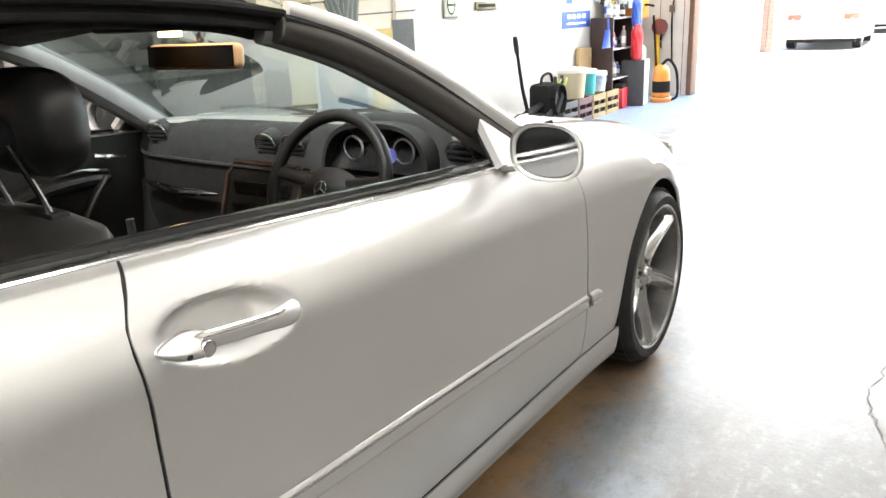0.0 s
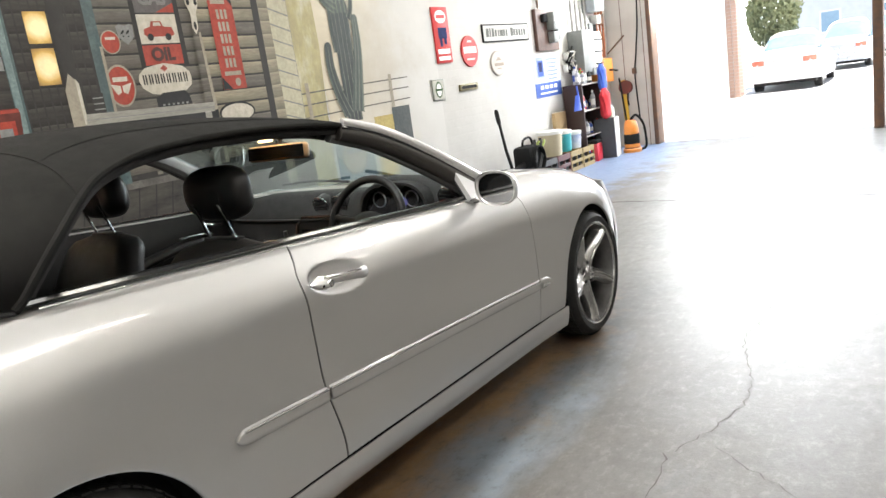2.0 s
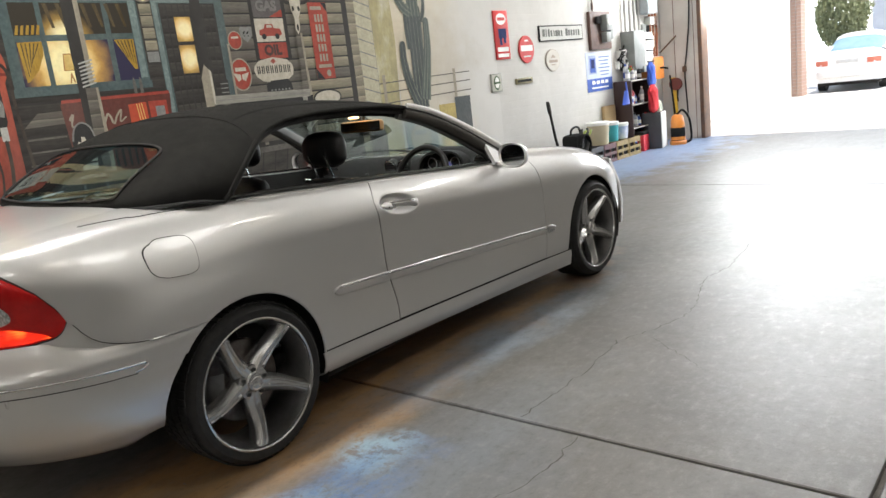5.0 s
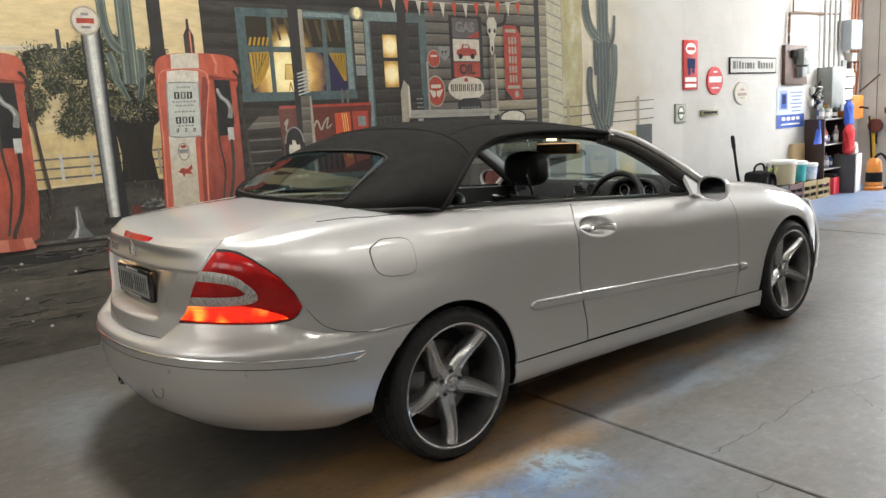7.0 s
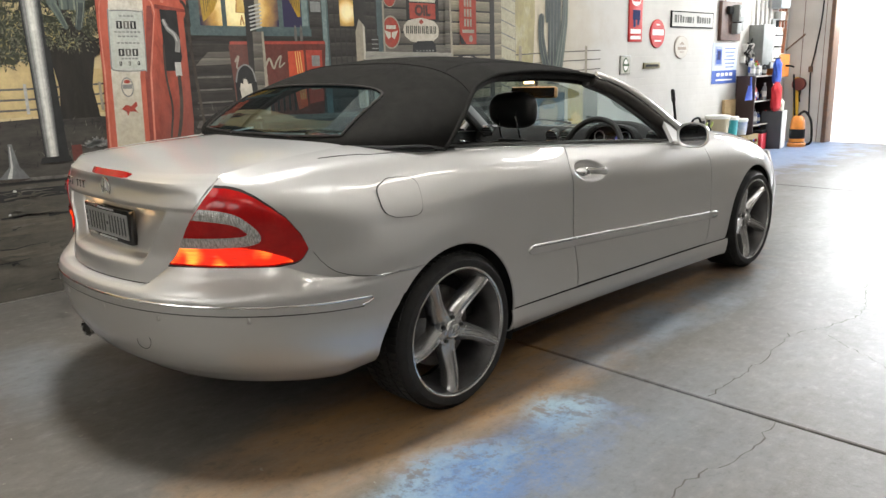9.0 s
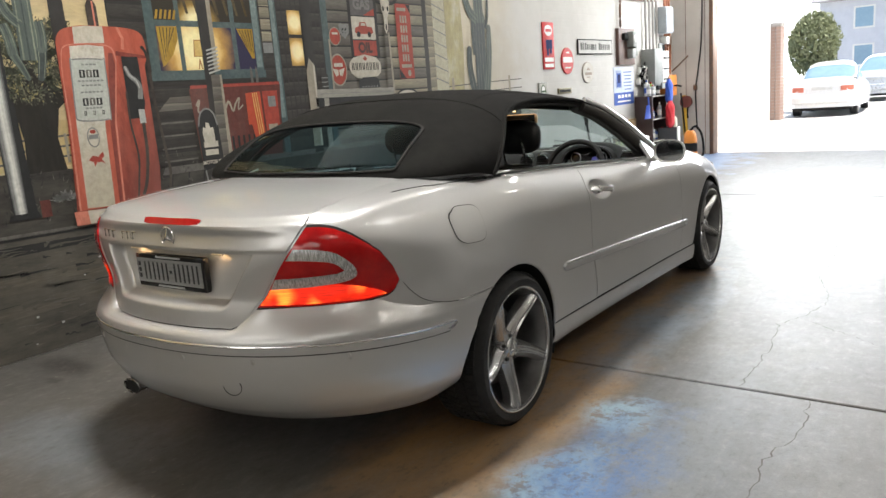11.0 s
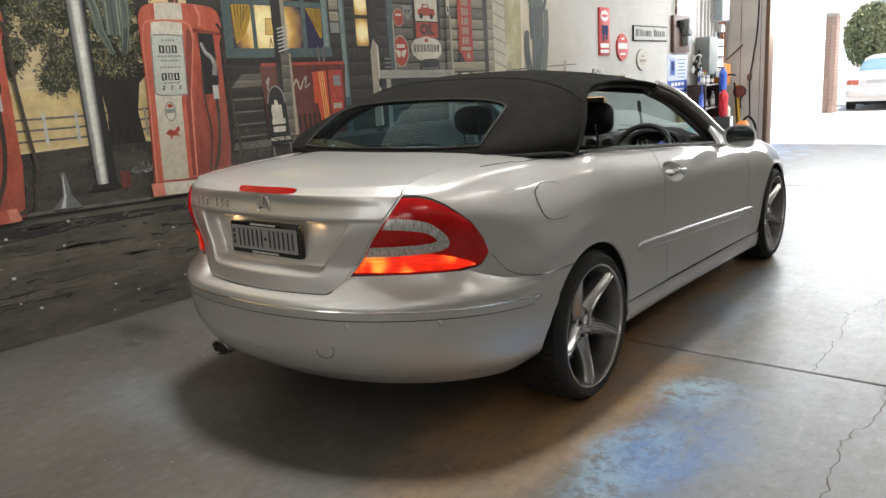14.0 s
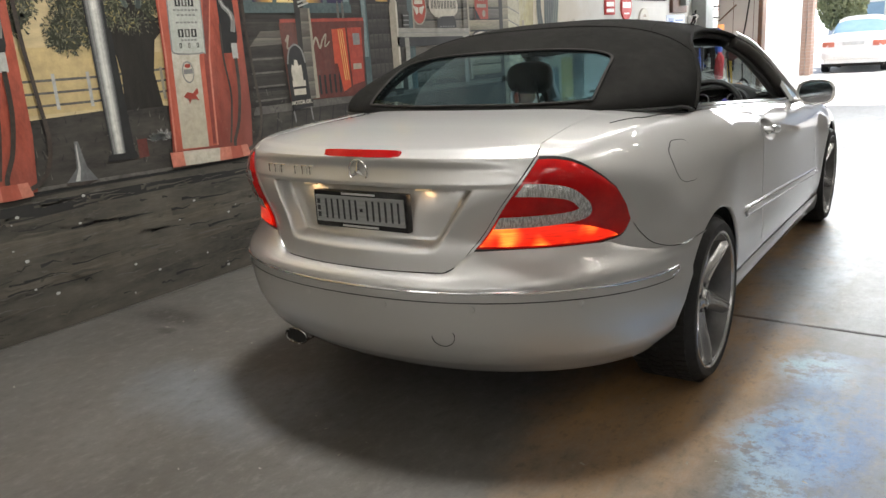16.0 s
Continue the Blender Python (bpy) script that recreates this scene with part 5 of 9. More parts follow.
for k in range(3):
    a = math.pi / 2 + 2 * math.pi * k / 3
    sweep(bm, [(-0.028, 0, 0), (-0.029, 0.023 * math.cos(a), 0.023 * math.sin(a))], lambda t: 0.005 * (1 - t) + 0.001, 6)
wheel_meshes.append(("hub_cap", mesh_of("hub_cap", bm, CHROME), "chrome centre cap"))
for k in range(5):
    bm = BM()
    a = radians(-90 + 72 * k + 30)
    lathe(bm, [(0.0, -0.040), (0.008, -0.040), (0.009, -0.044), (0.009, -0.06)], 8, "x", (0, 0.050 * math.cos(a), 0.050 * math.sin(a)))
    wheel_meshes.append(("wheel_bolt", mesh_of("wheel_bolt", bm, BLACK_TRIM), ""))
for y in (0.0, BASE):
    for side, where in SIDES:
        w = wheel("wheel", y, side)
        for n, me, lab in wheel_meshes:
            o = new(n, me)
            o.parent = w
            tagged(o, lab)

# cabin
bm = BM()
box(bm, -0.74, 0.74, 0.0, 1.85, 0.29, 0.34, 0.01)
box(bm, -0.70, 0.70, -0.24, 0.12, 0.30, 0.93, 0.05)
part("cabin_floor", bm, DARK_DASH, car)
for side, where in SIDES:
    bm = BM()
    grid(bm, lambda a, b: flip(Vector((skin(0.82 + 1.10 * a, belt(0.82 + 1.10 * a)).x - 0.055 - 0.03 * math.sin(math.pi * b), 0.82 + 1.10 * a, 0.36 + (belt(0.82 + 1.10 * a) + 0.005 - 0.36) * b)), side), 16, 12, (side * 2.0, 1.2, 0.6))
    card = part("door_card", bm, LEATHER, car, thick=0.02)
    bm = BM()
    sweep(bm, [flip(p, side) for p in spline([(0.70, 0.95, 0.68), (0.66, 1.2, 0.71), (0.65, 1.50, 0.755), (0.69, 1.70, 0.745)], 6)], 0.035, 10, 0.7)
    part("armrest", bm, LEATHER, card)
    bm = BM()
    sweep(bm, [flip(p, side) for p in spline([(0.650, 1.50, 0.792), (0.648, 1.60, 0.790), (0.668, 1.71, 0.768)], 6)], lambda t: 0.013 * math.sqrt(min(1, (t + 0.01) / 0.1, (1.01 - t) / 0.1)), 8, 0.6)
    part("armrest_cap", bm, CHROME, card, "bright armrest cap")
    bm = BM()
    sweep(bm, [flip(p, side) for p in spline([(0.650, 1.68, 0.755), (0.640, 1.62, 0.70), (0.645, 1.57, 0.62)], 6)], 0.014, 8, 0.6)
    part("grab_strap", bm, PALE_HIDE, card)
    bm = BM()
    sweep(bm, [flip(p, side) for p in spline([(0.672, 1.665, 0.822), (0.660, 1.705, 0.815), (0.668, 1.775, 0.806)], 6)], lambda t: 0.012 - 0.006 * t, 8)
    part("door_pull", bm, CHROME, card, "chrome inner handle")
    bm = BM()
    lathe(bm, [(0.0, 0.035), (0.006, 0.035), (0.006, 0.0)], 8, "z", (side * (skin(0.87, belt(0.87)).x - 0.07), 0.87, belt(0.87) + 0.0))
    part("lock_pin", bm, BLACK_TRIM, card)
    bm = BM()
    grid(bm, lambda a, b: flip(Vector((skin(0.05 + 0.77 * a, belt(0.05 + 0.77 * a)).x - 0.06 - 0.05 * math.sin(math.pi * b), 0.05 + 0.77 * a, 0.36 + (belt(0.05 + 0.77 * a) - 0.36) * b)), side), 12, 10, (side * 2.0, 0.5, 0.6))
    part("rear_side_panel", bm, LEATHER, car, thick=0.02)

# dash
dash_y = curve([0, 0.15, 0.35, 0.55, 0.75, 1.0], [2.14, 2.03, 1.94, 1.86, 1.805, 1.76])
dash_z = curve([0, 0.15, 0.35, 0.55, 0.75, 1.0], [0.885, 0.912, 0.930, 0.905, 0.80, 0.50])


def dash(a, b):
    x = (a * 2 - 1) * 0.715
    p = Vector((x, dash_y(b) - 0.03 * (1 - (abs(x) / 0.72) ** 2) - 0.02 - 0.13 * (abs(x) / 0.72) ** 2 * (1 - b) ** 3, dash_z(b) - 0.015 * (abs(x) / 0.72) ** 3))
    hood = math.exp(-((x - 0.385) / 0.18) ** 4)
    p.z += 0.055 * hood * step(0.10, 0.42, b) * step(0.62, 0.5, b)
    p.y -= 0.03 * hood * step(0.3, 0.45, b) * step(0.75, 0.55, b)
    return p


bm = BM()
grid(bm, dash, 70, 40, (0, 2.4, 0.4))
dashboard = part("dashboard", bm, DASH, car, "grey padded dashboard", thick=0.02)
dashboard.location = (0, 0.072, -0.014)
bm = BM()
grid(bm, lambda a, b: Vector((-0.71 + 1.42 * a, 1.742 - 0.03 * (1 - ((a * 2 - 1)) ** 2) - 0.012 * math.sin(math.pi * b) + 0.06 * abs(a * 2 - 1) ** 8, 0.52 + 0.30 * b)), 40, 10, (0, 2.4, 0.4))
part("dash_lower", bm, DARK_DASH, dashboard)
bm = BM()
sweep(bm, [Vector((-0.70 + 1.40 * k / 40, 1.735 - 0.03 * (1 - (k / 20 - 1) ** 2) + 0.06 * abs(k / 20 - 1) ** 8, 0.824)) for k in range(41)], 0.006, 6)
part("trim_line", bm, BLACK_TRIM, dashboard)
bm = BM()
sweep(bm, spline([(-0.60, 1.708, 0.742), (-0.40, 1.685, 0.728), (-0.18, 1.675, 0.738)], 8), lambda t: 0.004 + 0.010 * math.sin(math.pi * t), 8)
part("glovebox_grip", bm, CHROME, dashboard, "thin chrome glovebox grip")
for x, z, r in ((-0.60, 0.880, 0.042), (-0.055, 0.875, 0.041), (0.058, 0.877, 0.041), (0.625, 0.882, 0.046)):
    y = 1.775 - 0.03 * (1 - (abs(x) / 0.72) ** 2)
    vent = new("air_vent")
    vent.parent = dashboard
    vent.matrix_local = pose(x, y + 0.026, z, 14, 0, -14 * x)
    for nm, me in (("vent_ring", None), ("vent_core", None)):
        bm = BM()
        if nm == "vent_ring":
            sweep(bm, [(r * math.cos(2 * math.pi * k / 32), 0, r * math.sin(2 * math.pi * k / 32)) for k in range(32)], 0.0042, 8, closed=True)
            part(nm, bm, CHROME, vent, "bright vent ring")
        else:
            lathe(bm, [(0.0, 0.012), (r, 0.012), (r, 0.05)], 24, "y")
            for k in range(5):
                zz = (k - 2) * r * 0.36
                w = math.sqrt(max(r * r - zz * zz, 0)) * 0.96
                box(bm, -w, w, -0.004, 0.012, zz - 0.0035, zz + 0.0035)
            part(nm, bm, BLACK_TRIM, vent)
# instruments
bm = BM()
grid(bm, lambda a, b: Vector((0.385 + 0.165 * (a * 2 - 1) * (1 - 0.30 * b ** 3), 1.752 + 0.040 * b, 0.835 + 0.118 * b * (1 - 0.10 * (a * 2 - 1) ** 4))), 14, 8, (0.385, 2.2, 0.9))
part("instrument_panel", bm, GLOSS_BLACK, dashboard, thick=0.004)
bm = BM()


def hood(a, b):
    q = math.pi * a
    return Vector((0.385 - 0.180 * math.cos(q) * (abs(math.cos(q)) ** -0.35 if abs(math.cos(q)) > 1e-3 else 1), 1.728 + 0.012 * math.sin(q) + 0.16 * b, 0.825 + 0.142 * math.sin(q) ** 0.8 - 0.006 * b))


grid(bm, hood, 40, 6, (0.385, 1.8, 0.86))
part("instrument_hood", bm, DARK_DASH, dashboard, "black arched instrument hood", thick=0.012)
GAUGE = glow("gauge_glow", (0.30, 0.28, 1.0), 0.05, (0.05, 0.05, 0.2))
DIAL = mat("dial_grey", (0.09, 0.09, 0.095), (0.12, 0.12, 0.12), rough=0.45)
for x, r, mt in ((0.30, 0.036, DIAL), (0.47, 0.036, DIAL), (0.425, 0.036, GAUGE)):
    bm = BM()
    lathe(bm, [(0.0, 0.0), (r * 0.55, 0.0), (r * 0.55, -0.002), (0.0, -0.002)] if mt is GAUGE else [(r, 0.0), (r * 0.86, -0.004), (r * 0.84, 0.0)], 28, "y", (x, 1.762, 0.893 if mt is DIAL else 0.880))
    part("gauge", bm, mt, dashboard, "round gauge")
# centre stack and console
bm = BM()
grid(bm, lambda a, b: Vector((-0.15 + 0.30 * a, 1.712 - 0.10 * (1 - b), 0.50 + 0.335 * b)), 6, 8, (0.03, 2.4, 0.6))
stack = part("centre_panel", bm, DARK_DASH, car, thick=0.03)
stack.location = (0, 0.072, -0.014)
bm = BM()
sweep(bm, [(-0.16, 1.605, 0.50), (-0.15, 1.70, 0.80), (-0.125, 1.715, 0.835), (0.125, 1.715, 0.835), (0.15, 1.70, 0.80), (0.16, 1.605, 0.50)], 0.009, 8)
part("stack_frame", bm, WOOD_TRIM, stack, "glossy walnut surround")
for z in (0.62, 0.70, 0.765):
    bm = BM()
    y = 1.712 - 0.10 * (1 - (z - 0.5) / 0.335)
    box(bm, -0.115, 0.115, y - 0.008, y + 0.01, z - 0.022, z + 0.022, 0.004)
    part("stack_unit", bm, GLOSS_BLACK, stack)
bm = BM()
box(bm, -0.11, 0.13, 0.25, 1.42, 0.30, 0.56, 0.04, 3)
part("centre_console", bm, LEATHER, car)
bm = BM()
lathe(bm, [(0.0, 0.12), (0.02, 0.12), (0.026, 0.10), (0.02, 0.07), (0.009, 0.06), (0.009, 0.0)], 16, "z", (0.02, 1.12, 0.56))
part("gear_knob", bm, BLACK_TRIM, car)

# steering wheel
wheel_m = pose(0.385, 1.622, 0.826, -24, 0, 0)
sw = new("steering_wheel")
sw.parent = car
sw.matrix_local = wheel_m
tagged(sw, "black leather steering wheel with four spokes")
bm = BM()
sweep(bm, [(0.180 * math.cos(2 * math.pi * k / 56), 0, 0.180 * math.sin(2 * math.pi * k / 56)) for k in range(56)], 0.0165, 10, closed=True, up=(0, 1, 0))
WHEEL_HIDE = mat("wheel_hide", (0.005, 0.005, 0.005), (0.008, 0.0078, 0.0075), scale=14, rough=0.5, spec=0.22)
part("wheel_rim", bm, WHEEL_HIDE, sw)
bm = BM()
grid(bm, lambda a, b: Vector(((0.085 * b) * math.cos(2 * math.pi * a) * (1.15 if math.sin(2 * math.pi * a) > 0 else 1.0), 0.01 - 0.03 * (1 - b * b), (0.062 * b) * math.sin(2 * math.pi * a) - 0.012)), 32, 6, (0, 0.6, 0), True)
part("airbag_pad", bm, WHEEL_HIDE, sw)
for a in (8, 172, 215, 325):
    bm = BM()
    q = radians(a)
    sweep(bm, [(0.06 * math.cos(q), 0.004, 0.05 * math.sin(q)), (0.174 * math.cos(q), 0.0, 0.174 * math.sin(q))], 0.016, 8, 0.6, up=(0, 1, 0))
    part("wheel_spoke", bm, WHEEL_HIDE, sw)
bm = BM()
sweep(bm, [(0.019 * math.cos(2 * math.pi * k / 24), -0.022, 0.019 * math.sin(2 * math.pi * k / 24) - 0.012) for k in range(24)], 0.0018, 6, closed=True)
for k in range(3):
    a = math.pi / 2 + 2 * math.pi * k / 3
    sweep(bm, [(0, -0.0225, -0.012), (0.018 * math.cos(a), -0.022, 0.018 * math.sin(a) - 0.012)], 0.0016, 6)
part("wheel_emblem", bm, CHROME, sw, "chrome emblem")
bm = BM()
lathe(bm, [(0.05, 0.0), (0.06, 0.20), (0.07, 0.24)], 20, "y", (0, 0.02, -0.01))
part("column_shroud", bm, DARK_DASH, sw)

# inside mirror and map lamp
bm = BM()
box(bm, -0.150, 0.150, -0.018, 0.020, -0.032, 0.032, 0.017, 4)
# the shell's orange colour carries the map lamp's warm light
rv = part("inside_mirror", bm, mat("lamp_warmed_shell", (0.34, 0.19, 0.08), (0.38, 0.21, 0.09), rough=0.45), car, "inside mirror, the map lamp's warm light painted into its shell")
rv.matrix_local = pose(0.025, 1.568, 1.143, -6, 0, 8)
bm = BM()
box(bm, -0.141, 0.141, -0.0215, -0.0185, -0.0255, 0.0255, 0.0009, 1)
# matte black stands in for the dark cabin the mirror reflects
part("mirror_face", bm, mat("black_reflection", (0.004, 0.004, 0.004), (0.003, 0.003, 0.003), rough=0.9, spec=0.0), rv)
bm = BM()
sweep(bm, spline([(0, 0.02, 0.01), (0, 0.02, 0.055), (0.0, -0.03, 0.095)], 6), 0.010, 8)
part("mirror_stalk", bm, BLACK_TRIM, rv)
bm = BM()
box(bm, -0.085, 0.100, 1.36, 1.50, 1.209, 1.262, 0.012)
ohc = part("roof_console", bm, DARK_DASH, car)
bm = BM()
box(bm, 0.030, 0.080, 1.462, 1.497, 1.195, 1.2085, 0.003, 2)
part("map_lamp", bm, glow("map_lamp_glow", (1.0, 0.66, 0.32), 2.6, (0.9, 0.8, 0.6)), ohc, "lit map lamp")
lamp_ob = new("map_lamp_light", bpy.data.lights.new("map_lamp_light", "AREA"))
lamp_ob.data.size, lamp_ob.data.energy, lamp_ob.data.color = 0.05, 0.20, (1.0, 0.52, 0.16)
lamp_ob.matrix_world = car.matrix_world @ look((0.055, 1.480, 1.192), (0.04, 1.54, 1.10))
# sun visors
for side, where in SIDES:
    bm = BM()
    box(bm, -0.19, 0.19, -0.07, 0.07, -0.009, 0.009, 0.008)
    v = part("sun_visor", bm, DARK_DASH, car)
    v.matrix_local = pose(side * 0.34, 1.36, 1.222, -14, side * 5, 0)


# seats
def seat(x, dy, hide, name="front_seat"):
    s = new(name)
    s.parent = car
    s.matrix_local = pose(x, dy, 0)
    tagged(s, "black leather seat with a round headrest on chrome posts")
    b1 = BM()

    def cushion(a, b):
        t, q = a * 2 - 1, b
        z = 0.50 + 0.05 * abs(t) ** 3 - 0.08 * (1 - q) * 0.3 + 0.03 * math.sin(math.pi * q)
        return Vector((0.25 * t, 0.70 + 0.52 * q, z if abs(t) < 0.999 else 0.36))
    grid(b1, cushion, 20, 14, (0, 1, -2))
    part("seat_cushion", b1, LEATHER, s, thick=0.08)
    b1 = BM()

    def backrest(a, b):
        q = 2 * math.pi * a
        cx, cy = math.cos(q), math.sin(q)
        e = (abs(cx) ** 4 + abs(cy) ** 4) ** (-0.25)
        w = 0.245 - 0.045 * step(0.55, 1.0, b)
        r = math.sqrt(max(1 - max((b - 0.86) / 0.14, 0) ** 2, 0.0))
        return Vector((w * e * cx * (0.35 + 0.65 * r), 0.66 + 0.245 * b + 0.075 * e * cy * (0.3 + 0.7 * r) - 0.02 * (cx * cx) * (cy > 0), 0.42 + 0.522 * b))
    grid(b1, backrest, 40, 24, (0, 0.72, 0.7), True)
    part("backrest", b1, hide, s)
    b1 = BM()

    def head(a, b):
        q = 2 * math.pi * a
        f = math.pi * b
        cx, cy, cz = math.sin(f) * math.cos(q), math.sin(f) * math.sin(q), math.cos(f)
        e = (abs(cx) ** 2.8 + abs(cz) ** 2.8 + abs(cy) ** 2.4) ** (-1 / 2.6)
        crease = 0.010 * math.exp(-((cx - 0.28) / 0.10) ** 2) * step(0.0, -0.5, cy) * step(0.25, 0.0, cz)
        return Vector((0.135 * e * cx, 0.902 + 0.060 * e * cy + 0.02 * (1 - cx * cx) + crease, 1.085 + 0.086 * e * cz))
    grid(b1, head, 60, 30, (0, 0.88, 1.09), True)
    bmesh.ops.remove_doubles(b1, verts=b1.verts[:], dist=1e-5)
    part("headrest", b1, HEAD_HIDE, s)
    b1 = BM()
    sweep(b1, [head(0.25 + 0.10 * math.cos(2 * math.pi * k / 40), 0.5 + 0.36 * math.sin(2 * math.pi * k / 40)) for k in range(40)], 0.0028, 6, closed=True)
    part("piping", b1, PALE_HIDE, s)
    for dx in (-0.058, 0.058):
        b1 = BM()
        sweep(b1, [(dx, 0.896, 0.935), (dx, 0.874, 1.0), (dx, 0.850, 1.062)], 0.0055, 8)
        part("headrest_post", b1, CHROME, s, "chrome post")
    b1 = BM()
    box(b1, -0.08, 0.08, 0.880, 0.915, 0.930, 0.948, 0.006)
    part("post_collar", b1, BLACK_TRIM, s)


# right backrest in paler leather, in place of light falling on its shoulder
for x, dy, hide in ((0.405, 0.0, PALE_HIDE), (-0.39, 0.10, LEATHER)):
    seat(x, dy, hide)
# rear bench with two humps
bm = BM()


def bench(a, b):
    t = a * 2 - 1
    hump = math.exp(-((abs(t) - 0.52) / 0.30) ** 4)
    q = 2 * math.pi * b
    return Vector((0.64 * t, 0.10 + 0.075 * math.cos(q) + 0.10 * (0.5 - 0.5 * math.sin(q)), 0.62 + (0.27 + 0.085 * hump) * math.sin(q)))


grid(bm, bench, 40, 20, (0, 0.12, 0.62))
part("rear_bench", bm, LEATHER, car, "black leather rear bench")
# seat belt in front of the rear quarter
for side, where in SIDES:
    bm = BM()
    sweep(bm, [flip(p, side) for p in spline([(0.66, 0.62, 0.93), (0.58, 0.66, 0.80), (0.55, 0.72, 0.55)], 8)], 0.022, 8, 0.08)
    part("seat_belt", bm, BLACK_TRIM, car)

# ---- mural on the west wall: a desert filling station, painted flat ----
mural = thing("mural", "faded hand-painted mural of a desert filling station", "mural", pose(WALL_X, 0, 0))
rng = random.Random(11)
PAINTS = {}


def hue(name, c1, c2=None, scale=5.0, stretch=(1, 1, 1), pitch=0.0, z0=0.0, slope=None):
    """Old wall paint: soft brush strokes between two tones, a pale film and worn specks.
    pitch shades boards of that height from z0 up; slope (ya, za, yb, zb) runs from c1 to c2 between two points instead."""
    if name in PAINTS:
        return PAINTS[name]
    c2 = c2 or tuple(v * 0.7 for v in c1)
    c1, c2 = (tuple(min(v * 1.10 + 0.002, 0.85) for v in c) for c in (c1, c2))
    dark = max(c1) < 0.075
    m, nt, b = nodes_of("mural_" + name)
    strokes = ramp(nt, noise_node(nt, scale, 6.0, 0.65, stretch), 0.30, 0.70)
    fine = ramp(nt, noise_node(nt, scale * 7, 6.0, 0.75, stretch), 0.38, 0.66, 0.0, 0.72)
    tc = nt.nodes.new("ShaderNodeTexCoord")
    sp = nt.nodes.new("ShaderNodeSeparateXYZ")
    nt.links.new(tc.outputs["Object"], sp.inputs[0])
    if slope:
        ya, za, yb, zb = slope
        n2 = (yb - ya) ** 2 + (zb - za) ** 2
        f = calc(nt, "ADD", calc(nt, "MULTIPLY", calc(nt, "SUBTRACT", sp.outputs["Y"], ya), (yb - ya) / n2), calc(nt, "MULTIPLY", calc(nt, "SUBTRACT", sp.outputs["Z"], za), (zb - za) / n2))
        strokes = ramp(nt, calc(nt, "ADD", f, ramp(nt, strokes, 0.0, 1.0, -0.18, 0.18)), 0.0, 1.0)
    col = mix(nt, fine, mix(nt, strokes, c1, c2), tuple(v * 0.70 for v in c2))
    if pitch:
        v = calc(nt, "FRACT", calc(nt, "DIVIDE", calc(nt, "ADD", calc(nt, "SUBTRACT", sp.outputs["Z"], z0), ramp(nt, noise_node(nt, 4.0), 0.3, 0.7, -0.004, 0.004)), pitch))
        col = mix(nt, ramp(nt, v, 0.55, 0.02, 0.0, 0.62), col, tuple(q * 0.30 for q in c2))
        col = mix(nt, ramp(nt, v, 0.80, 0.97, 0.0, 0.30), col, tuple(min(q * 1.5, 0.8) for q in c1))
    grime = ramp(nt, noise_node(nt, 1.7, 7.0, 0.72), 0.42, 0.75, 0.0, 0.34)
    col = mix(nt, grime, col, tuple(v * 0.5 + 0.012 for v in c1))
    film = ramp(nt, noise_node(nt, 1.1, 6.0, 0.65, (1, 1.6, 0.55)), 0.42, 0.72, 0.0, 0.035 if dark else 0.11)
    col = mix(nt, film, col, (0.40, 0.385, 0.35))
    worn = ramp(nt, noise_node(nt, 26.0, 7.0, 0.8), 0.58, 0.72, 0.0, 0.36)
    col = mix(nt, worn, col, tuple(v * 0.7 + (0.03 if dark else 0.08) for v in c1))
    nt.links.new(col, b.inputs["Base Color"])
    b.inputs["Roughness"].default_value = 0.62
    b.inputs["Specular IOR Level"].default_value = 0.18
    bumped(nt, b, noise_node(nt, 45.0, 4.0), 0.18, 0.004)
    PAINTS[name] = m
    return m


def halo(name, cy, cz, r, inner, middle, outer):
    """Painted lamplight that fades outwards from (cy, cz)."""
    m, nt, b = nodes_of("mural_" + name)
    tc = nt.nodes.new("ShaderNodeTexCoord")
    dv = nt.nodes.new("ShaderNodeVectorMath")
    dv.operation = "DISTANCE"
    dv.inputs[1].default_value = (0.008, cy, cz)
    nt.links.new(tc.outputs["Object"], dv.inputs[0])
    d = calc(nt, "ADD", dv.outputs["Value"], ramp(nt, noise_node(nt, 16.0, 3.0), 0.3, 0.7, -0.05 * r, 0.05 * r))
    col = mix(nt, ramp(nt, d, 0.30 * r, 0.68 * r), inner, middle)
    col = mix(nt, ramp(nt, d, 0.58 * r, r), col, outer)
    col = mix(nt, ramp(nt, noise_node(nt, 30.0, 5.0, 0.7), 0.45, 0.75, 0.0, 0.16), col, outer)
    nt.links.new(col, b.inputs["Base Color"])
    b.inputs["Roughness"].default_value = 0.65
    b.inputs["Specular IOR Level"].default_value = 0.16
    return m


def flat(name, loops, material, level, label="", parent=None, kind=""):
    """Painted shapes from loops of (y, z), a coat above what lies under them."""
    b = BM()
    x = 0.0015 + level * 0.0009
    for loop in loops:
        vs = [b.verts.new((x, y, z)) for y, z in loop]
        f = b.faces.new(vs)
        f.normal_update()
        if f.normal.x < 0:
            f.normal_flip()
    if any(len(f.verts) > 4 for f in b.faces):
        bmesh.ops.triangulate(b, faces=[f for f in b.faces if len(f.verts) > 4])
    ob = part(name, b, material, parent or mural, label, smooth=False)
    if kind:
        ob["kind"] = kind
    return ob


def rect(y0, y1, z0, z1):
    return [(y0, z0), (y1, z0), (y1, z1), (y0, z1)]


def oval(cy, cz, ry, rz, n=28):
    return [(cy + ry * math.cos(2 * math.pi * k / n), cz + rz * math.sin(2 * math.pi * k / n)) for k in range(n)]


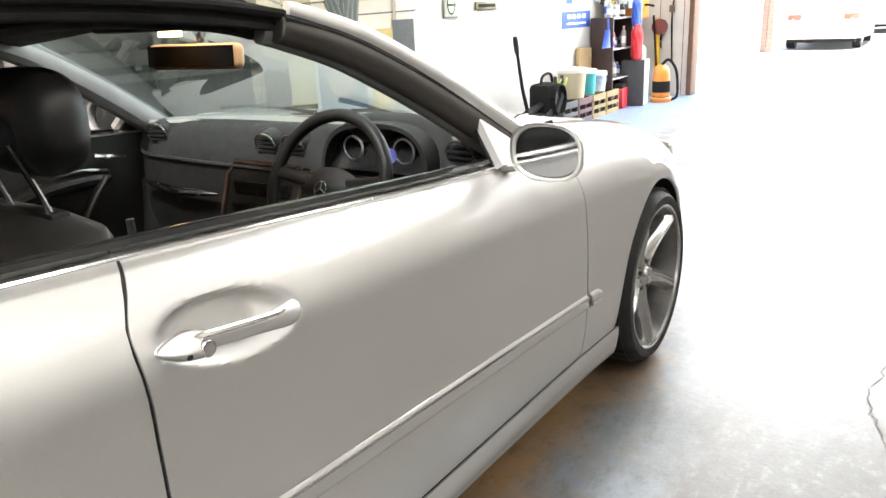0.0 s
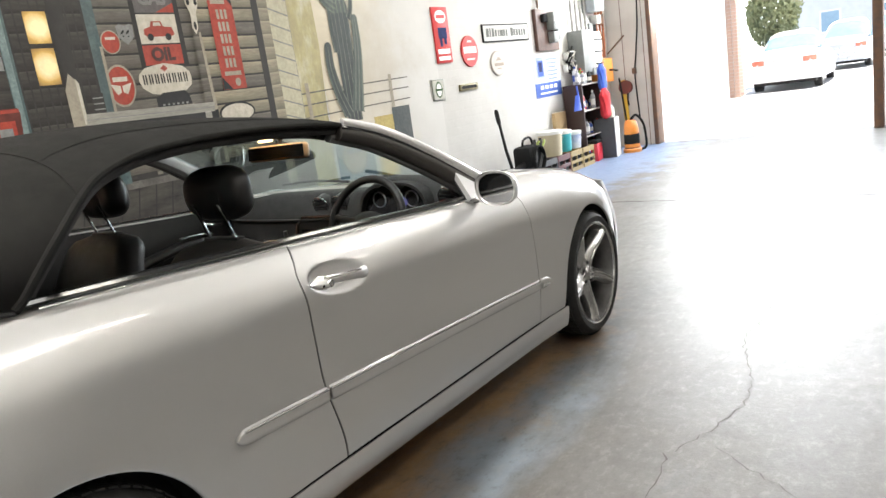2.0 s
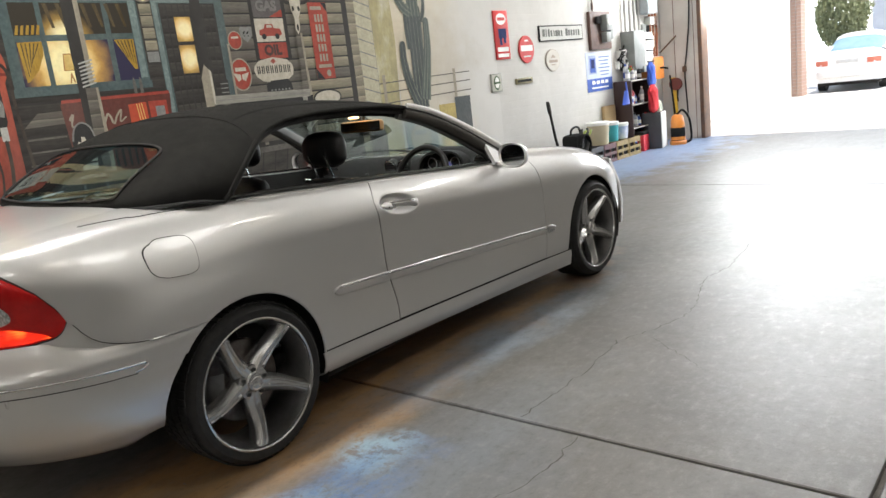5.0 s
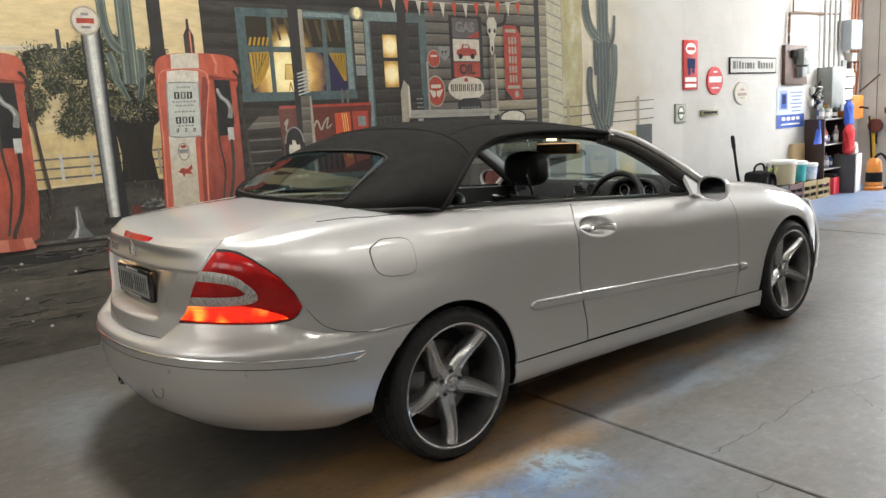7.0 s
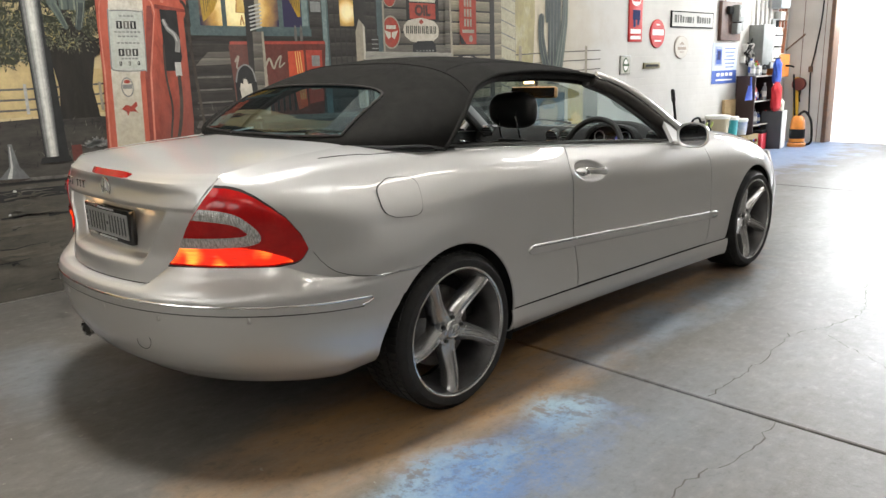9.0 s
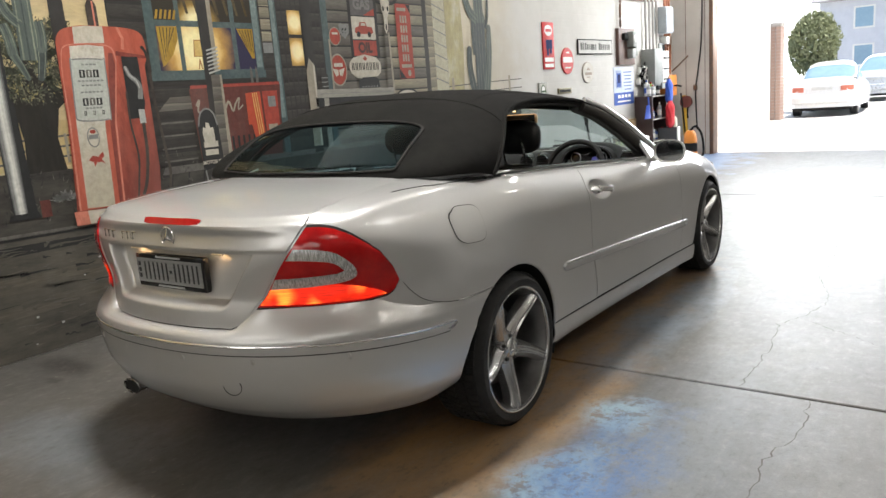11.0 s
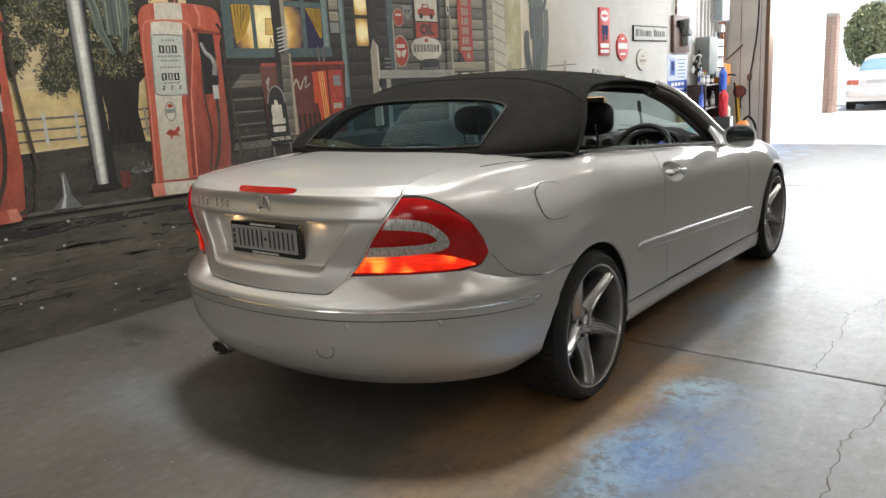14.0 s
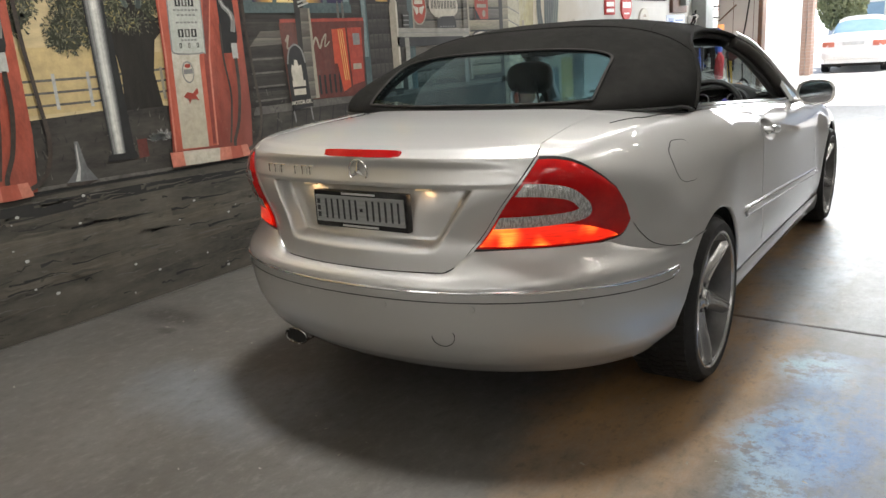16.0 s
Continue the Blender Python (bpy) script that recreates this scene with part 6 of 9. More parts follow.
def band(pts, w, w1=None):
    """A stroke along pts, w wide, tapering to w1."""
    w1 = w if w1 is None else w1
    left, right = [], []
    n = len(pts)
    for i, (y, z) in enumerate(pts):
        ay, az = pts[max(i - 1, 0)]
        by, bz = pts[min(i + 1, n - 1)]
        d = math.hypot(by - ay, bz - az) or 1
        ny, nz = -(bz - az) / d, (by - ay) / d
        h = (w + (w1 - w) * i / max(n - 1, 1)) / 2
        left.append((y + ny * h, z + nz * h))
        right.append((y - ny * h, z - nz * h))
    return [[left[i], left[i + 1], right[i + 1], right[i]] for i in range(n - 1)]


def smooth2(pts, n=6):
    return [(p.x, p.y) for p in spline([(a, b, 0) for a, b in pts], n)]


CREAM = hue("sky", (0.60, 0.47, 0.24), (0.50, 0.40, 0.24), 1.6, (1, 0.5, 2.5))
CLOUD = hue("cloud", (0.62, 0.55, 0.40), (0.45, 0.41, 0.33), 2.2, (1, 0.5, 3))
SAND = hue("sand", (0.55, 0.42, 0.20), (0.46, 0.35, 0.17), 2.0)
NIGHT = hue("night", (0.022, 0.021, 0.020), (0.045, 0.042, 0.038), 3.0)
SOIL = hue("soil", (0.01584, 0.01512, 0.0144), (0.0756, 0.06912, 0.05904), 8.0, (1, 0.4, 1.6))
ROAD = hue("road", (0.02408, 0.02322, 0.02236), (0.1161, 0.1049, 0.08428), 5.5, (1, 0.45, 1.7))
ROAD_LIGHT = hue("road_light", (0.13, 0.112, 0.082), (0.06, 0.055, 0.046), 5.0, (1, 0.2, 3.0))
TAR = hue("tar", (0.014, 0.014, 0.014), (0.035, 0.034, 0.032), 6.0, (1, 0.3, 2))
KERB = hue("kerb", (0.16, 0.15, 0.13), (0.07, 0.066, 0.06), 6.0)
DARK_PLANK = hue("dark_plank", (0.062, 0.056, 0.049), (0.034, 0.031, 0.028), 4.0, (1, 0.3, 2), 0.107, 0.98)
GREY_PLANK = hue("grey_plank", (0.165, 0.148, 0.122), (0.095, 0.086, 0.072), 5.0, (1, 0.3, 3), 0.097, 1.02)
LIT_PLANK = hue("lit_plank", (0.33, 0.29, 0.20), (0.18, 0.16, 0.12), 5.0, (1, 0.3, 3), 0.097, 1.02)
CREAM_PLANK = hue("cream_plank", (0.50, 0.46, 0.33), (0.38, 0.35, 0.25), 4.0)
TEAL = hue("teal_frame", (0.085, 0.125, 0.125), (0.050, 0.075, 0.078), 5.0)
TEAL_LIGHT = hue("teal_light", (0.21, 0.27, 0.26), (0.11, 0.15, 0.15), 6.0)
GOLD = hue("curtain_gold", (0.48, 0.30, 0.03), (0.25, 0.14, 0.02), 12.0, (1, 3, 0.5))
GOLD_DARK = hue("curtain_shade", (0.10, 0.065, 0.02), (0.05, 0.034, 0.015), 8.0)
LAMP_GLOW = hue("lamplight", (0.80, 0.62, 0.22), (0.62, 0.36, 0.09), 4.0)
LAMP_HOT = hue("lamplight_pale", (0.86, 0.78, 0.46), (0.80, 0.68, 0.32), 5.0)
AMBER = hue("amber", (0.50, 0.26, 0.07), (0.36, 0.17, 0.05), 6.0)
RED = hue("pump_red", (0.44, 0.108, 0.064), (0.35, 0.076, 0.046), 3.0, (1, 1, 0.4))
RED_SIDE = hue("pump_side_red", (0.40, 0.088, 0.052), (0.20, 0.044, 0.030), 3.0, (1, 1, 0.4), slope=(0.30, 1.6, 0.50, 1.0))
RED_DEEP = hue("pump_red_deep", (0.26, 0.056, 0.038), (0.15, 0.032, 0.024), 4.0)
RED_PALE = hue("pump_red_pale", (0.60, 0.24, 0.17), (0.46, 0.14, 0.09), 5.0)
BONE = hue("bone_white", (0.54, 0.50, 0.42), (0.43, 0.39, 0.315), 3.0)
BONE_DARK = hue("bone_shade", (0.34, 0.30, 0.235), (0.25, 0.22, 0.17), 5.0)
DIAL_GREY = hue("dial_face", (0.46, 0.47, 0.42), (0.38, 0.39, 0.35), 6.0)
BLACK = hue("black", (0.014, 0.014, 0.014), (0.03, 0.03, 0.03), 6.0)
HOSE = hue("hose", (0.070, 0.052, 0.040), (0.035, 0.028, 0.024), 9.0)
GREY = hue("grey", (0.25, 0.25, 0.24), (0.15, 0.15, 0.145), 8.0)
BRIGHT_GREY = hue("pale_grey", (0.50, 0.50, 0.47), (0.34, 0.34, 0.32), 7.0)
GREEN_DARK = hue("leaf_dark", (0.028, 0.034, 0.022), (0.05, 0.052, 0.03), 8.0)
LEAF_PALE = hue("leaf_pale", (0.36, 0.30, 0.12), (0.22, 0.19, 0.09), 9.0)
BARK = hue("bark", (0.015, 0.0135, 0.012), (0.0275, 0.024, 0.02), 7.0, (1, 3, 0.5))
CACTUS = hue("cactus", (0.125, 0.150, 0.128), (0.068, 0.085, 0.078), 5.0, (1, 5, 0.5))
CACTUS_PALE = hue("cactus_pale", (0.27, 0.29, 0.215), (0.15, 0.17, 0.135), 9.0)
CACTUS_DARK = hue("cactus_dark", (0.075, 0.088, 0.085), (0.045, 0.054, 0.054), 6.0)
SIGN_RED = hue("sign_red", (0.36, 0.058, 0.036), (0.27, 0.045, 0.03), 5.0)
CRATE_RED = hue("chest_red", (0.135, 0.035, 0.025), (0.085, 0.026, 0.02), 5.0)
FLAME = hue("orange_red", (0.52, 0.085, 0.035), (0.40, 0.06, 0.03), 5.0)
PALE_BLUE = hue("barrel_blue", (0.10, 0.18, 0.23), (0.06, 0.10, 0.13), 5.0)
YELLOW = hue("barrel_yellow", (0.52, 0.42, 0.14), (0.36, 0.28, 0.10), 5.0)
TOP, Y_LEFT = 3.3, -4.2

# backdrop areas
flat("painted_sky", [rect(Y_LEFT, 0.30, 1.06, TOP)], CREAM, 0)
for k in range(11):
    y, z = rng.uniform(-2.6, 0.2), rng.uniform(1.75, 2.6)
    w = rng.uniform(0.25, 0.7)
    flat("cloud_streak", band(smooth2([(y - w, z), (y - w * 0.3, z + rng.uniform(-0.02, 0.03)), (y + w * 0.4, z + rng.uniform(-0.03, 0.03)), (min(y + w, 0.26), z)]), 0.05, 0.02), CLOUD, 1)
flat("painted_plain", [[(Y_LEFT, 1.06), (0.30, 1.09), (0.30, 1.31), (-0.5, 1.40), (Y_LEFT, 1.42)]], SAND, 1)
flat("porch_dark", [rect(0.30, 3.95, 0.90, TOP)], NIGHT, 0)
flat("painted_soil", [[(Y_LEFT, 0.70), (3.95, 0.68), (3.95, 0.96), (0.30, 1.00), (-0.2, 1.08), (-0.9, 1.06), (Y_LEFT, 1.10)]], SOIL, 2)
flat("painted_road", [[(Y_LEFT, 0.004), (5.3, 0.004), (5.3, 0.60), (3.95, 0.70), (-0.1, 0.70), (Y_LEFT, 0.745)]], ROAD, 1)
for z0, z1, m in ((0.40, 0.50, ROAD_LIGHT), (0.26, 0.31, ROAD_LIGHT), (0.60, 0.64, TAR)):
    pts0 = smooth2([(Y_LEFT + k * 0.95, z0 + rng.uniform(-0.025, 0.025) * (z0 > 0.01)) for k in range(10)])
    pts1 = smooth2([(Y_LEFT + k * 0.95, z1 + rng.uniform(-0.03, 0.03)) for k in range(10)])
    flat("road_streak", [[a, b, c, d] for a, b, c, d in zip(pts0, pts0[1:], pts1[1:], pts1)], m, 3)
for m, n, w in ((ROAD_LIGHT, 300, 0.014), (TAR, 230, 0.016), (KERB, 240, 0.007), (ROAD, 420, 0.026)):
    loops = []
    for _ in range(n):
        y, z = rng.uniform(-2.2, 4.5), rng.uniform(0.02, 0.68)
        l = rng.choice((rng.uniform(0.02, 0.06), rng.uniform(0.05, 0.30)))
        loops += band([(y, z), (y + l * 0.3, z + rng.uniform(-0.008, 0.008)), (y + l * 0.6, z + rng.uniform(-0.012, 0.012)), (y + l, z + rng.uniform(-0.012, 0.012))], w * rng.uniform(0.3, 1.2), 0.002)
    flat("road_stroke", loops, m, 4, kind="stuff")
loops = []
for _ in range(45):
    y, z = rng.uniform(-2.0, 3.0), rng.uniform(0.05, 0.66)
    r = rng.uniform(0.003, 0.009)
    loops.append(oval(y, z, r * 1.4, r, 6))
flat("stone_fleck", loops, BRIGHT_GREY, 5, kind="stuff")
flat("painted_kerb", band([(Y_LEFT, 0.752), (-1.0, 0.730), (-0.12, 0.708), (3.9, 0.69)], 0.022), KERB, 5)
flat("kerb_shadow", band([(Y_LEFT, 0.735), (-1.0, 0.714), (-0.12, 0.693), (3.9, 0.675)], 0.016), TAR, 5)
loops, dark = [], []
for _ in range(260):
    y, z = rng.uniform(-2.0, 0.9), rng.uniform(0.76, 1.07)
    l = rng.uniform(0.012, 0.045)
    (loops if rng.random() < 0.35 else dark).extend(band([(y, z), (y + rng.uniform(-0.02, 0.02), z + l)], 0.006, 0.001))
flat("grass_stroke", loops, KERB, 6, kind="stuff")
flat("grass_stroke", dark, BLACK, 6, kind="stuff")
for y, z, r in ((0.02, 0.93, 0.07), (-0.08, 0.90, 0.05), (-1.0, 0.95, 0.05)):
    flat("pale_scrub", [[(y + r * math.cos(a) * (0.7 + 0.3 * rng.random()), z + 0.55 * r * math.sin(a) * (0.7 + 0.3 * rng.random())) for a in np.linspace(0, 6.0, 14)]], GREY, 6)

# fence behind the pumps
for z in (1.245, 1.185, 1.125):
    flat("fence_rail", band([(Y_LEFT, z - 0.01), (-0.5, z), (0.0, z + 0.02)], 0.012), KERB, 3)
for y in (-1.75, -1.3, -0.92, -0.70, -0.52, -0.28, -0.09):
    flat("fence_post", [rect(y - 0.009, y + 0.009, 1.10, 1.275)], BRIGHT_GREY if y < -0.4 else BONE_DARK, 4)

# tree
flat("tree_trunk", [[(-0.345, 1.06), (-0.33, 1.25), (-0.36, 1.45), (-0.46, 1.62), (-0.43, 1.64), (-0.31, 1.52), (-0.27, 1.60), (-0.30, 1.85), (-0.25, 1.86), (-0.20, 1.62), (-0.10, 1.52), (0.02, 1.58), (0.03, 1.53), (-0.10, 1.42), (-0.135, 1.25), (-0.11, 1.06)]], BARK, 5)
OLIVE = hue("leaf_mid", (0.085, 0.088, 0.058), (0.050, 0.054, 0.038), 9.0)
SAGE = hue("leaf_sage", (0.19, 0.185, 0.125), (0.12, 0.12, 0.08), 9.0)
clumps = []
while len(clumps) < 78:
    y, z = rng.uniform(-0.90, 0.18), rng.uniform(1.38, 1.98)
    d = ((y + 0.40) / 0.54) ** 2 + ((z - 1.665) / 0.30) ** 2
    if d < 1.0 + 0.15 * noise.noise((y * 4, z * 4, 2.0)) and not (y > -0.12 and z < 1.60) and z > 1.36 + 0.25 * (y + 0.75):
        clumps.append((y, z, rng.uniform(0.05, 0.095)))
loops = [[(y + r * 0.85 * (0.7 + 0.5 * rng.random()) * math.cos(a), z + r * 0.7 * (0.7 + 0.5 * rng.random()) * math.sin(a)) for a in np.linspace(0, 5.9, 13)] for y, z, r in clumps]
flat("foliage_mass", loops, GREEN_DARK, 4.0, kind="stuff")
for m, n, lv, up in ((BLACK, 26, 4.4, 0.0), (GREEN_DARK, 40, 4.8, 0.0), (OLIVE, 36, 5.2, 0.12), (SAGE, 15, 5.6, 0.30), (LEAF_PALE, 5, 5.9, 0.35)):
    loops = []
    for cy, cz, cr in clumps:
        for _ in range(n):
            a, k = rng.uniform(0, 6.28), math.sqrt(rng.random()) * 1.25
            y, z = cy + cr * k * math.cos(a), cz + cr * (0.8 * k * math.sin(a) + up * 0.5)
            a += rng.uniform(-0.7, 0.7)
            r = rng.uniform(0.007, 0.015)
            c, q = math.cos(a), math.sin(a)
            loops.append([(y + r * c, z + r * q), (y - 0.30 * r * q, z + 0.30 * r * c), (y - r * c, z - r * q), (y + 0.30 * r * q, z - 0.30 * r * c)])
    flat("painted_foliage", loops, m, lv, kind="stuff")


def cactus_arm(pts, w, level, base=CACTUS, w1=None, ribs=3):
    p = smooth2(pts)
    w1 = w1 or w
    flat("cactus_arm", band(p, w, w1), base, level)
    flat("cactus_tip", [oval(p[-1][0], p[-1][1], w1 / 2, w1 * 0.45, 16)], base, level + 0.3)
    for k in range(ribs):
        f = (k + 0.5) / ribs - 0.5
        n = len(p)
        line = []
        for i, (y, z) in enumerate(p):
            ay, az = p[max(i - 1, 0)]
            by, bz = p[min(i + 1, n - 1)]
            d = math.hypot(by - ay, bz - az) or 1
            h = (w + (w1 - w) * i / n) * f
            line.append((y - (bz - az) / d * h, z + (by - ay) / d * h))
        flat("cactus_rib", band(line, w * 0.30 / ribs, w * 0.12 / ribs), CACTUS_PALE if k % 2 == 0 else CACTUS_DARK, level + 1)


cactus_arm([(-0.215, 1.70), (-0.21, 2.0), (-0.205, 2.6)], 0.105, 7, CACTUS)
cactus_arm([(-0.24, 1.90), (-0.305, 1.97), (-0.34, 2.10), (-0.345, 2.35)], 0.06, 8)
cactus_arm([(-0.335, 1.90), (-0.315, 1.83), (-0.305, 1.74)], 0.055, 8, CACTUS, 0.06)
cactus_arm([(-0.305, 1.73), (-0.275, 1.67), (-0.245, 1.60)], 0.055, 9, CACTUS, 0.03)
cactus_arm([(-0.14, 1.92), (-0.135, 1.84), (-0.14, 1.77)], 0.066, 9, CACTUS)
cactus_arm([(-0.14, 1.76), (-0.15, 1.69), (-0.17, 1.60)], 0.06, 8, CACTUS_DARK, 0.04)
for pts, w in (([(-0.62, 1.83), (-0.62, 2.04)], 0.026), ([(-0.625, 1.87), (-0.665, 1.88), (-0.675, 1.94)], 0.016), ([(-0.615, 1.88), (-0.575, 1.89), (-0.57, 1.96)], 0.016)):
    flat("small_cactus", band(smooth2(pts), w, w * 0.8), CACTUS_DARK, 5)

# lamp pole with its round sign
TONES = [hue("pole_tone", (0.030, 0.031, 0.032)), hue("pole_tone_b", (0.10, 0.102, 0.10)), hue("pole_tone_c", (0.22, 0.22, 0.21)), hue("pole_tone_d", (0.40, 0.40, 0.37)), hue("pole_tone_e", (0.60, 0.59, 0.54)), hue("pole_tone_f", (0.68, 0.67, 0.62))]


def pole(dy):
    """A round lamp pole in brushed tones from its dark to its bright side."""
    order = (0, 1, 2, 2, 3, 4, 5, 4, 4, 3, 2, 1, 0, 0)
    n = len(order)
    for k, t in enumerate(order):
        a0, a1 = -0.490 + 0.125 * k / n, -0.490 + 0.125 * (k + 1) / n
        b0, b1 = -0.468 + 0.098 * k / n, -0.468 + 0.098 * (k + 1) / n
        flat("painted_pole", [[(a0 + dy, 2.06), (a1 + dy, 2.06), (b1 + dy, 0.84), (b0 + dy, 0.84)]], TONES[t], 9)
    flat("pole_dark_side", [[(-0.378 + dy, 1.50), (-0.352 + dy, 1.47), (-0.332 + dy, 0.84), (-0.388 + dy, 0.84)]], BLACK, 10)
    flat("pole_foot", [[(-0.485 + dy, 0.84), (-0.325 + dy, 0.84), (-0.315 + dy, 0.805), (-0.50 + dy, 0.805)]], BLACK, 10)


pole(0.0)
for r, m, l in ((0.092, BONE_DARK, 11), (0.080, BONE, 12)):
    flat("round_sign", [oval(-0.45, 2.095, r * 0.95, r)], m, l)
for k, (w, z) in enumerate(((0.045, 2.135), (0.105, 2.095), (0.060, 2.055))):
    flat("sign_bar", [rect(-0.45 - w / 2, -0.45 + w / 2, z - 0.008 - 0.008 * (k == 1), z + 0.008 + 0.008 * (k == 1))], SIGN_RED if k == 1 else GREY, 13)
flat("dark_post", [rect(-0.06, 0.03, 1.60, TOP)], NIGHT, 7.5)


BAND_WHITE = hue("band_white", (0.55, 0.52, 0.45), (0.40, 0.355, 0.27), 3.0, slope=(0.06, 1.6, 0.10, 0.9))


# fuel pumps
def pump(dy, level):
    def sh(pts):
        return [(y + dy, z) for y, z in pts]

    def put(name, pts, m, lv, label=""):
        flat(name, [sh(pts)], m, level + lv, label, holder)
    cap_line = smooth2([(-0.058, 1.74), (-0.052, 1.815), (-0.020, 1.868), (0.05, 1.893), (0.14, 1.903), (0.34, 1.899), (0.455, 1.886), (0.512, 1.855), (0.531, 1.785), (0.530, 1.715)], 5)
    holder = flat("painted_pump", [sh(cap_line + [(0.505, 1.66), (0.503, 1.0), (0.472, 0.72), (-0.11, 0.73), (-0.095, 0.87), (-0.066, 1.33)])], RED_SIDE, level, "red and white painted fuel pump")
    put("pump_cap", cap_line + [(0.40, 1.725), (0.32, 1.74), (-0.05, 1.73)], RED, 1)
    put("cap_shadow", [(0.315, 1.752), (0.42, 1.738), (0.528, 1.722), (0.527, 1.705), (0.42, 1.712), (0.31, 1.725)], RED_DEEP, 2)
    put("cap_white", [(0.060, 1.893), (0.14, 1.901), (0.252, 1.900), (0.250, 1.80), (0.13, 1.80), (0.055, 1.79)], BONE, 2)
    put("cap_gleam", [(0.338, 1.897), (0.358, 1.896), (0.385, 1.83), (0.375, 1.76), (0.355, 1.765), (0.365, 1.83)], RED_PALE, 2)
    face_line = smooth2([(-0.052, 1.60), (-0.038, 1.735), (-0.012, 1.782), (0.06, 1.796), (0.14, 1.798), (0.24, 1.792), (0.296, 1.768), (0.312, 1.70)], 5)
    put("face_edge", face_line + [(0.247, 1.32), (0.217, 0.80), (-0.088, 0.80), (-0.058, 1.33)], RED_PALE, 3)
    put("face_red", [(y * 0.965 + 0.003, z - 0.006) for y, z in face_line] + [(0.236, 1.32), (0.205, 0.80), (-0.076, 0.80), (-0.048, 1.33)], RED, 4)
    put("face_shade", [(0.262, 1.74), (0.290, 1.74), (0.297, 1.66), (0.230, 1.30), (0.203, 0.81), (0.178, 0.81), (0.200, 1.30)], RED_DEEP, 4.5)
    put("white_band", [(0.022, 1.780), (0.13, 1.789), (0.238, 1.780), (0.232, 1.66), (0.166, 1.30), (0.146, 0.80), (-0.036, 0.81), (-0.016, 1.32), (0.012, 1.68)], BAND_WHITE, 5)
    put("dial_rim", smooth2([(-0.014, 1.36), (0.006, 1.69), (0.022, 1.706), (0.12, 1.710), (0.215, 1.704), (0.232, 1.688), (0.218, 1.36), (0.200, 1.335), (0.10, 1.330), (0.004, 1.338), (-0.014, 1.36)], 3)[:-1], GREY, 6)
    put("dial_face", smooth2([(-0.006, 1.362), (0.013, 1.684), (0.028, 1.698), (0.12, 1.702), (0.209, 1.696), (0.224, 1.682), (0.211, 1.366), (0.195, 1.343), (0.10, 1.338), (0.008, 1.346), (-0.006, 1.362)], 3)[:-1], DIAL_GREY, 7)
    for z, h in ((1.618, 0.046), (1.450, 0.044), (1.382, 0.026)):
        for k in range(3):
            w = 0.036 if h > 0.03 else 0.015
            y0 = 0.047 + k * (0.044 if h > 0.03 else 0.058) + (z - 1.5) * 0.04
            put("dial_window", [(y0, z - h / 2), (y0 + w, z - h / 2), (y0 + w + 0.002, z + h / 2), (y0 + 0.002, z + h / 2)], KERB if k % 2 else BLACK, 8)
            put("dial_digit", [(y0 + w * 0.34, z - h * 0.36), (y0 + w * 0.62, z - h * 0.36), (y0 + w * 0.66, z + h * 0.36), (y0 + w * 0.38, z + h * 0.36)], DIAL_GREY, 9)
    for z, w in ((1.672, 0.10), (1.575, 0.17), (1.548, 0.13), (1.508, 0.15), (1.412, 0.11)):
        n_ = int(w / 0.022)
        for q in range(n_):
            y0 = 0.118 - w / 2 + q * w / n_ + (z - 1.5) * 0.04
            put("dial_bar", [(y0, z - 0.005), (y0 + w / n_ * 0.72, z - 0.005), (y0 + w / n_ * 0.72, z + 0.005), (y0, z + 0.005)], GREY, 8)
    flat("pump_crest", [sh(oval(0.075, 1.235, 0.040, 0.062))], GREY, level + 7, "", holder)
    flat("pump_crest", [sh(oval(0.075, 1.235, 0.033, 0.054))], BONE, level + 8, "", holder)
    put("crest_bar", [(0.045, 1.225), (0.105, 1.225), (0.105, 1.252), (0.045, 1.252)], GREY, 9)
    flat("crest_top", [sh(oval(0.075, 1.270, 0.020, 0.012))], SIGN_RED, level + 9, "", holder)
    put("red_figure", [(0.02, 1.10), (0.05, 1.125), (0.085, 1.115), (0.12, 1.145), (0.125, 1.115), (0.105, 1.10), (0.125, 1.07), (0.10, 1.082), (0.07, 1.082), (0.055, 1.055), (0.05, 1.085)], SIGN_RED, 8)
    put("plinth", [(-0.125, 0.80), (0.36, 0.775), (0.43, 0.775), (0.45, 0.705), (0.36, 0.700), (-0.12, 0.715)], RED_PALE, 7)
    put("plinth_white", [(-0.04, 0.797), (0.22, 0.782), (0.21, 0.705), (-0.035, 0.713)], BONE, 8)
    put("plinth_white", [(0.30, 0.778), (0.38, 0.775), (0.39, 0.703), (0.30, 0.702)], RED, 8)
    # nozzle and hoses
    put("nozzle_bay", [(0.345, 1.72), (0.46, 1.715), (0.465, 1.42), (0.44, 1.33), (0.345, 1.33)], BLACK, 3)
    flat("nozzle", [q for q in band(sh(smooth2([(0.36, 1.655), (0.385, 1.60), (0.425, 1.565), (0.445, 1.52), (0.435, 1.45)])), 0.026, 0.036)], GREY, level + 5, "", holder)
    flat("nozzle_gleam", [q for q in band(sh(smooth2([(0.357, 1.66), (0.382, 1.605), (0.422, 1.570), (0.442, 1.52)])), 0.008, 0.008)], BRIGHT_GREY, level + 6, "", holder)
    flat("nozzle_grip", [sh(oval(0.40, 1.50, 0.032, 0.055))], BLACK, level + 4, "", holder)
    flat("hose_collar", [sh(rect(0.408, 0.452, 1.295, 1.385))], BRIGHT_GREY, level + 6, "", holder)
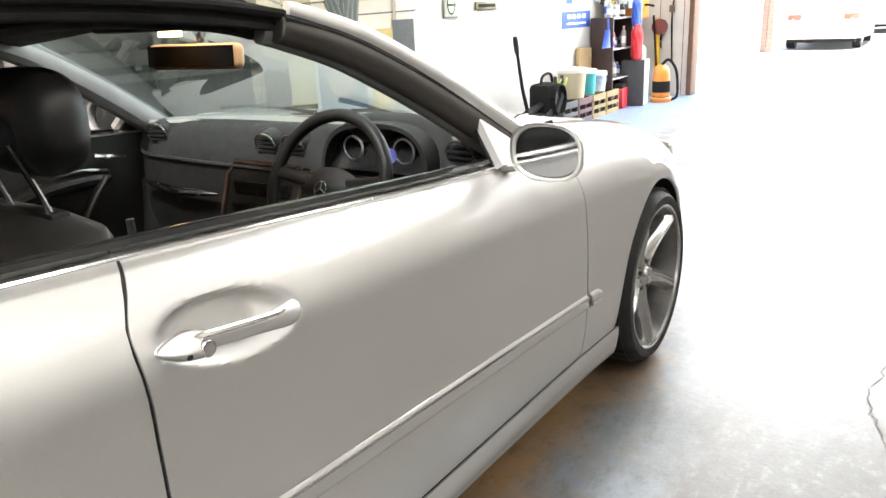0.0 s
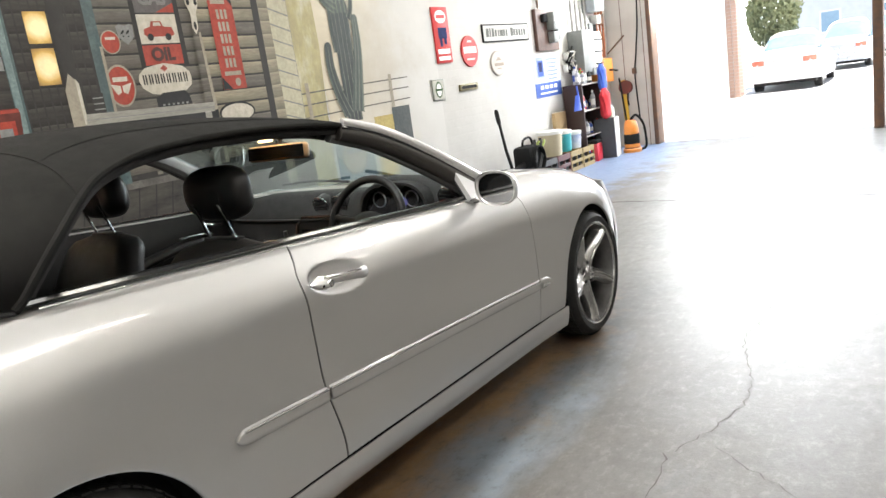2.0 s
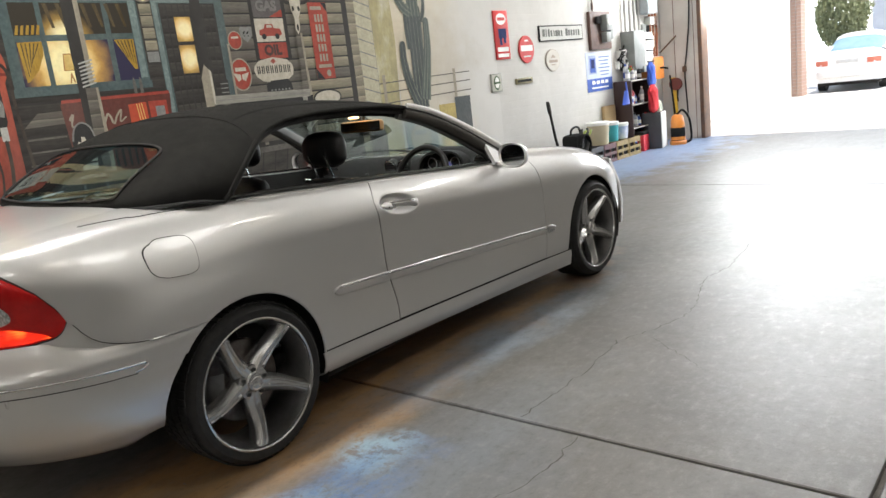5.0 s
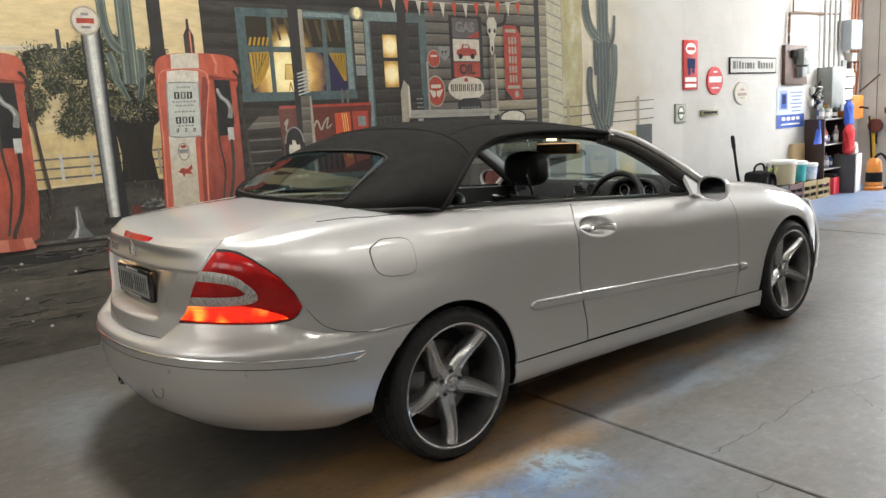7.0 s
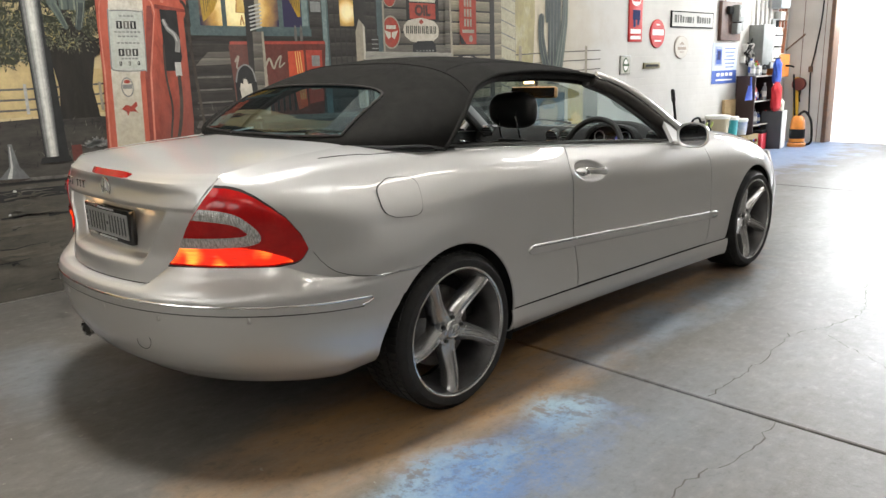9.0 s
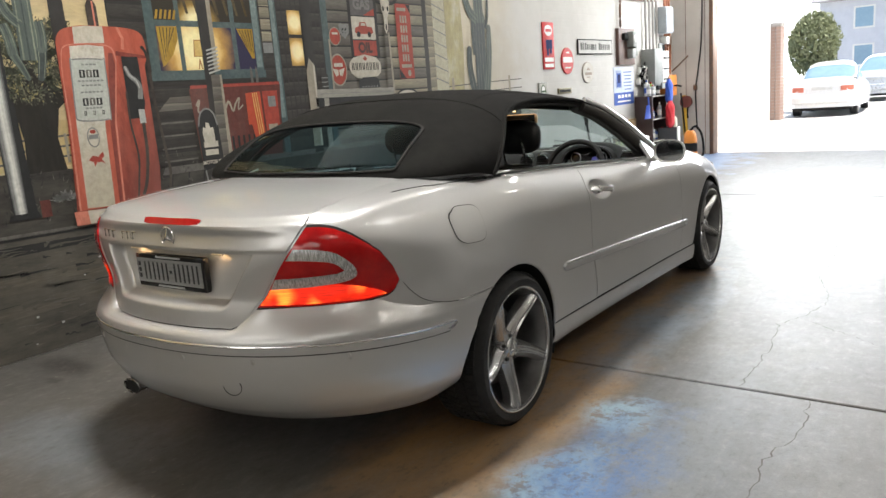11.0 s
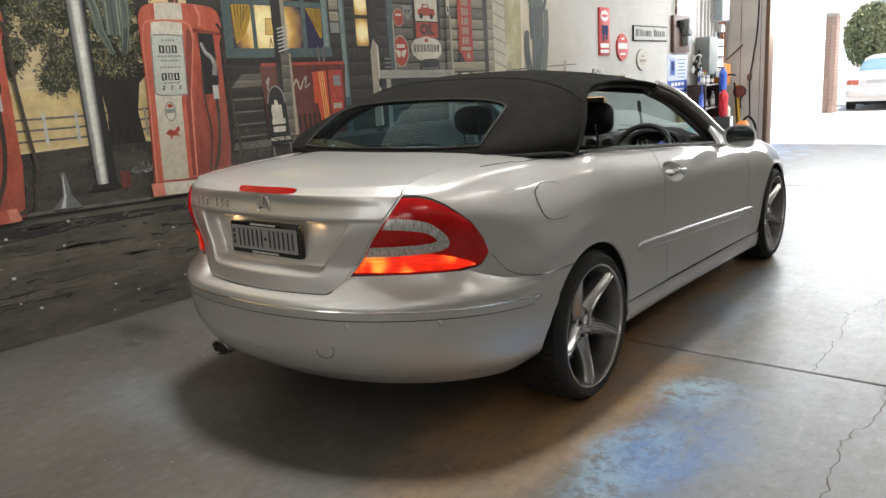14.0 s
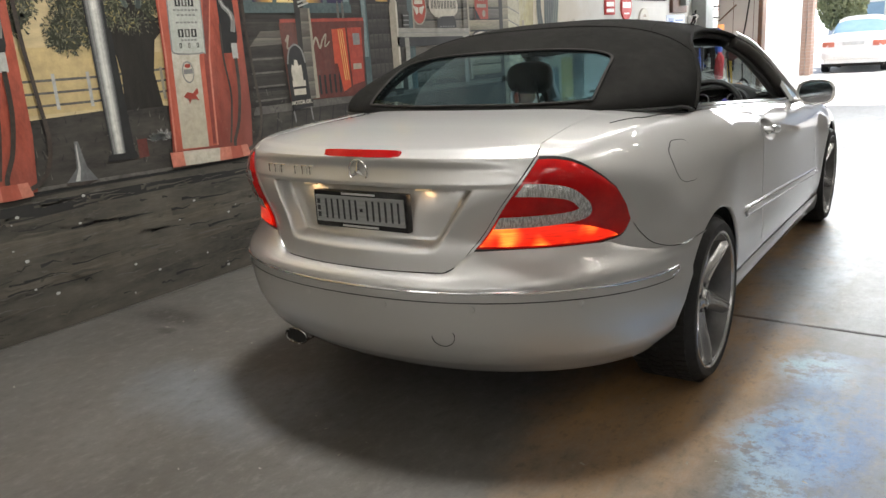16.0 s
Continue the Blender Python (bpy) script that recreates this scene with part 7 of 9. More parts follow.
    flat("hose", band(sh(smooth2([(0.43, 1.30), (0.425, 1.10), (0.39, 0.92), (0.34, 0.80), (0.36, 0.745), (0.44, 0.74), (0.53, 0.80), (0.575, 0.95), (0.56, 1.15), (0.535, 1.45), (0.53, 1.70), (0.505, 1.77), (0.49, 1.77)])), 0.024, 0.020), HOSE, level + 6, "", holder)
    flat("hose", band(sh(smooth2([(0.345, 1.50), (0.34, 1.30), (0.36, 1.10), (0.34, 0.95), (0.31, 0.80)])), 0.014, 0.014), HOSE, level + 5, "", holder)


pump(0.0, 14)
pump(-1.36, 14)
# oil bottle on the pump
flat("painted_bottle", [[(0.165, 1.89), (0.165, 2.02), (0.19, 2.07), (0.192, 2.13), (0.208, 2.13), (0.21, 2.07), (0.235, 2.02), (0.235, 1.89)]], HOSE, 12)
flat("bottle_gleam", [rect(0.205, 0.216, 1.90, 2.05)], RED_PALE, 13)
# bench below the painted signs
PALE_TIMBER = hue("pale_timber", (0.36, 0.345, 0.30), (0.20, 0.19, 0.165), 6.0, (1, 0.4, 4))
flat("bench_shadow", [[(2.02, 1.31), (3.05, 1.30), (3.05, 1.375), (2.02, 1.385)]], BLACK, 15)
flat("bench_plank", [[(2.03, 1.380), (3.02, 1.366), (3.03, 1.430), (2.04, 1.448)]], PALE_TIMBER, 16)
flat("bench_joint", band([(2.03, 1.412), (3.02, 1.396)], 0.005), GREY, 17)
for y in (2.11, 2.93):
    flat("bench_leg", [rect(y, y + 0.055, 0.98, 1.375)], PALE_TIMBER, 15.5)
# funnel
flat("painted_funnel", [[(-0.735, 0.735), (-0.565, 0.725), (-0.615, 0.80), (-0.640, 0.935), (-0.660, 0.935), (-0.670, 0.80)]], hue("funnel_grey", (0.16, 0.165, 0.165), (0.09, 0.093, 0.095), 9.0), 9)
flat("funnel_gleam", [[(-0.69, 0.735), (-0.665, 0.735), (-0.650, 0.80), (-0.650, 0.92), (-0.655, 0.92), (-0.662, 0.80)]], BRIGHT_GREY, 10)
flat("funnel_foot", [oval(-0.652, 0.728, 0.088, 0.016)], HOSE, 8.5)
tuft, dark_tuft = [], []
for _ in range(90):
    a, r = rng.uniform(0.2, 2.9), rng.uniform(0.02, 0.10)
    y, z = -0.165 + rng.uniform(-0.05, 0.05), 0.885 + rng.uniform(-0.01, 0.02)
    (tuft if rng.random() < 0.7 else dark_tuft).extend(band([(y, z), (y + 0.7 * r * math.cos(a), z + 0.55 * r * math.sin(a))], 0.006, 0.002))
flat("grass_tuft", dark_tuft, BLACK, 8, kind="stuff")
flat("grass_tuft", tuft, BRIGHT_GREY, 8.4, kind="stuff")
flat("painted_can", [rect(-0.31, -0.25, 0.80, 0.90)], CRATE_RED, 9)

# ---- painted building ----
z = 0.98
while z < 3.2:
    flat("painted_plank", [rect(0.31, 2.30, z + 0.008, z + 0.098)], DARK_PLANK, 2)
    z += 0.107
z = 1.02
while z < 3.2:
    flat("painted_plank", [rect(2.25, 2.98, z + 0.007, z + 0.090)], GREY_PLANK, 3)
    flat("painted_plank", [rect(2.98, 3.56, z + 0.007, z + 0.090)], LIT_PLANK if int(z * 10) % 3 else GREY_PLANK, 3)
    z += 0.097
flat("corner_board", [rect(3.555, 3.62, 0.72, TOP)], NIGHT, 5)
flat("corner_board", [rect(3.62, 3.72, 0.72, TOP)], LIT_PLANK, 5)
z = 1.0
while z < 3.2:
    flat("end_plank", [[(3.72, z + 0.03), (3.925, z - 0.03), (3.925, z + 0.076), (3.72, z + 0.136)]], CREAM_PLANK, 5)
    z += 0.118
flat("end_shadow", [rect(3.715, 3.93, 0.9, TOP)], GREY, 4)
flat("eave_shadow", [rect(0.27, 3.56, 2.62, TOP)], NIGHT, 6)
flat("porch_floor", [[(0.52, 0.94), (3.70, 0.94), (3.70, 0.985), (0.55, 0.99)]], KERB, 5)
flat("boardwalk", [[(0.52, 0.72), (3.95, 0.71), (3.95, 0.93), (0.52, 0.935)]], SOIL, 4)
for k in range(26):
    y = 0.6 + k * 0.13
    flat("board_joint", band([(y, 0.94), (y - 0.05, 0.73)], 0.008), BLACK, 5)

# window with curtains and lamp
W0, W1, WZ0, WZ1 = 0.555, 1.515, 1.585, 2.225
flat("window_frame", [rect(W0, W1, WZ0, WZ1)], TEAL, 6, "painted window with yellow curtains and a lit lamp")
flat("frame_light", [rect(W1 - 0.065, W1 - 0.012, WZ0 + 0.05, WZ1 - 0.02)], TEAL_LIGHT, 7)
flat("frame_light", [rect(1.09, W1 - 0.066, WZ1 - 0.045, WZ1 - 0.012)], TEAL_LIGHT, 7)
for y0, y1 in ((0.625, 0.79), (0.825, 1.03), (1.08, 1.245), (1.285, 1.445)):
    flat("window_pane", [rect(y0, y1, 1.955, 2.165)], halo("upper_glow", 0.96, 1.93, 0.20, (0.84, 0.76, 0.46), (0.40, 0.25, 0.07), (0.040, 0.034, 0.026)), 8)
    flat("window_pane", [rect(y0, y1, 1.625, 1.915)], halo("lamp_halo", 0.935, 1.76, 0.33, (0.87, 0.77, 0.42), (0.60, 0.34, 0.08), (0.036, 0.032, 0.066)), 8)
for k in range(5):
    flat("curtain_top", [[(0.63 + k * 0.034, 1.96), (0.65 + k * 0.034, 1.96), (0.665 + k * 0.034, 2.02), (0.648 + k * 0.034, 2.02)]], GOLD, 9)
for k in range(7):
    y0 = 0.84 + k * 0.085
    if y0 < 1.42:
        flat("curtain_shade", [[(y0, 2.16), (y0 + 0.03, 2.16), (y0 + 0.06, 2.0), (y0 + 0.04, 2.0)]], GOLD_DARK, 9)
flat("lampshade", [[(0.895, 1.715), (0.985, 1.715), (0.965, 1.83), (0.91, 1.83)]], AMBER, 11)
flat("lampshade_light", [[(0.905, 1.72), (0.975, 1.72), (0.960, 1.822), (0.915, 1.822)]], LAMP_GLOW, 12)
flat("lamp_foot", [[(0.932, 1.632), (0.922, 1.632), (0.938, 1.70), (0.945, 1.70), (0.962, 1.632), (0.952, 1.632), (0.941, 1.67)]], AMBER, 11)
flat("curtain", [[(0.63, 1.912), (0.79, 1.912), (0.785, 1.83), (0.735, 1.73), (0.665, 1.66), (0.645, 1.65)]], GOLD, 10)
flat("curtain", [[(1.29, 1.912), (1.44, 1.912), (1.435, 1.70), (1.41, 1.70), (1.36, 1.79)]], GOLD, 10)
for k in range(5):
    flat("curtain_fold", band([(0.655 + k * 0.028, 1.905), (0.665 + k * 0.012, 1.69 + k * 0.028)], 0.008, 0.004), GOLD_DARK, 11)
    flat("curtain_fold", band([(1.315 + k * 0.027, 1.905), (1.37 + k * 0.014, 1.78 - k * 0.012)], 0.008, 0.004), GOLD_DARK, 11)
flat("window_sill", [rect(W0 - 0.01, W1 + 0.01, WZ0 - 0.025, WZ0 + 0.03)], TEAL, 9)

# porch posts
flat("post_dark", [rect(0.965, 1.05, 0.95, TOP)], NIGHT, 12)
flat("post_light", [rect(1.05, 1.085, 1.62, 2.23)], BONE_DARK, 13)
for k in range(7):
    flat("post_rope", band([(1.0, 1.60 + k * 0.026), (1.10, 1.625 + k * 0.026)], 0.011), BRIGHT_GREY, 14)
flat("post_light", [[(1.00, 1.00), (1.115, 1.00), (1.105, 1.59), (1.015, 1.59)]], GREY_PLANK, 13)
flat("post_edge", [[(1.082, 1.00), (1.115, 1.00), (1.105, 1.59), (1.088, 1.59)]], BONE_DARK, 14)

# plank wall between window and door, lit by a bulb
for k in range(5):
    zz = 1.74 + k * 0.086
    flat("lit_plank", [rect(1.53, 1.625, zz, zz + 0.076)], LIT_PLANK if k else GREY, 6)
flat("bulb", [oval(1.575, 2.225, 0.030, 0.045)], LAMP_HOT, 8.5)
flat("bulb_halo", [oval(1.575, 2.22, 0.075, 0.05)], halo("bulb_glow", 1.575, 2.225, 0.075, (0.62, 0.54, 0.40), (0.24, 0.21, 0.16), (0.10, 0.095, 0.085)), 7.5)

# door
flat("door_frame", [rect(1.63, 2.25, 0.98, 2.245)], TEAL, 6, "painted dark door in a teal frame")
flat("door_frame_light", [rect(1.635, 2.04, 2.17, 2.24)], TEAL_LIGHT, 7)
flat("door_frame_light", [rect(1.635, 1.675, 1.25, 2.17)], TEAL_LIGHT, 7)
flat("door_leaf", [rect(1.69, 2.175, 0.98, 2.165)], NIGHT, 8)
for k in range(9):
    flat("door_board", [rect(1.70 + k * 0.052, 1.742 + k * 0.052, 0.99, 2.155)], DARK_PLANK, 9)
for z0, z1 in ((1.885, 2.06), (1.645, 1.85)):
    flat("door_light", [rect(1.80, 1.938, z0 - 0.004, z1 + 0.004)], halo("door_glow_%d" % (z0 * 10), 1.875, (z0 + z1) / 2, 0.135, (0.84, 0.74, 0.44), (0.66, 0.40, 0.11), (0.16, 0.10, 0.05)), 10)
flat("porch_post", [rect(1.955, 2.045, 0.95, TOP)], NIGHT, 13)
flat("post_face", [[(1.945, 1.0), (2.045, 1.0), (2.04, 1.64), (1.985, 1.70), (1.945, 1.60)]], BONE_DARK, 14)
flat("post_face_light", [[(2.02, 1.0), (2.045, 1.0), (2.04, 1.64), (2.02, 1.665)]], BONE, 15)
flat("door_jamb", [rect(2.19, 2.245, 0.98, 2.24)], TEAL, 9)
flat("jamb_edge", [rect(2.235, 2.255, 1.40, 1.85)], BONE_DARK, 10)

# counter with its crates and cool chests under the window
flat("counter_top", [[(0.56, 1.36), (0.98, 1.37), (0.98, 1.455), (0.66, 1.45)]], GREY_PLANK, 7)
for k in range(4):
    flat("shelf_board", [rect(0.55, 0.82, 1.02 + k * 0.085, 1.032 + k * 0.085)], KERB, 7)
flat("cool_chest", [[(0.82, 1.49), (0.84, 1.525), (1.64, 1.53), (1.65, 1.50), (1.60, 0.98), (0.85, 1.0)]], CRATE_RED, 8, "painted red cool chest")
flat("chest_lid", band([(0.83, 1.51), (1.645, 1.515)], 0.02), SIGN_RED, 9)
for k in range(6):
    flat("chest_slot", [rect(1.13 + k * 0.05, 1.15 + k * 0.05, 1.02, 1.15)], BLACK, 9)
flat("chest_front", [[(1.30, 1.45), (1.44, 1.46), (1.45, 1.05), (1.37, 1.02), (1.33, 1.22), (1.30, 1.22)]], FLAME, 10)
flat("chest_front", [[(1.46, 1.46), (1.61, 1.46), (1.60, 1.08), (1.47, 1.06)]], SIGN_RED, 10)
for k in range(3):
    flat("chest_stripe", band([(1.365 + k * 0.02, 1.45), (1.395 + k * 0.02, 1.10)], 0.006), LAMP_GLOW, 11)
flat("chest_mark", band(smooth2([(1.10, 1.34), (1.14, 1.40), (1.17, 1.33), (1.20, 1.38), (1.24, 1.42), (1.22, 1.34), (1.27, 1.37)]), 0.018, 0.010), BONE_DARK, 10)
flat("chest_mark", band(smooth2([(0.86, 1.38), (0.89, 1.42), (0.87, 1.34), (0.92, 1.35)]), 0.018, 0.010), BONE_DARK, 10)
flat("chest_badge", [rect(1.51, 1.585, 1.34, 1.42)], GREY, 11)
flat("chest_badge", [rect(1.49, 1.58, 1.17, 1.21)], BONE_DARK, 11)
for y in (1.38, 1.43):
    flat("painted_bottle", [[(y - 0.012, 1.525), (y - 0.012, 1.60), (y - 0.004, 1.64), (y + 0.004, 1.64), (y + 0.012, 1.60), (y + 0.012, 1.525)]], KERB, 12)
# standing oil sign
flat("oil_board", [[(0.85, 0.93), (0.845, 1.25), (0.87, 1.33), (0.93, 1.365), (0.99, 1.33), (1.015, 1.25), (1.03, 0.96)]], BLACK, 16, "painted black sidewalk oil sign")
flat("oil_board_rim", band(smooth2([(0.85, 1.24), (0.875, 1.325), (0.93, 1.36), (0.985, 1.325), (1.01, 1.24)]), 0.012), GREY, 17)
flat("oil_crown", [[(0.875, 1.19), (0.885, 1.235), (0.905, 1.225), (0.91, 1.265), (0.935, 1.26), (0.945, 1.225), (0.97, 1.23), (0.975, 1.18), (0.975, 1.13), (0.885, 1.13)]], BONE, 17)
for z0, z1, w in ((1.09, 1.13, 0.12), (1.035, 1.075, 0.11)):
    flat("brand_bar", [rect(0.935 - w / 2, 0.935 + w / 2, z0, z1)], BONE, 17)
for dy in (0.86, 1.02):
    flat("board_leg", band([(dy, 0.95), (dy + 0.01, 0.86)], 0.012), GREY, 16)

# bench and clutter right of the door
flat("bench_top", [[(2.03, 1.435), (2.86, 1.43), (2.86, 1.35), (2.03, 1.355)]], GREY_PLANK, 8)
flat("bench_edge", band([(2.03, 1.437), (2.86, 1.432)], 0.012), BONE_DARK, 9)
for y in (2.08, 2.45, 2.80):
    flat("bench_leg", [rect(y, y + 0.04, 1.0, 1.35)], GREY_PLANK, 8)
flat("painted_lantern", [rect(2.10, 2.18, 1.44, 1.57)], NIGHT, 15.5)
for k in range(3):
    flat("lantern_bar", band([(2.105, 1.47 + k * 0.035), (2.175, 1.47 + k * 0.035)], 0.008), GREY, 16.5)
flat("till", [[(2.56, 1.437), (2.84, 1.437), (2.83, 1.50), (2.80, 1.535), (2.62, 1.53), (2.56, 1.50)]], BLACK, 12)
for k in range(6):
    flat("till_key", [rect(2.60 + k * 0.038, 2.618 + k * 0.038, 1.444, 1.456)], GREY, 13)

# signs on the planks
flat("sign_frame", [rect(2.505, 2.885, 1.70, 2.245)], NIGHT, 6, "painted gas and oil sign with a red car")
flat("gas_panel", [rect(2.54, 2.845, 2.055, 2.225)], hue("gas_grey", (0.115, 0.105, 0.10), (0.08, 0.074, 0.072)), 7)
flat("gas_corner", [[(2.70, 2.057), (2.845, 2.057), (2.845, 2.12)]], SIGN_RED, 8)
flat("car_panel", [rect(2.54, 2.845, 1.855, 2.045)], BONE, 7)
flat("little_car", [[(2.575, 1.915), (2.58, 1.95), (2.63, 1.965), (2.645, 2.0), (2.72, 2.0), (2.735, 1.965), (2.80, 1.96), (2.815, 1.915), (2.79, 1.90), (2.60, 1.90)]], SIGN_RED, 8)
flat("little_window", [[(2.655, 1.97), (2.66, 1.992), (2.71, 1.992), (2.718, 1.97)]], BONE, 9)
for y in (2.62, 2.76):
    flat("little_wheel", [oval(y, 1.897, 0.024, 0.024, 14)], BLACK, 9)
flat("oil_panel", [rect(2.54, 2.845, 1.715, 1.845)], SIGN_RED, 7)
for (cy, cz, ry, rz, m, m2) in ((2.325, 1.60, 0.105, 0.135, BONE_DARK, SIGN_RED), (2.32, 1.875, 0.07, 0.075, BONE_DARK, SIGN_RED)):
    flat("enamel_sign", [oval(cy, cz, ry, rz)], m, 7)
    flat("enamel_sign", [oval(cy, cz, ry * 0.88, rz * 0.9)], m2, 8)
    flat("brand_bar", [rect(cy - ry * 0.5, cy + ry * 0.5, cz + rz * 0.2, cz + rz * 0.42)], BONE, 9)
for s in (-1, 1):
    flat("wing_mark", [[(2.325 + s * 0.006, 1.60), (2.325 + s * 0.075, 1.615), (2.325 + s * 0.055, 1.575), (2.325 + s * 0.035, 1.545), (2.325 + s * 0.006, 1.56)]], BONE, 9)
flat("route_shield", [[(2.375, 1.97), (2.40, 1.985), (2.44, 1.975), (2.48, 1.985), (2.50, 1.97), (2.495, 1.90), (2.44, 1.855), (2.385, 1.90)]], GREY, 8)
flat("oval_sign", [[(2.46 + 0.0, 1.62), (2.47, 1.66), (2.52, 1.70), (2.60, 1.715), (2.67, 1.725), (2.74, 1.715), (2.82, 1.70), (2.87, 1.66), (2.88, 1.62), (2.87, 1.57), (2.81, 1.53), (2.67, 1.51), (2.54, 1.53), (2.48, 1.57)]], BONE, 9, "painted cream oval oil sign")
for k in range(8):
    for dy in (0.0, 0.019):
        flat("brand_bar", [rect(2.492 + k * 0.046 + dy, 2.503 + k * 0.046 + dy, 1.593, 1.657)], BLACK, 10)
flat("oval_mark", [[(2.64, 1.69), (2.67, 1.715), (2.70, 1.69), (2.67, 1.67)]], SIGN_RED, 10)
flat("tall_sign", [rect(3.145, 3.365, 1.505, 2.18)], SIGN_RED, 8, "painted tall red sign")
for k in range(5):
    for y0 in (3.205, 3.242, 3.279):
        flat("brand_bar", [rect(y0, y0 + 0.024, 1.662 + k * 0.087, 1.728 + k * 0.087)], BONE_DARK, 9)
flat("brand_bar", [rect(3.18, 3.335, 1.605, 1.635)], BONE_DARK, 9)
flat("brand_bar", [rect(3.17, 3.30, 2.115, 2.145)], BONE_DARK, 9)
for loop in ([(3.30, 2.178), (3.363, 2.178), (3.363, 2.10)], [(3.147, 1.507), (3.147, 1.60), (3.23, 1.507)]):
    flat("sign_corner", [loop], BLACK, 9)
flat("sign_ring", [oval(3.29, 1.555, 0.026, 0.030, 16)], BONE_DARK, 9)

# skull on its post
flat("skull_post", [[(2.945, 1.0), (3.065, 1.0), (3.035, 1.95), (2.965, 1.95)]], GREY_PLANK, 10)
flat("skull_post_light", [[(3.03, 1.0), (3.065, 1.0), (3.035, 1.92), (3.015, 1.92)]], BONE_DARK, 11)
flat("horns", band(smooth2([(2.84, 2.27), (2.855, 2.205), (2.92, 2.175), (3.0, 2.18), (3.09, 2.175), (3.16, 2.205), (3.18, 2.28)]), 0.030, 0.030), NIGHT, 12)
flat("cattle_skull", [[(2.94, 2.19), (2.965, 2.24), (3.03, 2.245), (3.065, 2.19), (3.05, 2.10), (3.025, 2.05), (3.02, 1.95), (2.995, 1.905), (2.97, 1.95), (2.975, 2.05), (2.95, 2.11)]], BONE, 13)
for y in (2.972, 3.035):
    flat("eye_hole", [oval(y, 2.125, 0.014, 0.022, 12)], BLACK, 14)
flat("nose_hole", [oval(2.997, 1.965, 0.012, 0.03, 10)], BLACK, 14)
flat("white_disc", [oval(3.23, 1.34, 0.17, 0.075)], BLACK, 9)
flat("white_disc", [oval(3.23, 1.335, 0.155, 0.065)], BONE, 10)

# bunting under the eave
line = smooth2([(1.75, 2.38), (2.2, 2.345), (2.7, 2.345), (3.1, 2.36), (3.40, 2.42), (3.6, 2.5)])
flat("bunting_line", band(line, 0.008), BRIGHT_GREY, 13)
for k in range(13):
    y = 1.80 + k * 0.128
    zz = min(2.385, 2.345 + 0.09 * ((y - 2.45) / 0.95) ** 2)
    flat("bunting_flag", [[(y - 0.030, zz), (y + 0.030, zz), (y + 0.008, zz - 0.125)]], (FLAME, BONE)[k % 2], 14)

# right end: pale desert fading to the bare wall
fade, nt, bs = nodes_of("mural_fading_sky")
geo = nt.nodes.new("ShaderNodeNewGeometry")
sep = nt.nodes.new("ShaderNodeSeparateXYZ")
nt.links.new(geo.outputs["Position"], sep.inputs[0])
wob = calc(nt, "MULTIPLY", calc(nt, "SUBTRACT", noise_node(nt, 2.0, 6.0, 0.65), 0.5), 1.7)
far = ramp(nt, calc(nt, "ADD", sep.outputs["Y"], wob), 4.35, 5.45)
tone = mix(nt, ramp(nt, noise_node(nt, 2.4, 6.0, 0.6, (1, 0.6, 1.6)), 0.3, 0.7), (0.60, 0.54, 0.41), (0.44, 0.385, 0.285))
bare = mix(nt, ramp(nt, noise_node(nt, 0.9, 5.0, 0.6), 0.45, 0.8), (0.55, 0.535, 0.50), (0.45, 0.435, 0.40))
tan = ramp(nt, calc(nt, "ADD", calc(nt, "ABSOLUTE", calc(nt, "SUBTRACT", sep.outputs["Y"], 5.05)), calc(nt, "ADD", wob, calc(nt, "ABSOLUTE", calc(nt, "SUBTRACT", sep.outputs["Z"], 1.55)))), 0.75, 0.1, 0.0, 0.55)
nt.links.new(mix(nt, tan, mix(nt, far, tone, bare), (0.40, 0.355, 0.285)), bs.inputs["Base Color"])
bs.inputs["Roughness"].default_value = 0.8
bumped(nt, bs, noise_node(nt, 60.0, 3.0), 0.3, 0.004)
flat("fading_sky", [rect(4.22, 5.95, 0.35, TOP)], fade, 1)
dusk, nt, bs = nodes_of("mural_dusk")
rise = noise_node(nt, 1.6, 6.0, 0.65, (1, 2.2, 0.9))
tone = mix(nt, ramp(nt, rise, 0.32, 0.50), (0.20, 0.175, 0.11), (0.37, 0.325, 0.155))
tone = mix(nt, ramp(nt, rise, 0.50, 0.66), tone, (0.52, 0.485, 0.37))
nt.links.new(mix(nt, ramp(nt, noise_node(nt, 18.0, 5.0, 0.7), 0.4, 0.7, 0.0, 0.4), tone, (0.19, 0.165, 0.10)), bs.inputs["Base Color"])
bs.inputs["Roughness"].default_value = 0.7
flat("desert_dusk", [[(3.93, 0.60), (4.25, 0.60), (4.20, 1.2), (4.235, 1.8), (4.215, 2.4), (4.24, TOP), (3.93, TOP)]], dusk, 2)
for zz in (1.425, 1.33, 1.225):
    flat("fence_rail", band([(3.93, zz - 0.02), (4.5, zz), (5.4, zz + 0.02)], 0.011), KERB, 4)
for y in (4.0, 5.12):
    flat("fence_post", [rect(y - 0.022, y + 0.022, 1.05, 1.49)], BONE_DARK, 5)
cactus_arm([(4.44, 1.72), (4.425, 1.9), (4.425, 2.06)], 0.07, 5, CACTUS_DARK, 0.05, 3)
cactus_arm([(4.545, 1.12), (4.55, 1.6), (4.555, 2.10)], 0.20, 6, CACTUS_DARK, 0.22, 8)
cactus_arm([(4.555, 2.05), (4.55, 2.4), (4.55, 3.0)], 0.18, 8, CACTUS, 0.17, 7)
cactus_arm([(4.51, 2.08), (4.385, 2.16), (4.305, 2.32), (4.28, 2.6), (4.28, 3.0)], 0.11, 8.5, CACTUS, 0.10, 5)
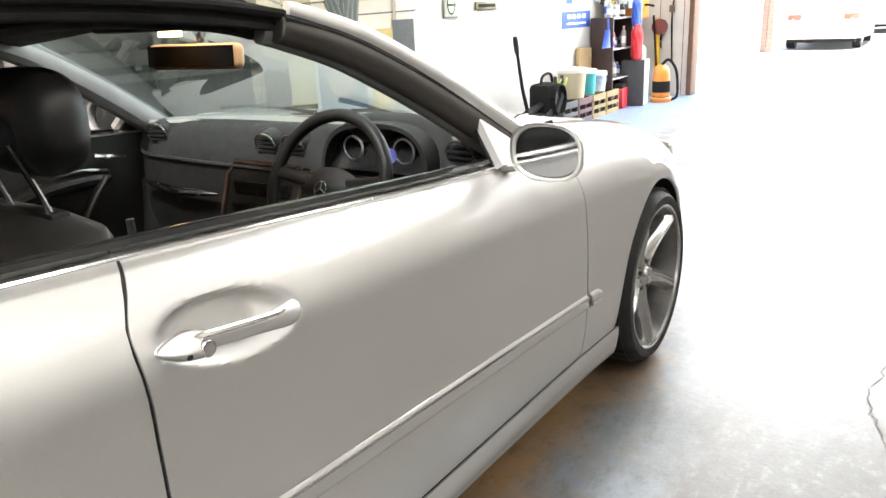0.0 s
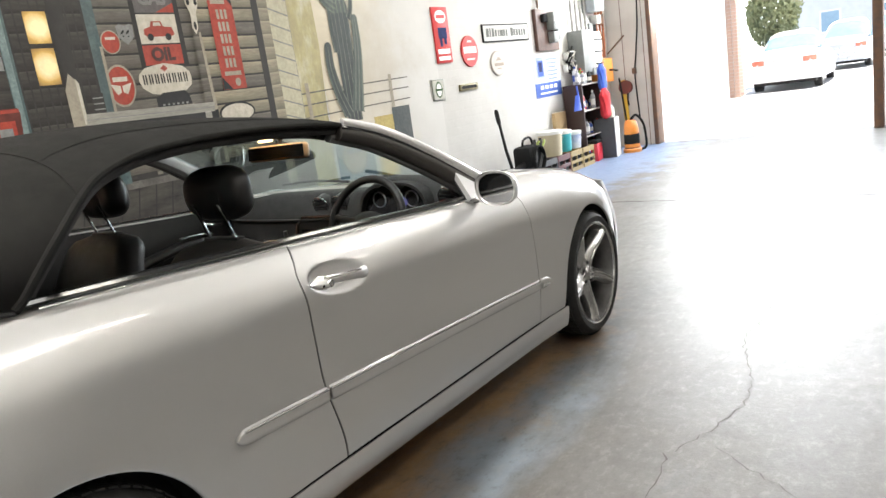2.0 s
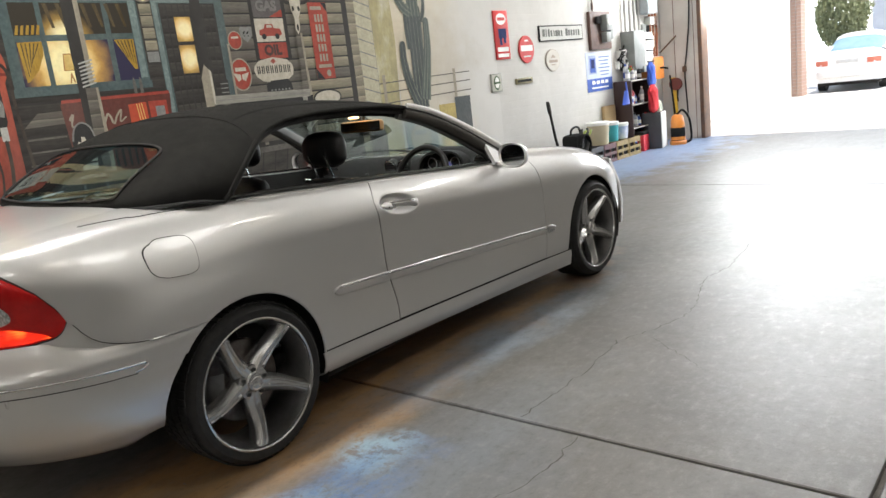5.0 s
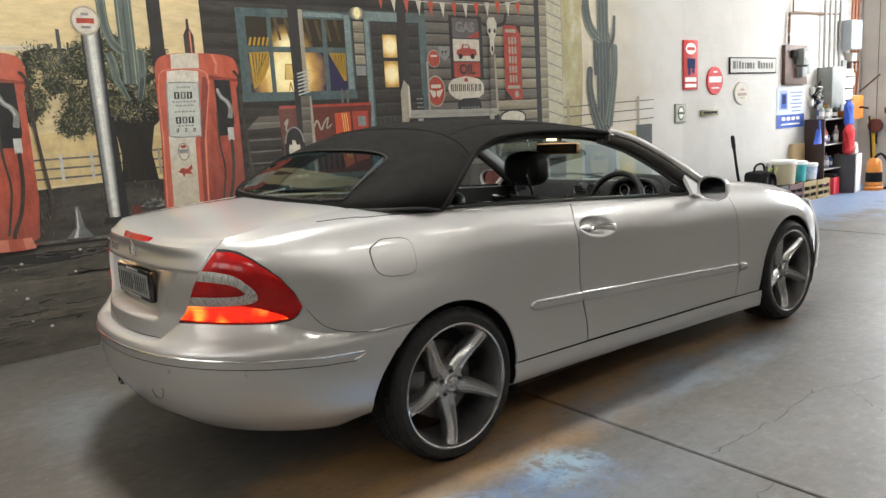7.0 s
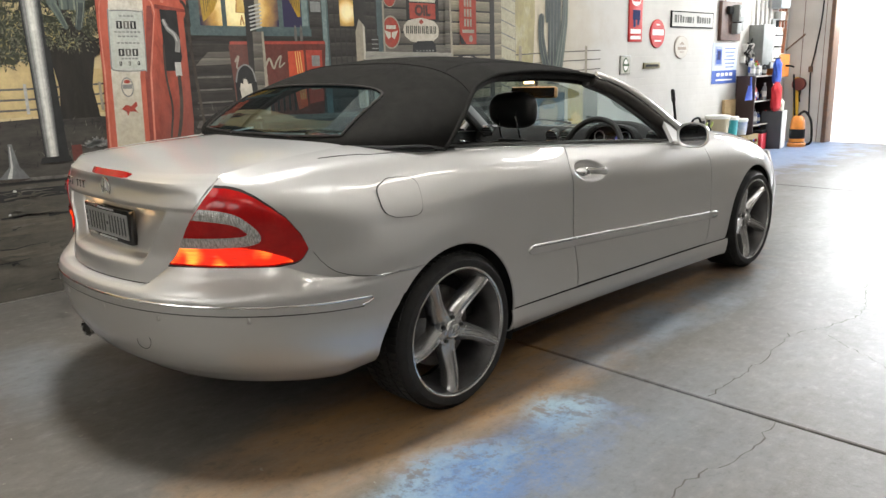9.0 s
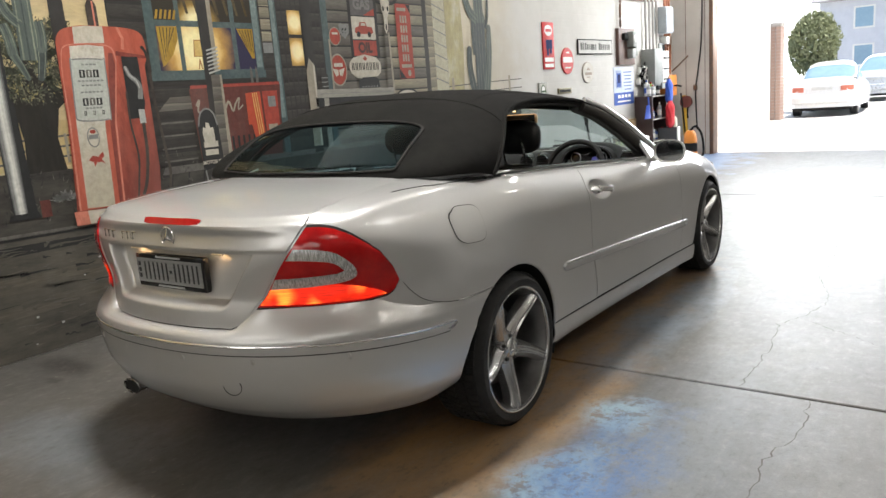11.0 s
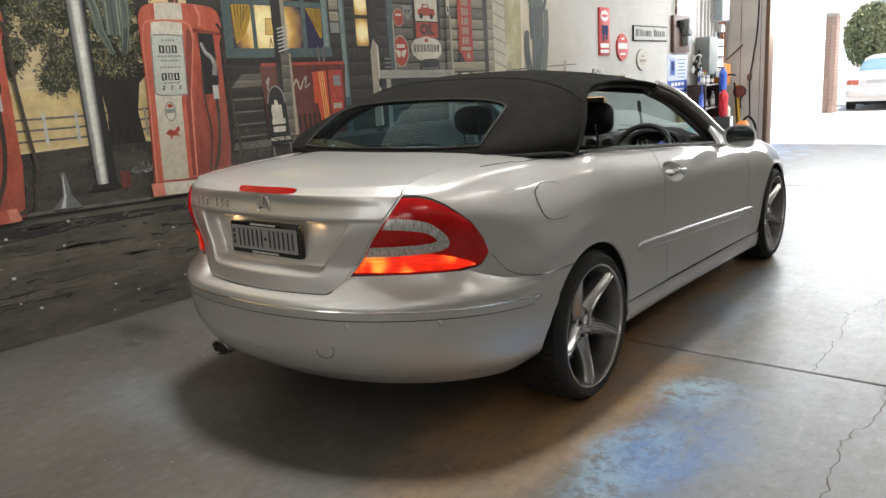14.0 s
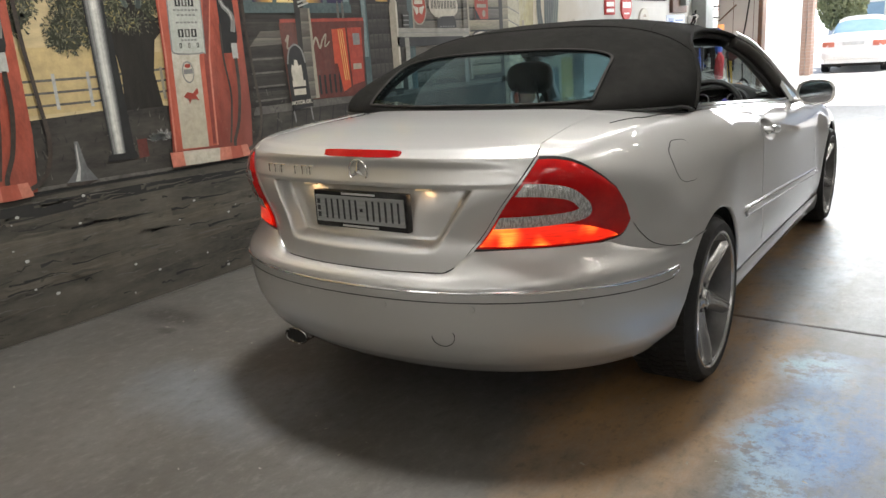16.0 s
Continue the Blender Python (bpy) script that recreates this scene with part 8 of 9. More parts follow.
cactus_arm([(4.47, 1.18), (4.375, 1.40), (4.33, 1.6), (4.335, 1.77)], 0.13, 8, CACTUS_DARK, 0.085, 5)
cactus_arm([(4.60, 1.20), (4.665, 1.48), (4.72, 1.75), (4.735, 2.0)], 0.16, 8, CACTUS, 0.085, 6)
cactus_arm([(4.655, 2.0), (4.715, 2.12), (4.735, 2.31)], 0.07, 9, CACTUS_DARK, 0.04, 3)
flat("painted_oil_drum", [rect(4.21, 4.74, 0.35, 1.03)], PALE_BLUE, 8, "painted blue oil drum with a round crest")
flat("drum_side", [rect(4.19, 4.225, 0.35, 1.04)], BRIGHT_GREY, 9)
for r, m, l in ((0.17, KERB, 9), (0.15, BONE_DARK, 10)):
    flat("drum_crest", [oval(4.46, 0.82, r, r * 0.95)], m, l)
flat("drum_bar", [rect(4.36, 4.56, 0.86, 0.91)], PALE_BLUE, 11)
for k in range(4):
    flat("drum_hoop", band([(4.23, 0.42 + k * 0.05), (4.73, 0.415 + k * 0.05)], 0.010), BRIGHT_GREY, 10)
flat("painted_oil_can", [rect(4.80, 5.08, 0.35, 1.12)], YELLOW, 8)
flat("can_mark", [oval(4.94, 0.68, 0.10, 0.12)], LAMP_GLOW, 9)
flat("dark_tank", [rect(5.08, 5.36, 0.35, 1.18)], CACTUS_DARK, 8)


def letters(text, y, z, size, material, level, bold=0.0):
    """Words painted flat on the wall."""
    c = bpy.data.curves.new("lettering", "FONT")
    c.body, c.size, c.align_x, c.align_y, c.offset = text, size, "CENTER", "CENTER", bold
    tmp = bpy.data.objects.new("lettering", c)
    me = bpy.data.meshes.new_from_object(tmp)
    bpy.data.objects.remove(tmp)
    bpy.data.curves.remove(c)
    me.transform(Matrix(((0, 0, 1, 0.0015 + level * 0.0009), (1, 0, 0, y), (0, 1, 0, z), (0, 0, 0, 1))))
    me.materials.append(material)
    ob = new("lettering", me)
    ob.parent = mural
    return ob


letters("GAS", 2.685, 2.145, 0.115, hue("gas_letter", (0.20, 0.185, 0.18), (0.15, 0.14, 0.135)), 9, 0.006)
letters("OIL", 2.69, 1.78, 0.115, hue("oil_letter", (0.085, 0.035, 0.028)), 9, 0.006)
letters("66", 2.437, 1.915, 0.075, BLACK, 10, 0.003)
letters("MOTOR OIL", 0.94, 0.985, 0.034, BONE, 18, 0.001)

# ---- signs on the bare wall ----
ENAMEL_RED = mat("enamel_red", (0.55, 0.035, 0.03), (0.45, 0.03, 0.028), rough=0.6, spec=0.2)
ENAMEL_WHITE = mat("enamel_white", (0.78, 0.77, 0.73), (0.70, 0.69, 0.65), rough=0.6, spec=0.25)
ENAMEL_BLACK = mat("enamel_black", (0.02, 0.02, 0.02), rough=0.8, spec=0.08)
ENAMEL_BLUE = mat("print_blue", (0.06, 0.12, 0.42), (0.05, 0.10, 0.34), rough=0.65, spec=0.2)
NAVY = mat("print_navy", (0.03, 0.04, 0.12), rough=0.8, spec=0.08)
BRASS = mat("brass_plate", (0.19, 0.16, 0.07), (0.13, 0.11, 0.05), rough=0.55, metal=0.3)
GREEN_PRINT = mat("print_green", (0.07, 0.12, 0.06), rough=0.8, spec=0.08)


def sign(label, cy, cz, w, h, material, round_=False, depth=0.018):
    t = thing("wall_sign", label, "sign", pose(WALL_X, cy, cz))
    b = BM()
    if round_:
        lathe(b, [(0.0, depth), (0.97, depth), (1.0, depth * 0.7), (1.0, 0.0)], 40, "x")
        for v in b.verts:
            v.co.y *= w / 2
            v.co.z *= h / 2
    else:
        box(b, 0.0, depth, -w / 2, w / 2, -h / 2, h / 2, 0.003)
    part("plate", b, material, t)
    return t


def bar(t, y, z, w, h, material, x=0.018, oval_=False):
    b = BM()
    if oval_:
        lathe(b, [(0.0, 0.0), (1.0, 0.0)], 28, "x", (x + 0.0015, 0, 0))
        for v in b.verts:
            v.co.y = v.co.y * w / 2 + y
            v.co.z = v.co.z * h / 2 + z
        bmesh.ops.recalc_face_normals(b, faces=b.faces[:])
        if sum(f.normal.x for f in b.faces) < 0:
            bmesh.ops.reverse_faces(b, faces=b.faces[:])
    else:
        box(b, x, x + 0.0015, y - w / 2, y + w / 2, z - h / 2, z + h / 2)
    part("print", b, material, t, smooth=False)


s = sign("tall red enamel oil sign on the white wall", 6.093, 1.82, 0.285, 0.565, ENAMEL_RED)
bar(s, 0, 0.185, 0.20, 0.13, ENAMEL_WHITE, oval_=True)
bar(s, 0, 0.185, 0.15, 0.035, ENAMEL_RED, 0.0205)
bar(s, 0.01, 0.02, 0.16, 0.11, NAVY)
bar(s, -0.03, -0.07, 0.05, 0.09, NAVY)
bar(s, 0.05, -0.06, 0.05, 0.07, NAVY)
bar(s, 0, -0.165, 0.22, 0.05, ENAMEL_WHITE)
bar(s, 0, -0.235, 0.22, 0.04, ENAMEL_WHITE)
s = sign("round red enamel drink sign on the white wall", 6.60, 1.635, 0.335, 0.335, ENAMEL_RED, True)
bar(s, 0, 0.015, 0.26, 0.07, ENAMEL_WHITE)
bar(s, 0, 0.105, 0.08, 0.018, ENAMEL_WHITE)
bar(s, 0, -0.085, 0.16, 0.018, ENAMEL_WHITE)
s = sign("long white sign in a thin black frame", 7.47, 1.815, 1.11, 0.20, ENAMEL_BLACK)
bar(s, 0, 0, 1.075, 0.172, mat("sign_paper", (0.52, 0.515, 0.48), (0.46, 0.455, 0.42), scale=8, rough=0.7, spec=0.2))
for k, w in enumerate((0.07, 0.03, 0.05, 0.05, 0.03, 0.08, 0.05, 0.04, 0, 0.07, 0.05, 0.05, 0.05, 0.04, 0.05)):
    if w:
        bar(s, -0.455 + k * 0.064, -0.002 + 0.008 * (k in (0, 1, 2, 9)), w * 0.86, 0.075 + 0.018 * (k in (0, 1, 2, 9)), mat("sign_grey", (0.16, 0.16, 0.15), rough=0.8, spec=0.08), 0.0198)
FADED = mat("faded_print", (0.30, 0.24, 0.20), (0.38, 0.32, 0.27), scale=14, rough=0.8, spec=0.1)
s = sign("round cream enamel sign with a faded brown crown", 7.20, 1.475, 0.34, 0.285, mat("faded_rim", (0.40, 0.36, 0.31), (0.48, 0.44, 0.38), scale=9, rough=0.7, spec=0.2), True)
bar(s, 0, 0, 0.315, 0.262, mat("faded_cream", (0.58, 0.55, 0.49), (0.52, 0.49, 0.43), scale=8, rough=0.7, spec=0.2), 0.018, True)
bar(s, 0, 0.055, 0.05, 0.02, FADED, 0.0205)
bar(s, 0, 0.038, 0.11, 0.016, FADED, 0.0205)
bar(s, 0, -0.015, 0.21, 0.035, FADED, 0.0205)
bar(s, 0, -0.06, 0.10, 0.012, FADED, 0.0205)
s = sign("small green and white framed notice", 5.895, 1.275, 0.21, 0.215, mat("notice_grey", (0.16, 0.165, 0.14), (0.22, 0.225, 0.19), rough=0.5))
bar(s, 0, 0, 0.185, 0.19, mat("notice_cream", (0.46, 0.45, 0.38), (0.38, 0.37, 0.31), scale=10, rough=0.7))
bar(s, 0, 0, 0.12, 0.165, GREEN_PRINT, 0.0198, True)
bar(s, 0, 0, 0.09, 0.13, ENAMEL_WHITE, 0.0215, True)
bar(s, 0, 0.0, 0.13, 0.022, GREEN_PRINT, 0.0235)
s = sign("small brass plate with dark lettering bars", 6.49, 1.26, 0.37, 0.07, BRASS)
bar(s, 0, 0, 0.30, 0.03, ENAMEL_BLACK)
# poster
s = sign("white and blue paper poster taped to the wall", 8.455, 1.255, 0.76, 0.55, mat("poster_white", (0.58, 0.63, 0.74), (0.52, 0.57, 0.68), rough=0.8, spec=0.1), depth=0.004)
bar(s, 0, -0.185, 0.75, 0.18, ENAMEL_BLUE, 0.004)
bar(s, -0.19, 0.10, 0.22, 0.26, mat("poster_pale", (0.36, 0.41, 0.55), rough=0.8, spec=0.1), 0.004)
bar(s, -0.19, 0.09, 0.15, 0.20, ENAMEL_BLUE, 0.006)
bar(s, -0.19, 0.11, 0.09, 0.12, NAVY, 0.008)
for k in range(6):
    bar(s, 0.15, 0.20 - k * 0.05, 0.34 - 0.05 * (k % 3), 0.018, mat("poster_ink", (0.22, 0.27, 0.42), rough=0.8, spec=0.1), 0.004)
for k in range(4):
    bar(s, -0.19 + k * 0.13, -0.15, 0.09, 0.045, ENAMEL_WHITE, 0.006)
bar(s, 0, -0.225, 0.5, 0.02, ENAMEL_WHITE, 0.006)

# meter board with conduit
BOARD = mat("stained_board", (0.13, 0.065, 0.045), (0.08, 0.042, 0.03), scale=7, rough=0.6)
CASE_GREY = mat("meter_grey", (0.24, 0.25, 0.24), (0.18, 0.19, 0.18), rough=0.6)
PIPE = mat("conduit_grey", (0.46, 0.45, 0.42), (0.36, 0.35, 0.33), rough=0.55)
COPPER = mat("conduit_orange", (0.46, 0.16, 0.06), (0.33, 0.11, 0.05), rough=0.5)
mb = thing("meter_board", "brown timber meter board with grey meters", "meter board", pose(WALL_X, 8.50, 1.82))
bm = BM()
box(bm, 0, 0.05, -0.30, 0.30, -0.26, 0.26, 0.004)
part("board", bm, BOARD, mb)
for y, z, w, h, d in ((0.06, 0.10, 0.16, 0.22, 0.11), (0.06, -0.10, 0.13, 0.14, 0.09), (0.20, 0.0, 0.09, 0.26, 0.07), (-0.12, 0.14, 0.12, 0.10, 0.05)):
    bm = BM()
    box(bm, 0.05, 0.05 + d, y - w / 2, y + w / 2, z - h / 2, z + h / 2, 0.012)
    part("meter", bm, CASE_GREY if y > 0 else ENAMEL_BLACK, mb)
bm = BM()
lathe(bm, [(0.0, 0.175), (0.05, 0.17), (0.055, 0.16)], 24, "x", (0, 0.06, 0.11))
part("meter_dial", bm, ENAMEL_WHITE, mb)


def conduit(label, pts, r, material):
    b = BM()
    sweep(b, spline(pts, 8), r, 8)
    return solid("conduit", b, material, label, "pipe", group="wall conduits")


conduit("brown conduit bent up the wall from the meter board", [(WALL_X + 0.03, 8.32, 2.08), (WALL_X + 0.03, 8.33, 2.42), (WALL_X + 0.03, 8.42, 2.50), (WALL_X + 0.03, 9.3, 2.52), (WALL_X + 0.03, 9.8, 2.54)], 0.018, RUST)
conduit("thin brown conduit rising to the roof", [(WALL_X + 0.03, 8.42, 2.5), (WALL_X + 0.03, 8.42, 3.4), (WALL_X + 0.03, 8.42, 4.55)], 0.012, RUST)
for k in range(4):
    y = 9.28 + k * 0.155
    conduit("grey conduit rising from the switch cabinet", [(WALL_X + 0.05, y, 1.78), (WALL_X + 0.05, y, 3.0), (WALL_X + 0.05, y, 4.55)], 0.022, PIPE)
for k in range(3):
    y = 10.12 + k * 0.10
    conduit("orange conduit on the wall above the switch box", [(WALL_X + 0.05, y, 1.38), (WALL_X + 0.05, y + 0.02 * k, 1.8), (WALL_X + 0.05, y, 2.4), (WALL_X + 0.05, y, 4.55)], 0.020, COPPER)
# switch cabinet with its breakers
sc = thing("switch_cabinet", "grey metal switch cabinet with white breaker boxes", "cabinet", pose(WALL_X, 9.38, 1.50))
bm = BM()
box(bm, 0, 0.22, -0.20, 0.16, -0.29, 0.28, 0.006)
part("cabinet_body", bm, CASE_GREY, sc)
for k in range(3):
    bm = BM()
    box(bm, 0.02, 0.20, 0.17, 0.50, 0.09 - k * 0.165, 0.25 - k * 0.165, 0.012)
    part("breaker_box", bm, ENAMEL_WHITE, sc)
    bm = BM()
    box(bm, 0.20, 0.23, 0.24, 0.46, 0.13 - k * 0.165, 0.145 - k * 0.165)
    part("breaker_bar", bm, ENAMEL_BLACK, sc)
bm = BM()
box(bm, 0.02, 0.24, 0.05, 0.45, -0.34, -0.245, 0.01)
part("cable_box", bm, CASE_GREY, sc)
# tangle of white cables and sockets beside it
for k in range(5):
    rr = random.Random(40 + k)
    pts = [(WALL_X + 0.06 + rr.uniform(0, 0.06), 8.98 + rr.uniform(-0.05, 0.3), 1.55 - 0.07 * q + rr.uniform(-0.05, 0.05)) for q in range(6)]
    conduit("loose white cable hanging on the wall", pts, 0.010, ENAMEL_WHITE if k % 2 else ENAMEL_BLACK)
for y, z in ((9.05, 1.46), (9.12, 1.36), (9.0, 1.30)):
    bm = BM()
    box(bm, 0, 0.06, -0.06, 0.06, -0.05, 0.05, 0.008)
    sk = solid("socket", bm, ENAMEL_WHITE, "white surface-mounted power socket", "socket", pose(WALL_X, y, z), group="sockets")
# upper grey box and orange isolator
ub = thing("junction_box", "grey junction box high on the wall", "electrical box", pose(WALL_X, 9.93, 2.235))
bm = BM()
box(bm, 0, 0.20, -0.17, 0.17, -0.205, 0.205, 0.008)
part("box_body", bm, mat("box_bluegrey", (0.36, 0.40, 0.42), (0.30, 0.33, 0.35), rough=0.4), ub)
bm = BM()
box(bm, 0.20, 0.21, -0.155, 0.155, -0.19, 0.19, 0.003)
part("box_door", bm, mat("box_pale", (0.44, 0.49, 0.52), rough=0.4), ub)
ORANGE = mat("orange_enamel", (0.72, 0.25, 0.03), (0.60, 0.20, 0.03), rough=0.4, coat=0.2)
ob_ = thing("isolator_box", "orange isolator switch box with a black lever", "electrical box", pose(WALL_X, 10.0, 1.19))
bm = BM()
box(bm, 0, 0.20, -0.20, 0.24, -0.165, 0.175, 0.008)
part("box_body", bm, ORANGE, ob_)
bm = BM()
sweep(bm, [(0.20, 0.10, 0.0), (0.25, 0.10, 0.0), (0.30, 0.16, -0.02)], 0.014, 8)
part("lever", bm, ENAMEL_BLACK, ob_)
# mixed fittings above
for k in range(8):
    rr = random.Random(80 + k)
    bm = BM()
    w, h = rr.uniform(0.05, 0.11), rr.uniform(0.06, 0.12)
    box(bm, 0, rr.uniform(0.05, 0.12), -w, w, -h, h, 0.008)
    solid("electrical_fitting", bm, (CASE_GREY, ENAMEL_BLACK, ENAMEL_WHITE, RUST)[k % 4], "small wall-mounted electrical fitting", "electrical box", pose(WALL_X, 9.95 + 0.09 * (k % 4), 1.45 + 0.16 * (k // 2)), group="small electrical fittings")

# ---- things standing in the corner ----
SHELF_WOOD = mat("dark_laminate", (0.050, 0.026, 0.022), (0.035, 0.018, 0.016), scale=5, rough=0.45, stretch=(1, 1, 0.3))
sh = thing("shelf_unit", "dark laminate open shelf unit full of bottles", "shelf", pose(WALL_X + 0.02, 8.82, 0))
for n, d in (("side", (0.0, 0.28, 0.0, 0.02, 0.0, 1.07)), ("side", (0.0, 0.28, 0.60, 0.62, 0.0, 1.07)), ("back", (0.0, 0.012, 0.02, 0.60, 0.02, 1.06))):
    bm = BM()
    box(bm, *d, 0.002, 1)
    part(n, bm, SHELF_WOOD, sh)
SHELF_EDGE = mat("pale_shelf_edge", (0.40, 0.37, 0.33), rough=0.5)
for z in (0.06, 0.36, 0.70, 1.05):
    bm = BM()
    box(bm, 0.014, 0.27, 0.02, 0.60, z, z + 0.02, 0.002, 1)
    o = part("shelf_board", bm, SHELF_WOOD, sh)
    bm = BM()
    box(bm, 0.27, 0.276, 0.02, 0.60, z, z + 0.02, 0.001, 1)
    part("board_edge", bm, SHELF_EDGE, o)
BOTTLES = [mat("bottle_" + n, c, rough=0.35) for n, c in (("white", (0.70, 0.70, 0.68)), ("blue", (0.05, 0.12, 0.45)), ("black", (0.02, 0.02, 0.022)), ("grey", (0.35, 0.36, 0.37)), ("red", (0.5, 0.03, 0.03)), ("green", (0.25, 0.40, 0.05)))]


def bottle(x, y, z, r, h, m, cap):
    t = thing("spray_bottle", "plastic workshop bottle on the shelf", "bottle", pose(x, y, z), group="bottles on the shelf")
    b = BM()
    lathe(b, [(0.0, 0.0), (r, 0.0), (r, h * 0.62), (r * 0.85, h * 0.74), (r * 0.36, h * 0.84), (r * 0.36, h * 0.90), (0.0, h * 0.90)], 14, "z")
    part("bottle_body", b, m, t)
    b = BM()
    lathe(b, [(0.0, h), (r * 0.42, h), (r * 0.45, h * 0.88), (0.0, h * 0.88)], 12, "z")
    part("cap", b, cap, t)
    b = BM()
    lathe(b, [(r * 1.01, h * 0.18), (r * 1.01, h * 0.52)], 14, "z")
    part("label_band", b, ENAMEL_WHITE if m is not BOTTLES[0] else ENAMEL_BLUE, t)


rr = random.Random(5)
for z in (0.08, 0.38, 0.72, 1.07):
    for k in range(7):
        y = 8.885 + k * 0.080
        bottle(WALL_X + 0.20 + rr.uniform(-0.05, 0.05), y, z, rr.uniform(0.030, 0.042), rr.uniform(0.14, 0.25), BOTTLES[rr.choice((0, 0, 1, 2, 3, 3, 5) if z > 0.9 else (0, 0, 1, 2, 3, 0, 4))], BOTTLES[rr.choice((0, 1, 2, 4))])

# blue dustpan and cloths hung on the shelf
BLUE_PLASTIC = mat("blue_plastic", (0.04, 0.10, 0.50), (0.03, 0.08, 0.40), rough=0.35)
dp = thing("dustpan", "blue plastic dustpan hung on the shelf's front", "dustpan", pose(WALL_X + 0.27, 8.705, 0.86))
bm = BM()
grid(bm, lambda a, b: Vector((0.035 * math.sin(math.pi * a), (a - 0.5) * (0.25 - 0.17 * b), -0.12 + 0.20 * b)), 12, 8, (-1, 0, 0))
part("pan", bm, BLUE_PLASTIC, dp, thick=0.008)
bm = BM()
sweep(bm, [(0.02, 0, 0.07), (0.01, 0, 0.20)], 0.013, 8)
part("handle", bm, BLUE_PLASTIC, dp)


def cloth(label, y, z0, z1, w, material, x):
    """A slack bag hung by its gathered top, creased and bulging below."""
    b = BM()

    def f(a, c):
        q = 2 * math.pi * a
        r = (0.45 + 0.55 * step(0.0, 0.25, c)) * math.sqrt(max(1 - max((c - 0.8) / 0.2, 0) ** 2, 0.0))
        r *= 1 + 0.10 * math.sin(q * 3 + c * 5) + 0.05 * math.sin(q * 7 - c * 9)
        return Vector((x + 0.24 * w * r * math.cos(q), y + 0.5 * w * r * math.sin(q) + 0.03 * math.sin(c * 3), z1 + (z0 - z1) * c))
    grid(b, f, 28, 22, (x, y, (z0 + z1) / 2), True)
    return solid("hanging_bag", b, material, label, "bag")


cloth("blue cloth bag hanging beside the shelf", 9.38, 0.93, 1.30, 0.20, mat("cloth_blue", (0.05, 0.13, 0.55), (0.04, 0.09, 0.42), rough=0.9), WALL_X + 0.36)
cloth("red cloth bag hanging beside the shelf", 9.36, 0.54, 0.97, 0.24, mat("cloth_red", (0.60, 0.03, 0.035), (0.45, 0.02, 0.03), rough=0.9), WALL_X + 0.38)
cloth("pale green and white rag bag hanging beside the shelf", 9.52, 0.50, 0.72, 0.12, mat("cloth_green", (0.62, 0.70, 0.48), (0.75, 0.75, 0.70), rough=0.9), WALL_X + 0.40)
# yellow strap board, level and pole against the end wall
bm = BM()
box(bm, -0.04, 0.04, -0.012, 0.012, 0, 1.02, 0.004)
solid("spirit_level", bm, mat("yellow_paint", (0.75, 0.46, 0.04), (0.62, 0.36, 0.03), rough=0.45), "long yellow level leaning in the corner", "level", pose(-1.86, 10.44, 0, -8, -6, 0))
bm = BM()
sweep(bm, [(-1.86, 10.53, 1.66), (-2.10, 10.42, 1.42)], 0.012, 8)
solid("pry_bar", bm, RUST, "dark bar hung at a slant on the end wall", "bar")
bm = BM()
sweep(bm, spline([(-1.98, 10.50, 1.05), (-1.93, 10.46, 0.7), (-1.88, 10.42, 0.3), (-1.86, 10.40, 0.0)], 8), 0.014, 8)
solid("broom_handle", bm, ENAMEL_BLACK, "dark broom handle leaning in the corner", "broom")
# air hose reel and cable on the front wall
rl = thing("hose_reel", "small red hose reel on the grey end wall", "hose reel", pose(-1.905, FRONT_Y, 0.90))
bm = BM()
lathe(bm, [(0.0, -0.10), (0.055, -0.10), (0.10, -0.09), (0.10, -0.02), (0.0, -0.02)], 24, "y")
part("drum", bm, mat("oxide_red", (0.22, 0.05, 0.04), (0.15, 0.04, 0.03), rough=0.6), rl)
bm = BM()
sweep(bm, spline([(0.03, -0.06, -0.09), (0.02, -0.06, -0.2), (0.03, -0.06, -0.28)], 6), 0.014, 8)
part("nozzle", bm, ENAMEL_BLACK, rl)
bm = BM()
sweep(bm, spline([(-1.63, FRONT_Y - 0.02, 4.5), (-1.64, FRONT_Y - 0.03, 2.2), (-1.70, FRONT_Y - 0.04, 1.45), (-1.745, FRONT_Y - 0.05, 1.12), (-1.74, FRONT_Y - 0.05, 0.8), (-1.725, FRONT_Y - 0.04, 0.42)], 10), 0.011, 8)
dc = thing("door_chain", "dark hand chain of the roller door", "chain")
part("chain_fall", bm, ENAMEL_BLACK, dc)
bm = BM()
box(bm, -1.78, -1.72, FRONT_Y - 0.08, FRONT_Y - 0.03, 1.08, 1.17, 0.008)
part("chain_guide", bm, RUST, dc)
for x in (-1.92, -1.60):
    bm = BM()
    box(bm, x - 0.004, x + 0.004, FRONT_Y - 0.006, FRONT_Y - 0.001, 0, 4.5)
    solid("trim", bm, RUST, "thin joint strip between the wall panels", "trim", kind="structure", smooth=False)
